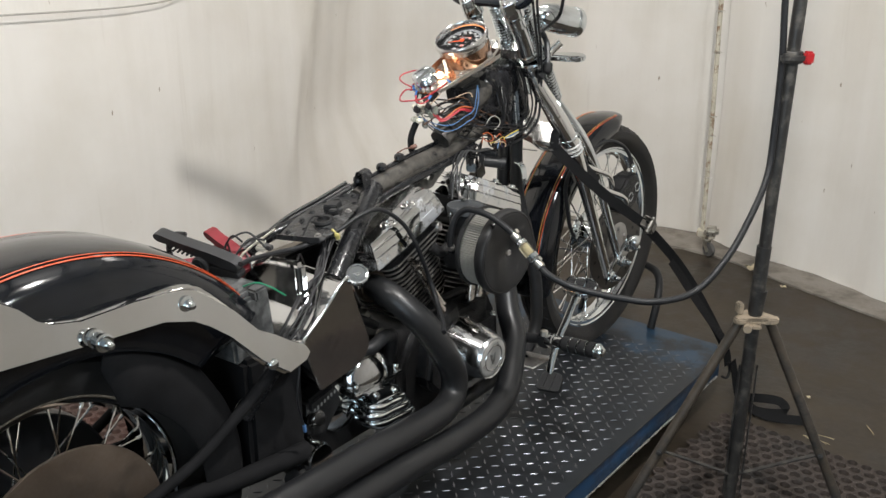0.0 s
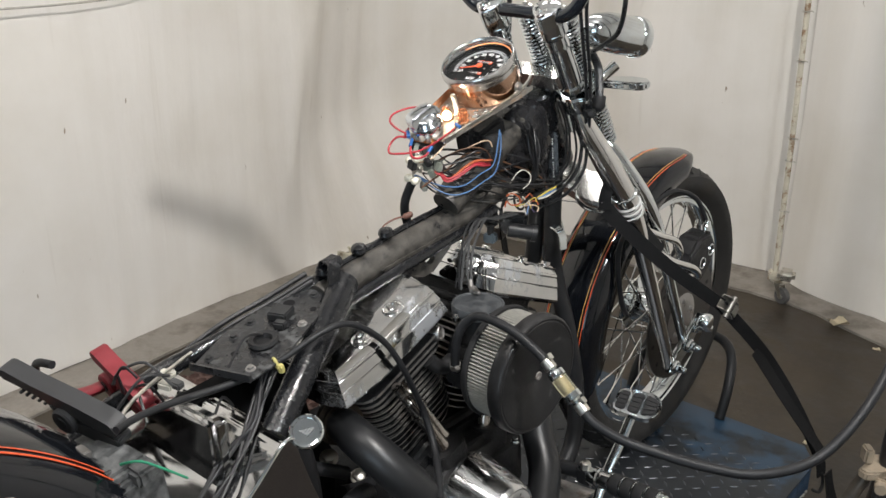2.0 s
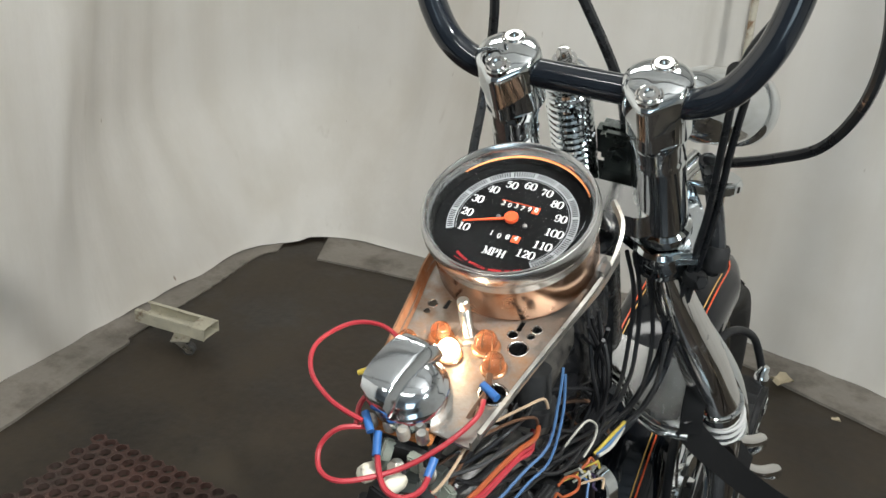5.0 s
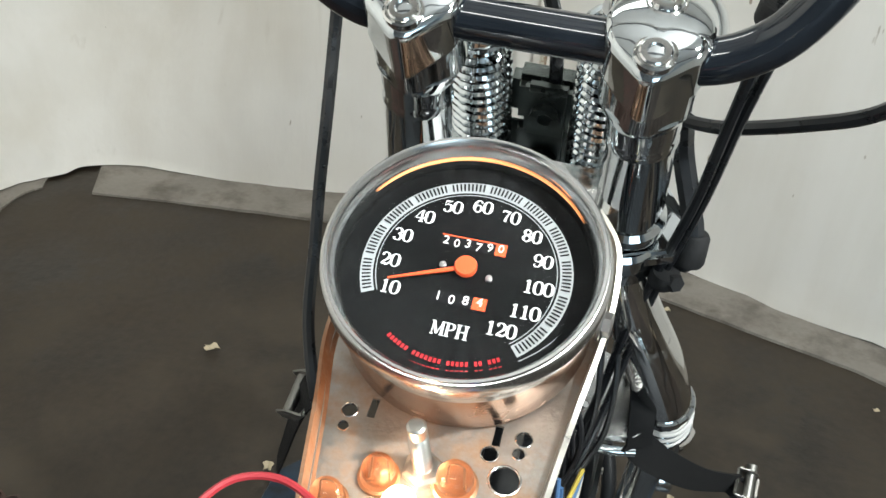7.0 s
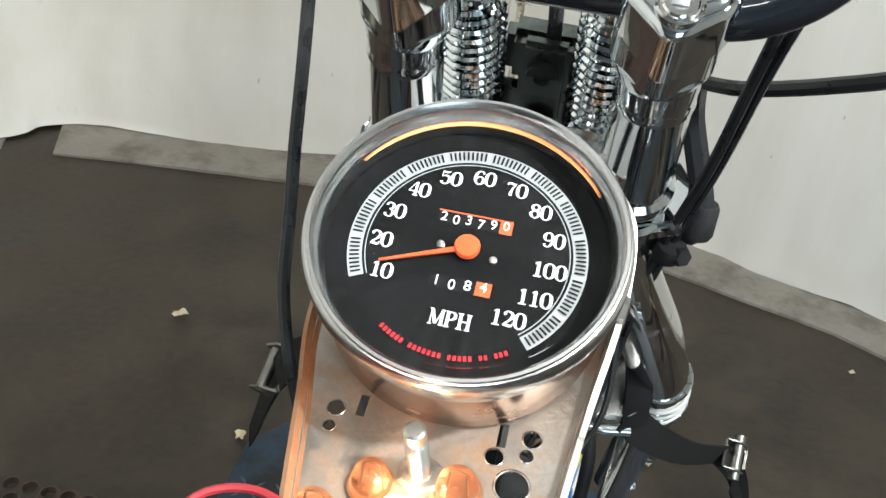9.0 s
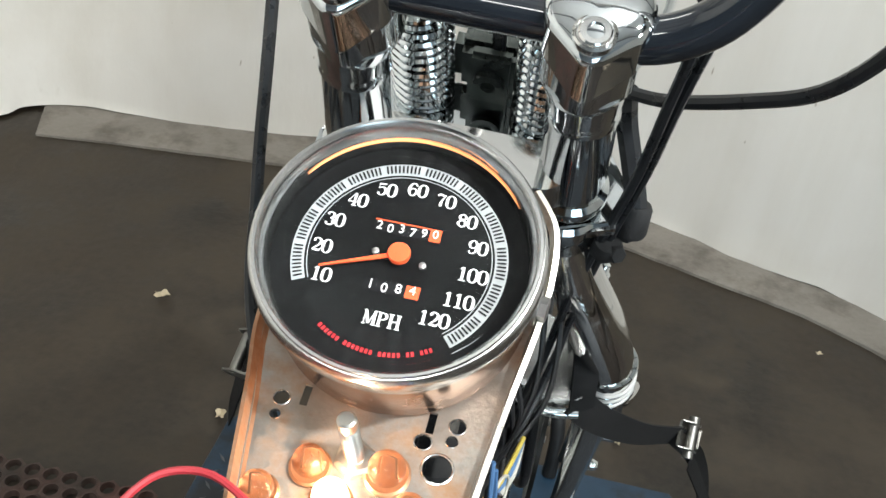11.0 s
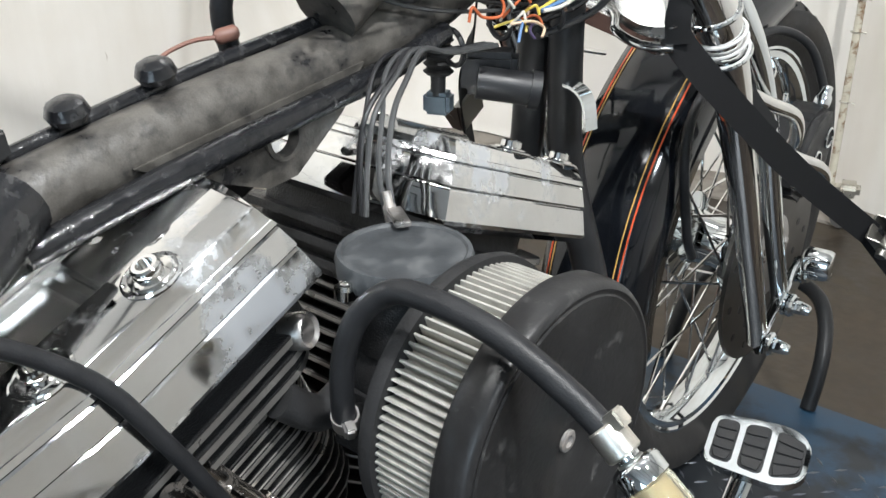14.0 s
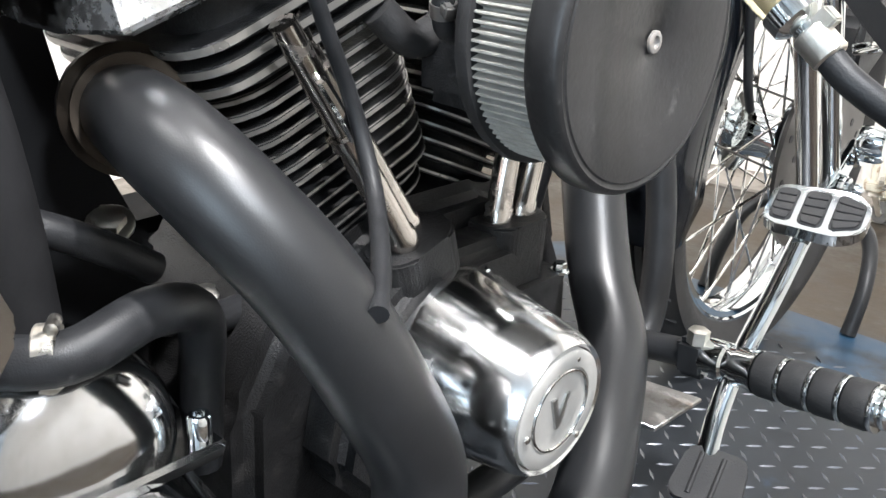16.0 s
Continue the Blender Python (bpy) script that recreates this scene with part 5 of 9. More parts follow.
# dark sheet added as the wheel's shade, battery tray and far-side primary case
bm = fender(B(), V(0, 0.06, 0.455), 0.330, 0.118, 0.10, -42, 75, 30)
part("wheel_shade_sheet", bm, DEEP, moto, "matt black sheet put in as the shade ahead of the rear wheel", 60)
bm = B()
box(bm, (0.235, 0.13, 0.24), at(0.0, 0.455, 0.52), 0.010)
part("battery_tray", bm, DEEP, moto, "black battery tray")
bm = B()
prism(bm, [(0.50, 0.36), (0.58, 0.315), (1.02, 0.31), (1.12, 0.36), (1.13, 0.45), (1.05, 0.52), (0.62, 0.51), (0.52, 0.47)], -0.19, -0.09, SIDE_M(0), 0.02, 3)
part("primary_case", bm, DEEP, moto, "black primary drive case")

# ---- engine, exhaust, carburettor side ----
CRANK = V(0.0, 1.005, 0.404)
bm = B()
prism(bm, [(0.84, 0.30), (1.17, 0.30), (1.20, 0.36), (1.19, 0.45), (1.15, 0.52), (1.06, 0.565), (0.95, 0.565), (0.86, 0.52), (0.82, 0.45), (0.82, 0.36)], -0.09, 0.095, SIDE_M(0), 0.015, 3)
crankcase = part("crankcase", bm, BLACK_CAST, moto, "black crankcase")
FIN = surf("machined_fin_edge", (0.31, 0.30, 0.28), 0.34, 0.7, 0.1, 40, 0.08, dirt=(0.10, 0.09, 0.08), dirt_at=0.66, dirt_scale=30)


def rounded(hx, hy, r, n=5):
    out = []
    for cx, cy, a0 in ((hx - r, hy - r, 0), (-hx + r, hy - r, 90), (-hx + r, -hy + r, 180), (hx - r, -hy + r, 270)):
        out += [(cx + r * math.cos(radians(a0 + 90 * k / n)), cy + r * math.sin(radians(a0 + 90 * k / n))) for k in range(n + 1)]
    return out


def cylinder(name, lean, label):
    """One cylinder of the V: barrel, fins, head, rocker box."""
    m = Matrix.Translation(CRANK) @ pose(0, 0, 0, -lean, 0, 0)
    bm = B()
    lathe(bm, [(0.058, 0.13), (0.058, 0.36)], m @ V(0, 0, 0), m.to_3x3() @ V(0, 0, 1), 32)
    barrel = part(name, bm, BLACK_CAST, moto, label)
    for k in range(13):
        h = 0.158 + 0.0112 * k
        sx, sy = (0.084, 0.080) if k > 1 else (0.078, 0.074)
        bm = B()
        prism(bm, rounded(sx, sy, 0.035), h, h + 0.0034, m, 0.0006, 1)
        fin = part("fin", bm, BLACK_CAST, barrel)
        bm = B()
        p = rounded(sx + 0.0003, sy + 0.0003, 0.035)
        q = rounded(sx - 0.002, sy - 0.002, 0.035)
        lo, hi = (0.0005, 0.0030) if k > 5 else (0.0012, 0.0022)
        a = [bm.verts.new(m @ V(x, y, h + lo)) for x, y in p]
        b = [bm.verts.new(m @ V(x, y, h + hi)) for x, y in p]
        c = [bm.verts.new(m @ V(x, y, h + hi + 0.0007)) for x, y in (q if k > 5 else p)]
        n = len(p)
        for i in range(n):
            j = (i + 1) % n
            bm.faces.new((a[i], a[j], b[j], b[i]))
            bm.faces.new((b[i], b[j], c[j], c[i]))
        part("fin_edge", bm, FIN, fin, "bright machined fin edge")
    bm = B()
    prism(bm, rounded(0.085, 0.078, 0.03), 0.300, 0.374, m, 0.003, 1)
    head = part("cylinder_head", bm, BLACK_CAST, barrel, "black cylinder head")
    for k, (h, grow) in enumerate(((0.306, 0.0), (0.320, 0.003), (0.334, 0.005))):
        bm = B()
        prism(bm, rounded(0.094 + grow, 0.088 + grow, 0.030), h, h + 0.006, m, 0.001, 1)
        part("head_fin", bm, BLACK_CAST, head)
    for k, (h, grow) in enumerate(((0.3068, 0.0004), (0.3208, 0.0034), (0.3348, 0.0054))):
        bm = B()
        p = rounded(0.094 + grow, 0.088 + grow, 0.030)
        a = [bm.verts.new(m @ V(x, y, h)) for x, y in p]
        b = [bm.verts.new(m @ V(x, y, h + 0.0046)) for x, y in p]
        for i in range(len(p)):
            j = (i + 1) % len(p)
            # front head's left edges stay black: their shade is put into the colour
            if lean < 0 or min(p[i][0], p[j][0]) > 0.0:
                bm.faces.new((a[i], a[j], b[j], b[i]))
        bmesh.ops.delete(bm, geom=[v for v in bm.verts if not v.link_faces], context="VERTS")
        part("head_fin_edge", bm, FIN, head)
    bm = B()
    lathe(bm, [(0.007, 0), (0.0115, 0), (0.0115, 0.014), (0.0100, 0.016), (0.0078, 0.014), (0.0074, 0.002)], m @ V(0.086, 0.072 if lean < 0 else -0.072, 0.332), m.to_3x3() @ V(0.9, 0.35 if lean < 0 else -0.35, 0.1), 24)
    part("threaded_boss", bm, STEEL, head, "bare threaded boss")
    return m, barrel


def rocker_box(m, barrel, out, half, bolts):
    """Three stacked chrome covers; the top one carries two bars with a sunken window between them."""
    layers = (("rocker_base", [(0.342, 0.98), (0.347, 1.045), (0.350, 1.052), (0.3695, 1.010), (0.3710, 0.998)]),
              ("rocker_middle", [(0.3716, 1.0), (0.3728, 1.010), (0.3868, 0.974), (0.3880, 0.964)]),
              ("rocker_cover", [(0.3886, 0.966), (0.3896, 0.974), (0.3930, 0.962), (0.3935, 0.955)]))
    last = None

    def shell(levels, grow=1.0):
        bm = B()
        rings = []
        for z, k in levels:
            pts = [(x * k, y * k * out) for x, y in half] + [(-x * k * 0.72, y * k * out) for x, y in reversed(half)]
            rings.append([bm.verts.new(m @ V(x, y, z)) for x, y in pts])
        n = len(rings[0])
        for p, q in zip(rings, rings[1:]):
            for i in range(n):
                bm.faces.new((p[i], p[(i + 1) % n], q[(i + 1) % n], q[i]))
        bm.faces.new(rings[0])
        bm.faces.new(rings[-1])
        return bm

    for name, levels in layers:
        last = part(name, shell(levels), CHROME_WAVY, barrel, "chrome rocker cover layer", 24)
    y0, y1, y2 = half[1][1], half[-2][1], half[-1][1]
    x0, x1 = half[1][0] * 0.96, half[-2][0] * 0.96
    flip = lambda pts: [(x, y * out) for x, y in pts]  # noqa: E731
    bm = B()
    low = flip([(0.058, y0 * 0.99), (x0, y0 * 0.955), (half[2][0] * 0.96, 0.04), (x1, y1 * 0.955), (0.058, y1 + (y2 - y1) * 0.55)])
    rings = []
    for z, dx, ky in ((0.3925, 0.0, 1.0), (0.4022, 0.0042, 0.972), (0.4034, 0.0054, 0.962), (0.4040, 0.0074, 0.950)):
        rings.append([bm.verts.new(m @ V(x - dx if x > 0.07 else x + dx * 0.4, y * ky, z)) for x, y in low])
    for p, q in zip(rings, rings[1:]):
        for i in range(5):
            bm.faces.new((p[i], p[(i + 1) % 5], q[(i + 1) % 5], q[i]))
    bm.faces.new(rings[0])
    bm.faces.new(rings[-1])
    part("cover_bar", bm, CHROME_WAVY, last, "flat chrome bar with bolt seats", 24)
    bm = B()
    prism(bm, flip([(-0.036, y0 * 1.06), (0.012, y0 * 1.08), (0.014, y0 * 0.5), (0.014, 0.07), (0.010, y2 * 0.95), (-0.036, y2 * 0.95), (-x1 * 0.72, y1 * 0.97), (-x0 * 0.72, y0 * 0.965)]), 0.3930, 0.4005, m, 0.002, 2, 0.97)
    tube(bm, [m @ V(0.004, -0.036 * out, 0.4000), m @ V(0.004, 0.062 * out, 0.4000)], 0.0085, 14, 4)
    part("cover_bar", bm, CHROME_HAZY, last, "rounded inner chrome bar", 40)
    for ya, yb, top in ((y0 * 1.03, -0.008, 0.3990), (-0.004, 0.006, 0.3972), (0.052, y2 * 0.93, 0.3990)):
        bm = B()
        prism(bm, flip([(0.012, ya), (0.062, ya * (0.94 if ya < -0.05 else 1)), (0.062, yb), (0.012, yb)]), 0.3930, top, m, 0.0025, 2)
        part("cover_web", bm, CHROME_HAZY, last, "dull chrome web between the bars", 24)
    bm = B()
    prism(bm, flip([(0.013, y0 * 0.9), (0.061, y0 * 0.9), (0.061, 0.09), (0.013, 0.09)]), 0.3934, 0.3946, m)
    part("sunken_window", bm, CHROME_HAZY, last)
    for y in bolts:
        for x in (0.082, -0.050):
            bm = B()
            c = m @ V(x, y, 0.4038 if x > 0 else 0.4003)
            z = m.to_3x3() @ V(0, 0, 1)
            lathe(bm, [(0.0165, 0.0), (0.0165, 0.0010), (0.0150, 0.0016), (0.0128, 0.0004), (0.0122, 0.0004)], c, z, 28)
            part("bolt_seat", bm, CHROME_WAVY, last)
            bm = B()
            lathe(bm, [(0.0124, 0.0), (0.0120, 0.0026), (0.0085, 0.0034), (0.0082, 0.0034), (0.0080, 0.0078), (0.0068, 0.0088), (0.0046, 0.0088), (0.0046, 0.0055), (0, 0.0055)], c, z, 20)
            part("cover_bolt", bm, CHROME_DIRTY, last)


mr, rear_cyl = cylinder("rear_cylinder", -22.5, "finned black rear cylinder")
rocker_box(mr @ Matrix.Translation((0, 0, 0.021)), rear_cyl, -1, [(0.052, -0.103), (0.106, -0.091), (0.106, 0.040), (0.096, 0.116), (0.055, 0.128)], (0.024, -0.045))
mf, front_cyl = cylinder("front_cylinder", 22.5, "finned black front cylinder")
rocker_box(mf @ Matrix.Translation((0, 0, 0.014)), front_cyl, 1, [(0.048, -0.088), (0.100, -0.076), (0.104, 0.040), (0.103, 0.112), (0.060, 0.150)], (0.014, 0.090))

# pushrod tubes and tappet blocks
PUSHROD = surf("brown_hazed_chrome", (0.50, 0.465, 0.43), 0.20, 1.0, 0.1, 30, 0.06, dirt=(0.16, 0.13, 0.11), dirt_at=0.64, dirt_soft=0.10, dirt_scale=40, dirt_rough=0.5, dirt_metal=0.6)
for top, low in (((0.112, 0.838, 0.700), (0.110, 0.945, 0.545)), ((0.086, 0.862, 0.700), (0.094, 0.966, 0.545)), ((0.112, 1.060, 0.660), (0.110, 1.046, 0.538)), ((0.112, 1.100, 0.655), (0.110, 1.076, 0.538))):
    top, low = V(*top), V(*low)
    bm = B()
    ax = top - low
    L = ax.length
    lathe(bm, [(0.0112, 0), (0.0112, 0.012), (0.0098, 0.014), (0.0098, L * 0.52), (0.0116, L * 0.525), (0.0116, L * 0.57), (0.0082, L * 0.575), (0.0082, L)], low, ax, 24)
    rod = part("pushrod_tube", bm, PUSHROD, moto, "dirty chrome pushrod tube")
    bm = B()
    tube(bm, [low.lerp(top, 0.56) + V(0.012, -0.003, 0), low.lerp(top, 0.68) + V(0.013, -0.003, 0), low.lerp(top, 0.80) + V(0.011, -0.003, 0)], 0.0035, 8, 4)
    part("keeper_clip", bm, CHROME_DIRTY, rod)
for c, turn in (((0.106, 0.958, 0.528), -18), ((0.108, 1.062, 0.520), 0)):
    bm = B()
    m = at(*c, 0, 0, 0) @ pose(0, 0, 0, turn * -1, 0, 0)
    prism(bm, rounded(0.024, 0.034, 0.020, 8), -0.030, 0.020, m, 0.004)
    prism(bm, rounded(0.034, 0.044, 0.008), -0.036, -0.028, m, 0.002)
    block = part("tappet_block", bm, BLACK_CAST, moto, "black tappet block")
    for sx, sy in ((1, 1), (1, -1)):
        bm = B()
        hexbolt(bm, m @ V(0.030 * sx, 0.037 * sy, -0.029), m.to_3x3() @ V(0, 0, 1), 0.0055, 0.009)
        part("block_bolt", bm, CHROME, block)

# cam cover cone
bm = B()
prism(bm, [(0.865, 0.40), (0.90, 0.36), (1.02, 0.345), (1.10, 0.37), (1.12, 0.43), (1.10, 0.49), (1.04, 0.535), (0.95, 0.535), (0.88, 0.49)], 0.085, 0.135, SIDE_M(0), 0.012, 3)
part("cam_chest", bm, BLACK_CAST, moto, "black cam chest casting")
bm = B()
TCX = V(1, -0.02, -0.03).normalized()
TC = V(0.125, 0.978, 0.458)
lathe(bm, [(0.066, 0), (0.068, 0.006), (0.066, 0.014), (0.061, 0.045), (0.053, 0.092), (0.050, 0.100), (0.0475, 0.104), (0.045, 0.102), (0.045, 0.100), (0, 0.100)], TC, TCX, 56, flat=(1.0, 1.0))
timer = part("timer_cone", bm, surf("polished_timer_chrome", (0.78, 0.785, 0.79), 0.15, 1.0, 0.06, 14, 0.06, dirt=(0.45, 0.46, 0.47), dirt_at=0.66, dirt_soft=0.10, dirt_scale=30, dirt_rough=0.5, dirt_metal=0.6), moto, "polished chrome timer cover cone")
bm = B()
lathe(bm, [(0.0435, 0.100), (0.0435, 0.1035), (0.041, 0.105), (0.032, 0.105), (0.0315, 0.1035), (0.0, 0.1035)], TC, TCX, 48)
face = part("timer_plate", bm, surf("brushed_alloy_plate", (0.50, 0.49, 0.47), 0.42, 0.5, 0.08, 60, 0.06), timer, "brushed round timer plate")
bm = B()
ring(bm, TC + TCX * 0.1045, TCX, 0.0295, 0.0012, 40, 6)
for a in (70, 190, 310):
    o = TC + TCX * 0.1045 + V(0, 0.037 * math.cos(radians(a)), 0.037 * math.sin(radians(a)))
    lathe(bm, [(0.0028, 0), (0.0028, 0.0012), (0.0015, 0.002)], o, TCX, 12)
part("plate_rim", bm, CHROME_DIRTY, face)
bm = B()
M = frame_of(TC + TCX * 0.1040, (0, 1, -0.0), TCX)
prism(bm, [(-0.012, 0.012), (-0.007, 0.012), (-0.001, -0.006), (0.004, 0.012), (0.008, 0.012), (0.001, -0.013), (-0.003, -0.013)], -0.0008, 0.0012, M)
part("plate_emblem", bm, surf("engraved_grey", (0.50, 0.50, 0.49), 0.4, 1.0, 0.1, 40), face, "engraved V emblem")

bm = B()
tube(bm, [(0.010, 0.680, 0.735), (0.022, 0.684, 0.720), (0.045, 0.692, 0.680), (0.066, 0.698, 0.60), (0.072, 0.705, 0.48)], 0.020, 14, 6)
part("seat_post", bm, DEEP, moto, "black frame post behind the rear cylinder")
# added dark panel that closes the bright gap behind the exhaust pipe
bm = B()
prism(bm, [(0.56, 0.42), (0.82, 0.42), (0.83, 0.54), (0.80, 0.575), (0.775, 0.640), (0.758, 0.715), (0.742, 0.755), (0.56, 0.740)], -0.045, -0.010, SIDE_M(0), 0.006, 2)
part("frame_filler", bm, DEEP, moto, "made-up black plate darkening the gap between engine and gearbox")
# exhaust
bm = B()
tube(bm, [(0.040, 0.782, 0.646), (0.078, 0.768, 0.652), (0.122, 0.760, 0.648), (0.158, 0.770, 0.625), (0.188, 0.795, 0.583), (0.207, 0.826, 0.522), (0.211, 0.856, 0.462), (0.214, 0.852, 0.420), (0.222, 0.815, 0.402), (0.232, 0.74, 0.405), (0.240, 0.51, 0.425), (0.247, 0.20, 0.445), (0.252, -0.15, 0.465), (0.254, -0.42, 0.48)], [0.024, 0.026, 0.0275, 0.028, 0.0285, 0.0285, 0.0285, 0.0285, 0.0285, 0.0285, 0.029, 0.029, 0.029, 0.029], 28, 8)
part("exhaust_pipe", bm, PIPE_BLACK, moto, "satin black rear exhaust pipe")
bm = B()
tube(bm, [(0.040, 1.225, 0.640), (0.062, 1.232, 0.605), (0.088, 1.215, 0.535), (0.125, 1.185, 0.465), (0.168, 1.15, 0.420), (0.205, 1.085, 0.385), (0.232, 1.025, 0.352), (0.246, 0.95, 0.335), (0.254, 0.82, 0.338), (0.260, 0.644, 0.358), (0.264, 0.48, 0.370), (0.270, 0.20, 0.385), (0.274, -0.15, 0.40), (0.276, -0.42, 0.41)], 0.0285, 28, 8)
part("exhaust_pipe", bm, PIPE_BLACK, moto, "satin black front exhaust pipe")
bm = B()
lathe(bm, [(0.022, -0.012), (0.037, -0.012), (0.037, -0.004), (0.032, 0.0), (0.032, 0.006), (0.024, 0.006)], (0.062, 0.775, 0.650), (0.9, -0.3, 0.1), 28)
part("exhaust_flange", bm, surf("heat_browned_steel", (0.045, 0.036, 0.028), 0.5, 0.8, 0.3, 40, 0.1), moto, "brown heat-tarnished exhaust flange")

# air cleaner and carburettor
AX = V(1, -0.03, 0.0).normalized()
AC = V(0.236, 1.005, 0.697)
FILTER = surf("grey_pleated_gauze", (0.40, 0.39, 0.355), 0.6, 0.3, 0.2, 120, 0.1, bump=0.5, bscale=1600)
bm = B()
lathe(bm, [(0, 0.006), (0.010, 0.006), (0.012, 0.0075), (0.0845, 0.0075), (0.0855, 0.0066), (0.0870, 0.0066), (0.0885, 0.0074), (0.0908, 0.0066), (0.0926, 0.0040), (0.0935, -0.001), (0.0935, -0.012), (0.091, -0.016), (0.0, -0.016)], AC, AX, 72)
air = part("air_cleaner_cover", bm, surf("scuffed_black_cover", (0.017, 0.0168, 0.0172), 0.38, 0, 0.5, 12, 0.14, bump=0.12, bscale=260, dirt=(0.075, 0.073, 0.070), dirt_at=0.66, dirt_soft=0.06, dirt_scale=60, dirt_rough=0.8, spec=0.35), moto, "matt black round air cleaner cover")
bm = B()
lathe(bm, [(0.0068, 0.0065), (0.0068, 0.0082), (0.006, 0.0088), (0.0038, 0.0088), (0.0038, 0.0070), (0, 0.0070)], AC + V(0, 0.0, 0.0), AX, 24)
part("cover_screw", bm, STEEL, air)
bm = B()
seg = 392
_, u, v = side_of(AX)
rows = []
for h in (-0.014, -0.036, -0.062):
    rw = []
    for k in range(seg):
        r = 0.084 if (k // 2) % 2 else 0.0765
        a = 2 * math.pi * k / seg
        rw.append(bm.verts.new(AC + AX * h + r * (math.cos(a) * u + math.sin(a) * v)))
    rows.append(rw)
for a, b in zip(rows, rows[1:]):
    for k in range(seg):
        bm.faces.new((a[k], a[(k + 1) % seg], b[(k + 1) % seg], b[k]))
part("filter_element", bm, FILTER, air, "grey pleated gauze filter element", 20)
bm = B()
lathe(bm, [(0.03, -0.062), (0.088, -0.060), (0.089, -0.065), (0.087, -0.070), (0.03, -0.070)], AC, AX, 64)
part("air_cleaner_backplate", bm, RUBBER, moto)
bm = B()
lathe(bm, [(0.032, 0), (0.036, 0.05), (0.03, 0.07)], V(0.095, 1.005, 0.70), AX, 28)
box(bm, (0.06, 0.075, 0.07), at(0.115, 1.005, 0.672), 0.012)
lathe(bm, [(0.033, 0), (0.034, 0.04), (0.028, 0.05)], V(0.125, 1.005, 0.722), (0, 0, 1), 28)
carb = part("carburettor", bm, BLACK_CAST, moto, "black carburettor body")
bm = B()
lathe(bm, [(0.036, -0.004), (0.0405, -0.004), (0.0415, 0.006), (0.0400, 0.0105), (0.0375, 0.0105), (0.0362, 0.0090), (0.012, 0.0098), (0, 0.0098)], V(0.128, 1.003, 0.772), (0, 0, 1), 40)
part("diaphragm_cap", bm, surf("dusty_grey_black_cap", (0.040, 0.044, 0.048), 0.48, 0, 0.3, 40, 0.1, bump=0.2, bscale=120, dirt=(0.085, 0.088, 0.09), dirt_at=0.60, dirt_soft=0.10, dirt_scale=40), carb, "dusty grey-black plastic diaphragm cap")
for a in (20, 140, 260):
    bm = B()
    o = V(0.128 + 0.043 * math.cos(radians(a)), 1.003 + 0.043 * math.sin(radians(a)), 0.766)
    lathe(bm, [(0.007, 0), (0.007, 0.006)], o, (0, 0, 1), 12)
    lathe(bm, [(0.004, 0.006), (0.004, 0.009), (0.002, 0.010)], o, (0, 0, 1), 10)
    part("cap_screw", bm, CHROME_DIRTY, carb)
bm = B()
tube(bm, [(0.10, 0.985, 0.69), (0.098, 0.955, 0.68), (0.09, 0.93, 0.70)], 0.012, 12, 5)
part("intake_elbow", bm, RUBBER, carb)

# oil tank, battery area, gearbox covers
bm = B()
prism(bm, soften([(0.489, 0.654), (0.545, 0.694), (0.598, 0.738), (0.618, 0.738), (0.640, 0.662), (0.668, 0.588), (0.648, 0.556), (0.532, 0.536)], 0.008, 3), -0.14, 0.150, SIDE_M(0), 0.007, 3)
tank = part("oil_tank", bm, TANK_CHROME, moto, "mirror chrome horseshoe oil tank")
bm = B()
tube(bm, [(0.150, 0.494, 0.654), (0.152, 0.546, 0.693), (0.151, 0.598, 0.737), (0.151, 0.615, 0.738)], 0.0030, 10, 5)
part("tank_edge", bm, CHROME, tank, "bright folded chrome edge")
bm = B()
prism(bm, [(-0.11, 0.62), (-0.075, 0.695), (-0.035, 0.748), (0.01, 0.768), (0.10, 0.776), (0.112, 0.62)], -0.562, -0.535, Matrix(((1, 0, 0, 0), (0, 0, -1, 0), (0, 1, 0, 0), (0, 0, 0, 1))), 0.009, 3)
part("tank_inner_wall", bm, TANK_CHROME, tank, "curved mirror inner wall of the tank")
bm = B()
OA = V(0.48, -0.52, 0.70).normalized()
lathe(bm, [(0.010, -0.04), (0.010, 0.0), (0.0195, 0.0), (0.022, 0.003), (0.022, 0.010), (0.020, 0.012), (0.017, 0.0115), (0.0165, 0.0100), (0, 0.0100)], V(0.150, 0.638, 0.735), OA, 32)
cap = part("oil_filler_cap", bm, CHROME, tank, "round chrome oil filler cap")
bm = B()
for k in range(5):
    tube(bm, [V(0.150, 0.638, 0.735) + OA * 0.0105 + V(-0.006 + 0.003 * k, -0.006, 0.0), V(0.150, 0.638, 0.735) + OA * 0.0105 + V(-0.006 + 0.003 * k, 0.008, 0.003)], 0.0007, 5, 1)
part("cap_mark", bm, surf("grey_cap_mark", (0.3, 0.3, 0.3), 0.5, 0.5), cap)
bm = B()
box(bm, (0.135, 0.100, 0.11), at(0.028, 0.425, 0.690, 6, 0, 4), 0.006)
box(bm, (0.080, 0.080, 0.018), at(0.045, 0.420, 0.750, 6, 0, 4), 0.005)
box(bm, (0.040, 0.03, 0.022), at(0.082, 0.448, 0.748, 6, 0, 4), 0.004)
for k in range(4):
    box(bm, (0.012, 0.010, 0.006), at(0.020 + 0.018 * k, 0.412, 0.761, 6, 0, 4), 0.002)
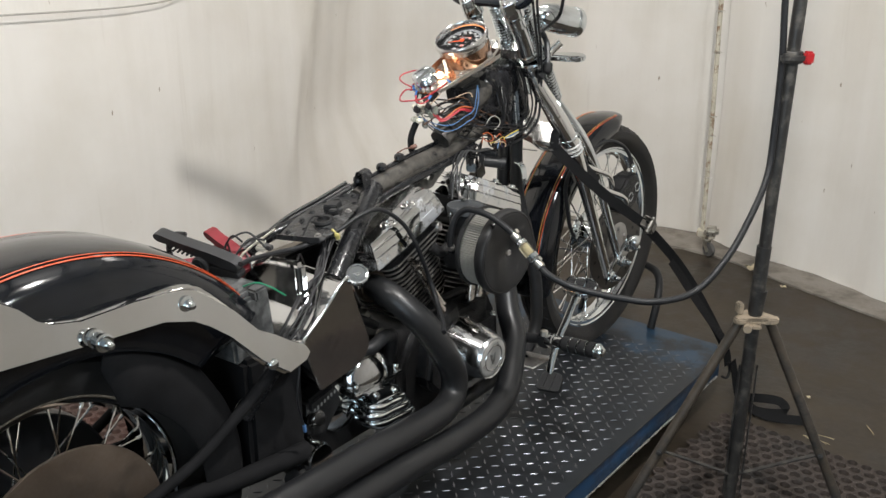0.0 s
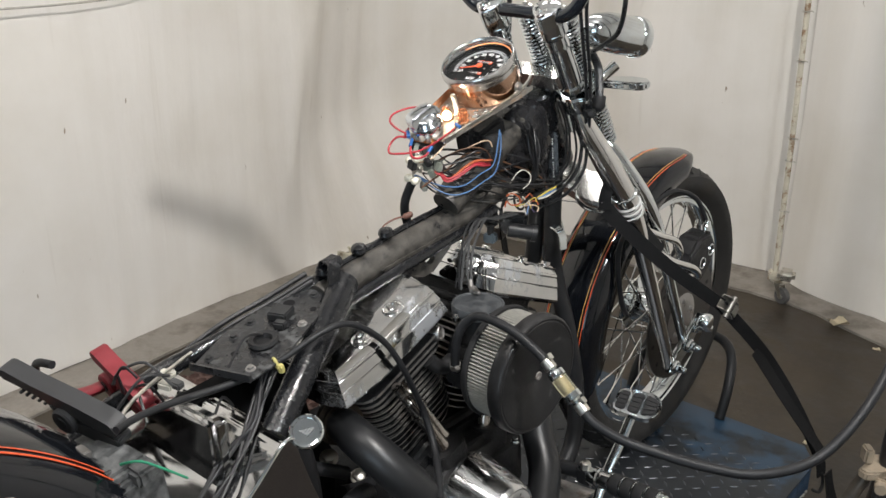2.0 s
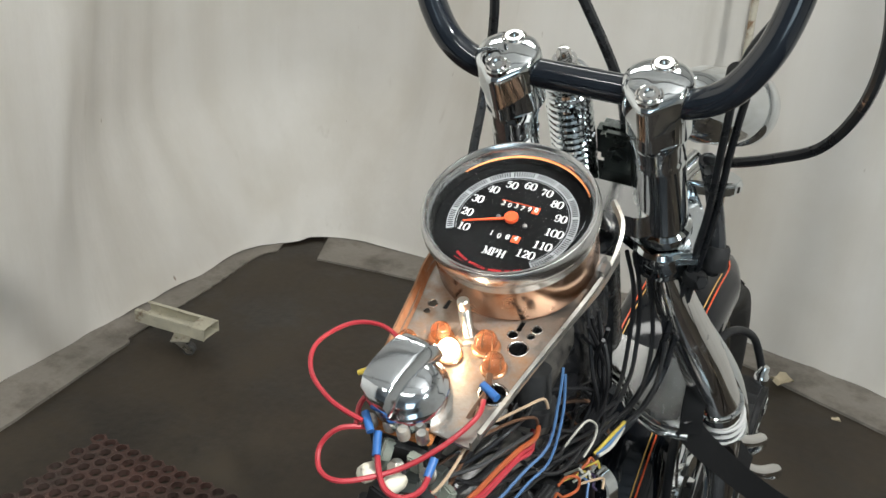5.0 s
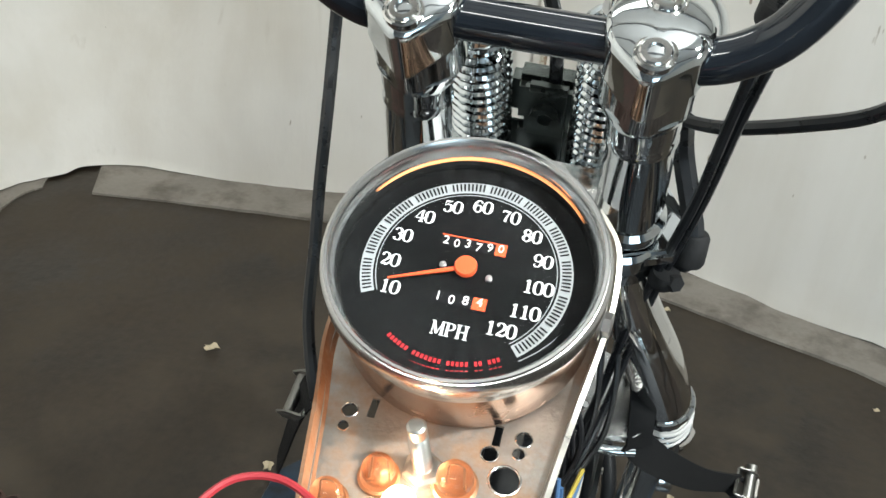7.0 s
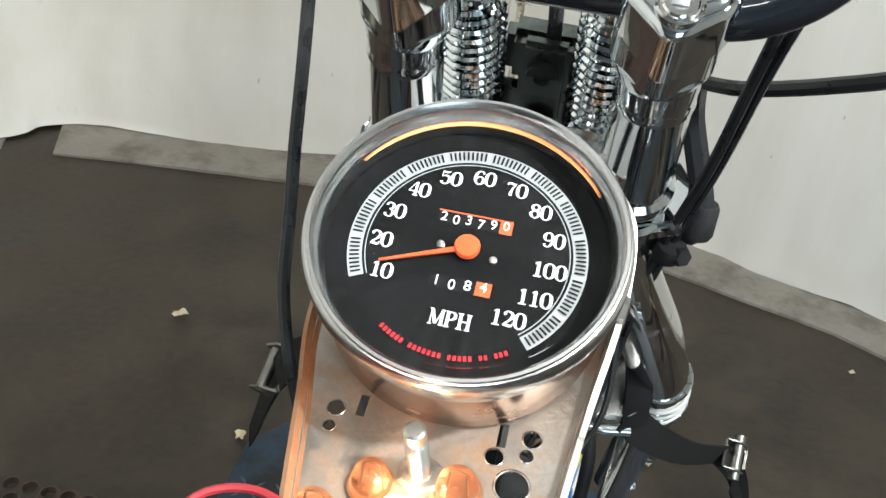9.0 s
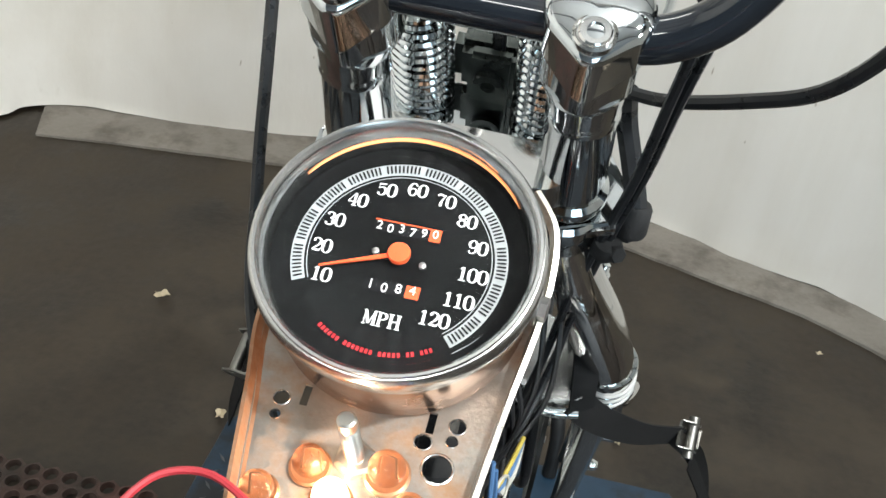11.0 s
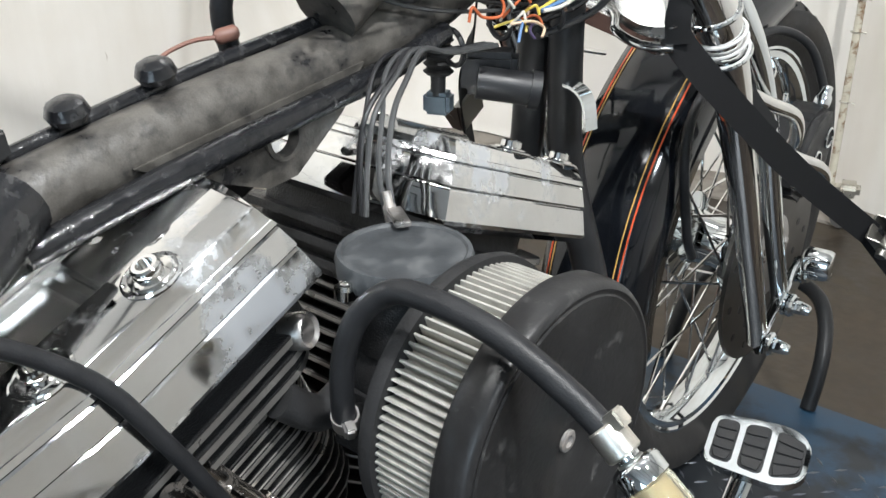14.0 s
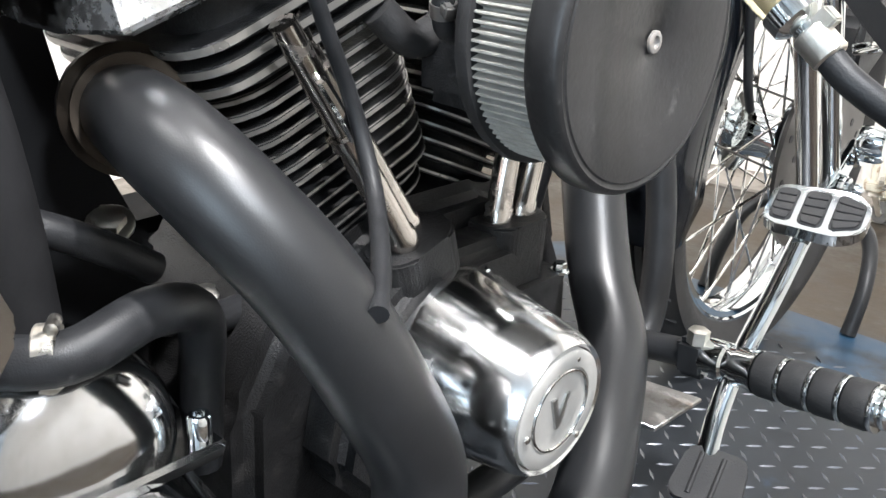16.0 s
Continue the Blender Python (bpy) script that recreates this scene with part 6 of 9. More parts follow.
batt = part("battery", bm, surf("dusty_black_battery_case", (0.035, 0.037, 0.038), 0.5, 0, 0.4, 40, 0.1, bump=0.5, bscale=80, dirt=(0.16, 0.165, 0.165), dirt_at=0.53, dirt_soft=0.12, dirt_scale=26), moto, "dusty black battery")
bm = B()
box(bm, (0.022, 0.018, 0.012), at(0.035, 0.405, 0.770), 0.002)
part("terminal", bm, STEEL, batt)
bm = B()
prism(bm, [(0.50, 0.33), (0.78, 0.33), (0.80, 0.44), (0.77, 0.50), (0.66, 0.53), (0.54, 0.50)], -0.10, 0.085, SIDE_M(0), 0.012, 2)
gearbox = part("gearbox", bm, BLACK_CAST, moto, "black gearbox casing")
bm = B()
lathe(bm, [(0.066, 0), (0.0665, 0.020), (0.0640, 0.034), (0.0580, 0.046), (0.0480, 0.0550), (0.0340, 0.0610), (0.0160, 0.0640), (0, 0.0648)], V(0.066, 0.704, 0.476), (1, 0, 0.12), 64)
for vert in bm.verts:
    vert.co.z = max(vert.co.z, 0.472)
prism(bm, [(0.632, 0.468), (0.775, 0.468), (0.778, 0.479), (0.632, 0.479)], 0.06, 0.140, SIDE_M(0), 0.003, 2)
cover = part("gearbox_top_cover", bm, TANK_CHROME, gearbox, "polished chrome gearbox top cover", 50)
for y in (0.645, 0.766):
    bm = B()
    lathe(bm, [(0.0070, 0), (0.0070, 0.014), (0.0060, 0.016), (0.0038, 0.016), (0.0038, 0.012), (0, 0.012)], (0.128, y, 0.479), (0, 0, 1), 16)
    part("cover_bolt", bm, CHROME, cover)
bm = B()
lathe(bm, [(0.052, 0), (0.056, 0.012), (0.052, 0.028), (0.040, 0.036), (0.0, 0.040)], V(0.060, 0.640, 0.432), (1, 0, 0.05), 40)
part("gearbox_end_cover", bm, CHROME, gearbox, "round chrome gearbox end cover")
bm = B()
lathe(bm, [(0.030, 0), (0.032, 0.05), (0.028, 0.06), (0, 0.062)], V(0.10, 0.515, 0.400), (1, 0, 0.05), 32)
lathe(bm, [(0.020, 0), (0.020, 0.03), (0.014, 0.04), (0, 0.04)], V(0.085, 0.548, 0.455), (1, 0, 0.2), 24)
part("starter_end", bm, CHROME_DIRTY, gearbox)
bm = B()
prism(bm, [(0.53, 0.50), (0.60, 0.515), (0.625, 0.47), (0.575, 0.41), (0.53, 0.42)], 0.07, 0.115, SIDE_M(0), 0.008, 2)
side_case = part("gearbox_side_case", bm, BLACK_CAST, gearbox)
bm = B()
prism(bm, soften([(0.655, 0.476), (0.740, 0.466), (0.760, 0.436), (0.682, 0.440)], 0.010, 3), 0.085, 0.150, SIDE_M(0), 0.007, 3)
release = part("clutch_release_cover", bm, CHROME, gearbox, "ribbed chrome clutch release cover", 45)
for k, (y0, z0, y1, z1) in enumerate(((0.672, 0.434, 0.770, 0.428), (0.664, 0.417, 0.780, 0.408), (0.668, 0.399, 0.790, 0.388))):
    bm = B()
    tube(bm, [(0.095 + 0.006 * k, y0, z0 + 0.004), (0.146 + 0.004 * k, y0 + 0.010, z0), (0.150 + 0.004 * k, (y0 + y1) / 2, (z0 + z1) / 2), (0.146 + 0.004 * k, y1 - 0.010, z1), (0.095 + 0.006 * k, y1, z1 + 0.004)], 0.0105, 14, 6)
    part("cover_rib", bm, CHROME, release, "rounded chrome rib")
for y, z in ((0.682, 0.462), (0.735, 0.452)):
    bm = B()
    lathe(bm, [(0.0070, 0), (0.0070, 0.004), (0.0060, 0.006), (0.0036, 0.006), (0.0036, 0.002), (0, 0.002)], (0.150, y, z), (1, 0, 0.1), 16)
    part("cover_bolt", bm, CHROME_DIRTY, release)
bm = B()
for k in range(7):
    box(bm, (0.001, 0.004, 0.007), at(0.1155, 0.545 + 0.009 * k, 0.478 + 0.003 * k))
part("casting_mark", bm, surf("grey_casting_mark", (0.25, 0.25, 0.24), 0.6), side_case, "cast grey bars")
# hoses round the gearbox
for pts, r in (([(0.085, 0.670, 0.545), (0.115, 0.702, 0.548), (0.112, 0.75, 0.556), (0.095, 0.79, 0.535), (0.08, 0.80, 0.48), (0.075, 0.80, 0.42)], 0.014), ([(0.05, 0.78, 0.52), (0.045, 0.84, 0.50), (0.03, 0.90, 0.50)], 0.011), ([(0.03, 0.70, 0.60), (0.05, 0.745, 0.58), (0.05, 0.79, 0.55)], 0.010)):
    bm = B()
    tube(bm, pts, r, 14, 7)
    part("oil_hose", bm, HOSE, moto, "black rubber oil hose")
bm = B()
lathe(bm, [(0.0155, 0), (0.0165, 0.001), (0.0165, 0.011), (0.0155, 0.012)], V(0.104, 0.692, 0.5475), (0.6, 0.8, 0.05), 24)
lathe(bm, [(0.0035, -0.006), (0.0035, 0.006), (0.002, 0.007)], V(0.110, 0.699, 0.565), (0.8, -0.6, 0), 12)
part("hose_clamp", bm, GALV, moto, "zinc hose clamp")
for q in ((0.020, 0.845, 0.500), (0.045, 0.905, 0.485), (0.03, 0.775, 0.575)):
    part("case_bolt", hexbolt(B(), q, (0.4, -0.3, 0.8), 0.010, 0.010), GALV, crankcase)

# foot controls
bm = B()
tube(bm, [(0.125, 1.20, 0.395), (0.19, 1.205, 0.405), (0.222, 1.202, 0.412)], 0.013, 14, 4)
box(bm, (0.030, 0.030, 0.034), at(0.222, 1.202, 0.412, 0, -8, -8), 0.005)
part("peg_mount", bm, BLACK_SATIN, moto)
PA, PB = V(0.228, 1.203, 0.413), V(0.382, 1.183, 0.436)
pd = (PB - PA).normalized()
bm = B()
lathe(bm, [(0.016, 0), (0.0175, 0.004), (0.0175, 0.022), (0.015, 0.024), (0.015, 0.030), (0.017, 0.033), (0.017, 0.046), (0.0185, 0.0490), (0.0185, 0.0515), (0.013, 0.0520), (0.013, 0.150), (0.0145, 0.152), (0.0145, 0.158), (0.010, 0.164), (0, 0.165)], PA, pd, 28)
peg = part("foot_peg", bm, CHROME, moto, "chrome foot peg with rubber rings")
for k in range(4):
    bm = B()
    lathe(bm, [(0.0135, 0), (0.0182, 0.0006), (0.0190, 0.0025), (0.0190, 0.0165), (0.0182, 0.0195), (0.0135, 0.020)], PA + pd * (0.0525 + 0.0245 * k), pd, 28)
    part("rubber_ring", bm, RUBBER, peg)
    bm = B()
    lathe(bm, [(0.0130, 0), (0.0184, 0.0003), (0.0188, 0.0020), (0.0184, 0.0038), (0.0130, 0.0042)], PA + pd * (0.0726 + 0.0245 * k), pd, 28)
    part("chrome_ring", bm, CHROME, peg, "chrome spacer ring")
bm = B()
lathe(bm, [(0.0095, 0), (0.0095, 0.012), (0.006, 0.014)], V(0.222, 1.196, 0.426), (0, 0, 1), 6)
part("peg_bolt", bm, GALV, peg)
bm = B()
tube(bm, [(0.268, 1.272, 0.536), (0.264, 1.235, 0.478), (0.258, 1.20, 0.420), (0.258, 1.178, 0.380), (0.262, 1.160, 0.345)], 0.0095, 12, 6, flat=0.55)
pedal = part("brake_pedal", bm, CHROME, moto, "chrome heel and toe brake pedal")
PM = frame_of(V(0.272, 1.268, 0.544), (1, 0.15, 0.03), (-0.12, -0.50, 0.86))


bm = B()
prism(bm, soften([(-0.039, -0.023), (0.022, -0.0275), (0.041, -0.016), (0.041, 0.017), (0.022, 0.0275), (-0.039, 0.023)], 0.011), -0.011, 0.0012, PM, 0.0028, 3)
pad = part("toe_pad_frame", bm, CHROME, pedal, "rounded chrome toe pad", 45)
for x0, x1, w0, w1 in ((-0.0345, -0.0165, 0.0185, 0.0195), (-0.0115, 0.0085, 0.0200, 0.0215), (0.0135, 0.0370, 0.0215, 0.0145)):
    bm = B()
    prism(bm, soften([(x0, -w0), (x1, -w1), (x1, w1), (x0, w0)], 0.0055), 0.0, 0.0018, PM, 0.0003, 1)
    insert = part("pad_insert", bm, BLACK_SATIN, pad)
    for k in range(4):
        t0, t1 = -0.96 + 0.48 * k + 0.03, -0.96 + 0.48 * (k + 1) - 0.03
        e0, e1 = (0.0025 if k == 0 else 0), (0.0025 if k == 3 else 0)
        bm = B()
        prism(bm, soften([(x0 + 0.0012 + e0, w0 * t0), (x1 - 0.0012 - e0, w1 * t0), (x1 - 0.0012 - e1, w1 * t1), (x0 + 0.0012 + e1, w0 * t1)], 0.0014, 2), 0.0014, 0.0036, PM, 0.0006, 1)
        part("pad_rubber", bm, RUBBER, insert)
HM = frame_of(V(0.272, 1.150, 0.336), (1, 0.2, 0.0), (-0.1, -0.65, 0.7))
bm = B()
prism(bm, soften([(-0.030, -0.024), (0.030, -0.022), (0.027, 0.024), (-0.022, 0.024)], 0.010), -0.007, 0.006, HM, 0.003, 2)
heel = part("heel_pad", bm, RUBBER, pedal, "black rubber heel pad", 45)
for x in (-0.012, 0.006):
    bm = B()
    tube(bm, [HM @ V(x, -0.018, 0.0062), HM @ V(x + 0.002, 0.018, 0.0062)], 0.0022, 8, 3)
    part("pad_rib", bm, RUBBER, heel)
bm = B()
prism(bm, [(0.10, 1.24), (0.21, 1.26), (0.205, 1.18), (0.11, 1.17)], 0.335, 0.34, None, 0.001, 1)
part("foot_bracket", bm, STEEL, moto)

# ---- front end ----
TIEWRAP = surf("pale_plastic_tie", (0.50, 0.50, 0.49), 0.4, 0, 0.1, 60)
OX = 0.012
for s in (-1, 1):
    bm = B()
    tube(bm, [(OX * 0.3 + s * 0.068, 1.345, 1.015), (OX * 0.4 + s * 0.080, 1.362, 0.975), (OX * 0.7 + s * 0.100, 1.395, 0.915), (OX + s * 0.117, 1.430, 0.850), (OX + s * 0.124, 1.475, 0.775), (OX + s * 0.129, 1.56, 0.605), (OX + s * 0.132, 1.638, 0.450), (OX + s * 0.132, 1.652, 0.420)], [0.0150, 0.0195, 0.0228, 0.0225, 0.0185, 0.0145, 0.0128, 0.0125], 20, 6)
    leg = part("fork_rear_leg", turned(bm), CHROME_DIRTY, moto, "chrome springer fork rear leg")
    for q, ax in (((OX + s * 0.116, 1.427, 0.856), (s * 0.12, 0.45, -0.85)), ((OX + s * 0.122, 1.449, 0.818), (s * 0.06, 0.5, -0.86))):
        bm = B()
        ring(bm, q, ax, 0.0225, 0.0028, 28, 8)
        part("fork_band", turned(bm), CHROME, leg)
    for k in range(3 if s > 0 else 0):
        bm = B()
        ring(bm, (OX + 0.1195 + 0.0008 * k, 1.438 + 0.0035 * k, 0.838 - 0.0075 * k), (0.10 - 0.08 * k, 0.48, -0.82 + 0.12 * k), 0.0232, 0.0016, 28, 6)
        part("tie_wrap", turned(bm), TIEWRAP, leg, "pale plastic tie wrap")
    bm = B()
    tube(bm, [(OX + s * 0.040, 1.46, 0.945), (OX + s * 0.075, 1.475, 0.905), (OX + s * 0.112, 1.505, 0.84), (OX + s * 0.128, 1.55, 0.755), (OX + s * 0.131, 1.63, 0.60), (OX + s * 0.132, 1.70, 0.475), (OX + s * 0.132, 1.712, 0.450)], [0.010, 0.012, 0.013, 0.0125, 0.0115, 0.011, 0.011], 16, 6)
    part("fork_front_leg", turned(bm), CHROME, moto, "chrome springer fork front leg")
    # rocker at the bottom of the legs
    bm = B()
    prism(bm, [(1.638, 0.408), (1.662, 0.404), (1.715, 0.440), (1.752, 0.478), (1.756, 0.500), (1.738, 0.508), (1.700, 0.474), (1.645, 0.438)], OX + s * 0.139 - 0.006, OX + s * 0.139 + 0.006, Matrix(((0, 0, 1, 0), (1, 0, 0, 0), (0, 1, 0, 0), (0, 0, 0, 1))), 0.003)
    rocker = part("fork_rocker", turned(bm), CHROME, moto, "chrome fork rocker")
    for y, z, r in ((1.652, 0.422, 0.0085), (1.709, 0.452, 0.0085), (1.740, 0.492, 0.011)):
        bm = B()
        lathe(bm, [(r * 1.7, 0), (r * 1.8, 0.004), (r * 1.3, 0.008)], (OX + s * 0.146, y, z), (s, 0, 0), 20)
        acorn(bm, (OX + s * 0.153, y, z), (s, 0, 0), r, r * 2.6)
        part("rocker_nut", turned(bm), CHROME, rocker)
    bm = B()
    lathe(bm, [(0.013, 0), (0.0175, 0.003), (0.0185, 0.008), (0.0185, 0.030), (0.0165, 0.034), (0.012, 0.035), (0, 0.035)], (OX + s * 0.150, 1.716, 0.515), (s, 0.1, 0), 28)
    part("axle_cap", turned(bm), CHROME, rocker, "round chrome axle cap")
    # springs
    bm = B()
    spring(bm, (s * 0.040, 1.334, 1.172), (s * 0.040, 1.392, 1.075), 0.0178, 0.0031, 15)
    part("upper_spring", turned(bm), CHROME, moto, "chrome upper fork spring")
    bm = B()
    tube(bm, [(s * 0.040, 1.331, 1.178), (s * 0.041, 1.47, 0.94)], 0.009, 14, 1)
    acorn(bm, (s * 0.040, 1.330, 1.180), (0, -0.5, 0.86), 0.007, 0.014)
    part("spring_rod", turned(bm), CHROME_DIRTY, moto)
    bm = B()
    spring(bm, (OX * 0.6 + s * 0.040, 1.405, 1.052), (OX * 0.8 + s * 0.046, 1.468, 0.940), 0.0175, 0.0033, 16)
    part("lower_spring", turned(bm), CHROME, moto, "chrome lower fork spring")
    # riser
    bm = B()
    RT, RB = V(s * 0.058 + 0.004, 1.252, 1.187), V(s * 0.066 + 0.002, 1.330, 1.056)
    ax = (RT - RB)
    L = ax.length
    lathe(bm, [(0.0215, 0), (0.0225, 0.003), (0.0225, 0.010), (0.0192, 0.013), (0.0192, 0.014), (0.0198, 0.018), (0.0190, L * 0.56), (0.0198, L * 0.57), (0.0190, L * 0.60), (0.0190, L * 0.62), (0.0196, L * 0.66), (0.0196, L * 0.80)], RB, ax, 36)
    riser = part("handlebar_riser", turned(bm), CHROME, moto, "tall chrome handlebar riser")
    bm = B()
    Mx = frame_of(RT + ax.normalized() * -0.012, (1, 0, 0), ax)
    heart = soften([(0.0, -0.031), (0.0245, -0.010), (0.0265, 0.010), (0.0135, 0.025), (-0.0135, 0.025), (-0.0265, 0.010), (-0.0245, -0.010)], 0.0085, 5)
    scaled = lambda k: [(x * k, y * k) for x, y in heart]  # noqa: E731
    prism(bm, scaled(0.93), -0.024, 0.000, Mx, 0.003, 3)
    dip = lambda y: max(0.0, -y / 0.031) ** 1.3  # noqa: E731
    loops = []
    for k, z, fall in ((0.94, 0.002, 0.014), (1.0, 0.0026, 0.014), (1.0, 0.0038, 0.014), (0.985, 0.0046, 0.014), (0.985, 0.0205, 0.006), (0.970, 0.0226, 0.006), (0.935, 0.0240, 0.006), (0.86, 0.0251, 0.006), (0.74, 0.0261, 0.006), (0.58, 0.0269, 0.006), (0.38, 0.0275, 0.006), (0.18, 0.0278, 0.006)):
        loops.append([bm.verts.new(Mx @ V(x, y, z - fall * dip(y))) for x, y in scaled(k)])
    for a, b in zip(loops, loops[1:]):
        for i in range(len(a)):
            bm.faces.new((a[i], a[(i + 1) % len(a)], b[(i + 1) % len(b)], b[i]))
    bm.faces.new(loops[-1])
    lathe(bm, [(0.0192, -0.034), (0.0208, -0.030), (0.0230, -0.022)], Mx @ V(0, 0, 0), Mx.to_3x3() @ V(0, 0, 1), 36)
    top = part("riser_cap", turned(bm), CHROME, riser, "polished heart-shaped chrome riser cap", 50)
    for y, z in ((-0.0150, 0.0236), (0.0150, 0.0252)):
        bm = B()
        lathe(bm, [(0.0100, -0.002), (0.0100, 0.0016), (0.0090, 0.0022), (0.0081, 0.0010), (0.0076, 0.0010), (0.0076, 0.0026), (0.0068, 0.0034), (0.0042, 0.0034), (0.0042, -0.001), (0, -0.001)], Mx @ V(0, y, z), Mx.to_3x3() @ V(0, -0.10 if y < 0 else 0.1, 1), 24)
        part("cap_bolt", turned(bm), CHROME_DIRTY, top, "hex socket bolt")

# triple clamps
bm = B()
TM = frame_of(V(OX * 0.3, 1.362, 1.058), (1, 0, 0), RAKE)
prism(bm, [(-0.100, -0.038), (-0.060, -0.055), (-0.030, -0.030), (0.030, -0.030), (0.060, -0.055), (0.100, -0.038), (0.100, -0.010), (0.064, 0.045), (-0.064, 0.045), (-0.100, -0.010)], -0.011, 0.004, TM, 0.004, 3)
upper = part("upper_triple_clamp", turned(bm), CHROME, moto, "chrome upper fork clamp")
bm = B()
prism(bm, soften([(-0.062, -0.020), (-0.050, -0.029), (0.050, -0.029), (0.062, -0.020), (0.062, 0.003), (-0.062, 0.003)], 0.004), -0.013, 0.011, frame_of(V(0.004, 1.320, 1.080), (1, 0, 0), RAKE), 0.004, 3)
part("riser_bridge", turned(bm), CHROME_DIRTY, upper, "chrome bridge block between the risers")
bm = B()
box(bm, (0.052, 0.022, 0.040), TM @ at(0, 0.050, 0.024), 0.006)
box(bm, (0.030, 0.010, 0.050), TM @ at(0, 0.036, 0.022), 0.003)
lathe(bm, [(0.010, 0), (0.010, 0.005), (0.005, 0.005), (0.005, 0.002), (0, 0.002)], TM @ V(0, 0.030, 0.026), TM.to_3x3() @ V(0, -1, 0), 18)
part("spring_bridge", turned(bm), surf("dark_grey_green_casting", (0.045, 0.052, 0.048), 0.30, 0.7, 0.25, 40, 0.1, bump=0.3, bscale=60), upper, "cast spring bridge with socket bolt")
bm = B()
lathe(bm, [(0.018, 0), (0.020, 0.004), (0.020, 0.012), (0.015, 0.016), (0.006, 0.017), (0, 0.017)], TM @ V(0.0, -0.020, 0.004), TM.to_3x3() @ V(0, 0, 1), 28)
part("stem_nut", turned(bm), CHROME, upper)
for s in (-1, 1):
    bm = B()
    lathe(bm, [(0.023, -0.030), (0.026, -0.026), (0.026, 0.0), (0.023, 0.003)], V(s * 0.066, 1.338, 1.045), RAKE, 30)
    lathe(bm, [(0.015, -0.075), (0.016, -0.070), (0.016, -0.030)], V(s * 0.068, 1.338, 1.045), RAKE, 26)
    hexbolt(bm, V(s * 0.090, 1.345, 1.028), (s, 0.3, 0), 0.008, 0.012)
    part("clamp_collar", turned(bm), CHROME, upper)
LM = frame_of(V(0.006, 1.428, 0.866), (0.955, -0.26, -0.14), RAKE)
bm = B()
prism(bm, soften([(-0.118, -0.020), (-0.090, -0.030), (-0.055, -0.026), (-0.035, -0.008), (0.035, -0.008), (0.055, -0.026), (0.090, -0.030), (0.118, -0.018), (0.118, 0.012), (0.092, 0.034), (0.05, 0.036), (0.03, 0.028), (-0.03, 0.028), (-0.05, 0.036), (-0.092, 0.034), (-0.118, 0.012)], 0.012), -0.006, 0.006, LM, 0.0045, 3)
lower = part("lower_triple_clamp", bm, CHROME_HAZY, moto, "broad chrome lower fork clamp")
bm = B()
tube(bm, [LM @ V(-0.118, -0.022, -0.012), LM @ V(-0.090, -0.034, -0.012), LM @ V(-0.055, -0.030, -0.012), LM @ V(-0.030, -0.012, -0.012), LM @ V(0.030, -0.012, -0.012), LM @ V(0.055, -0.030, -0.012), LM @ V(0.090, -0.034, -0.012), LM @ V(0.118, -0.022, -0.012)], 0.0045, 12, 6)
part("lower_clamp_lip", bm, CHROME, lower)
bm = B()
prism(bm, soften([(-0.100, -0.020), (-0.03, -0.018), (0.03, -0.018), (0.100, -0.020), (0.100, 0.016), (0.03, 0.034), (-0.03, 0.034), (-0.100, 0.016)], 0.012), -0.034, -0.012, LM, 0.004, 2)
part("clamp_casting", bm, CHROME_DIRTY, lower)

# handlebar
BAR = surf("gloss_black_bar", (0.010, 0.013, 0.018), 0.12, 0, 0.2, 30, 0.05, coat=0.7)
bm = B()
half = [(0.0, 1.254, 1.185), (0.05, 1.254, 1.185), (0.082, 1.253, 1.184), (0.108, 1.252, 1.197), (0.126, 1.251, 1.222), (0.136, 1.252, 1.250), (0.142, 1.254, 1.290), (0.150, 1.256, 1.360), (0.168, 1.25, 1.415), (0.215, 1.225, 1.440), (0.30, 1.16, 1.435), (0.37, 1.10, 1.425)]
tube(bm, [(0.003 - x, y, z) for x, y, z in reversed(half[1:])] + [(x + 0.003, y, z) for x, y, z in half], 0.0112, 20, 6)
bar = part("handlebar", turned(bm), BAR, moto, "gloss black ape-hanger handlebar")
for s in (-1, 1):
    bm = B()
    tube(bm, [(s * 0.27, 1.183, 1.4375), (s * 0.30, 1.16, 1.435), (s * 0.375, 1.096, 1.424)], 0.0175, 16, 4)
    part("grip", turned(bm), RUBBER, bar)
    bm = B()
    lathe(bm, [(0.020, -0.022), (0.023, -0.018), (0.023, 0.018), (0.020, 0.022)], (s * 0.255, 1.195, 1.439), (s, -0.75, 0), 24)
    box(bm, (0.05, 0.045, 0.038), at(s * 0.248, 1.225, 1.440, 0, 0, s * -35), 0.008)
    part("control_housing", turned(bm), CHROME, bar, "chrome handlebar control housing")
    bm = B()
    tube(bm, [(s * 0.262, 1.232, 1.438), (s * 0.300, 1.225, 1.430), (s * 0.345, 1.185, 1.420), (s * 0.395, 1.135, 1.412)], [0.011, 0.010, 0.009, 0.010], 12, 5, flat=0.6)
    part("hand_lever", turned(bm), CHROME, bar, "chrome hand lever")

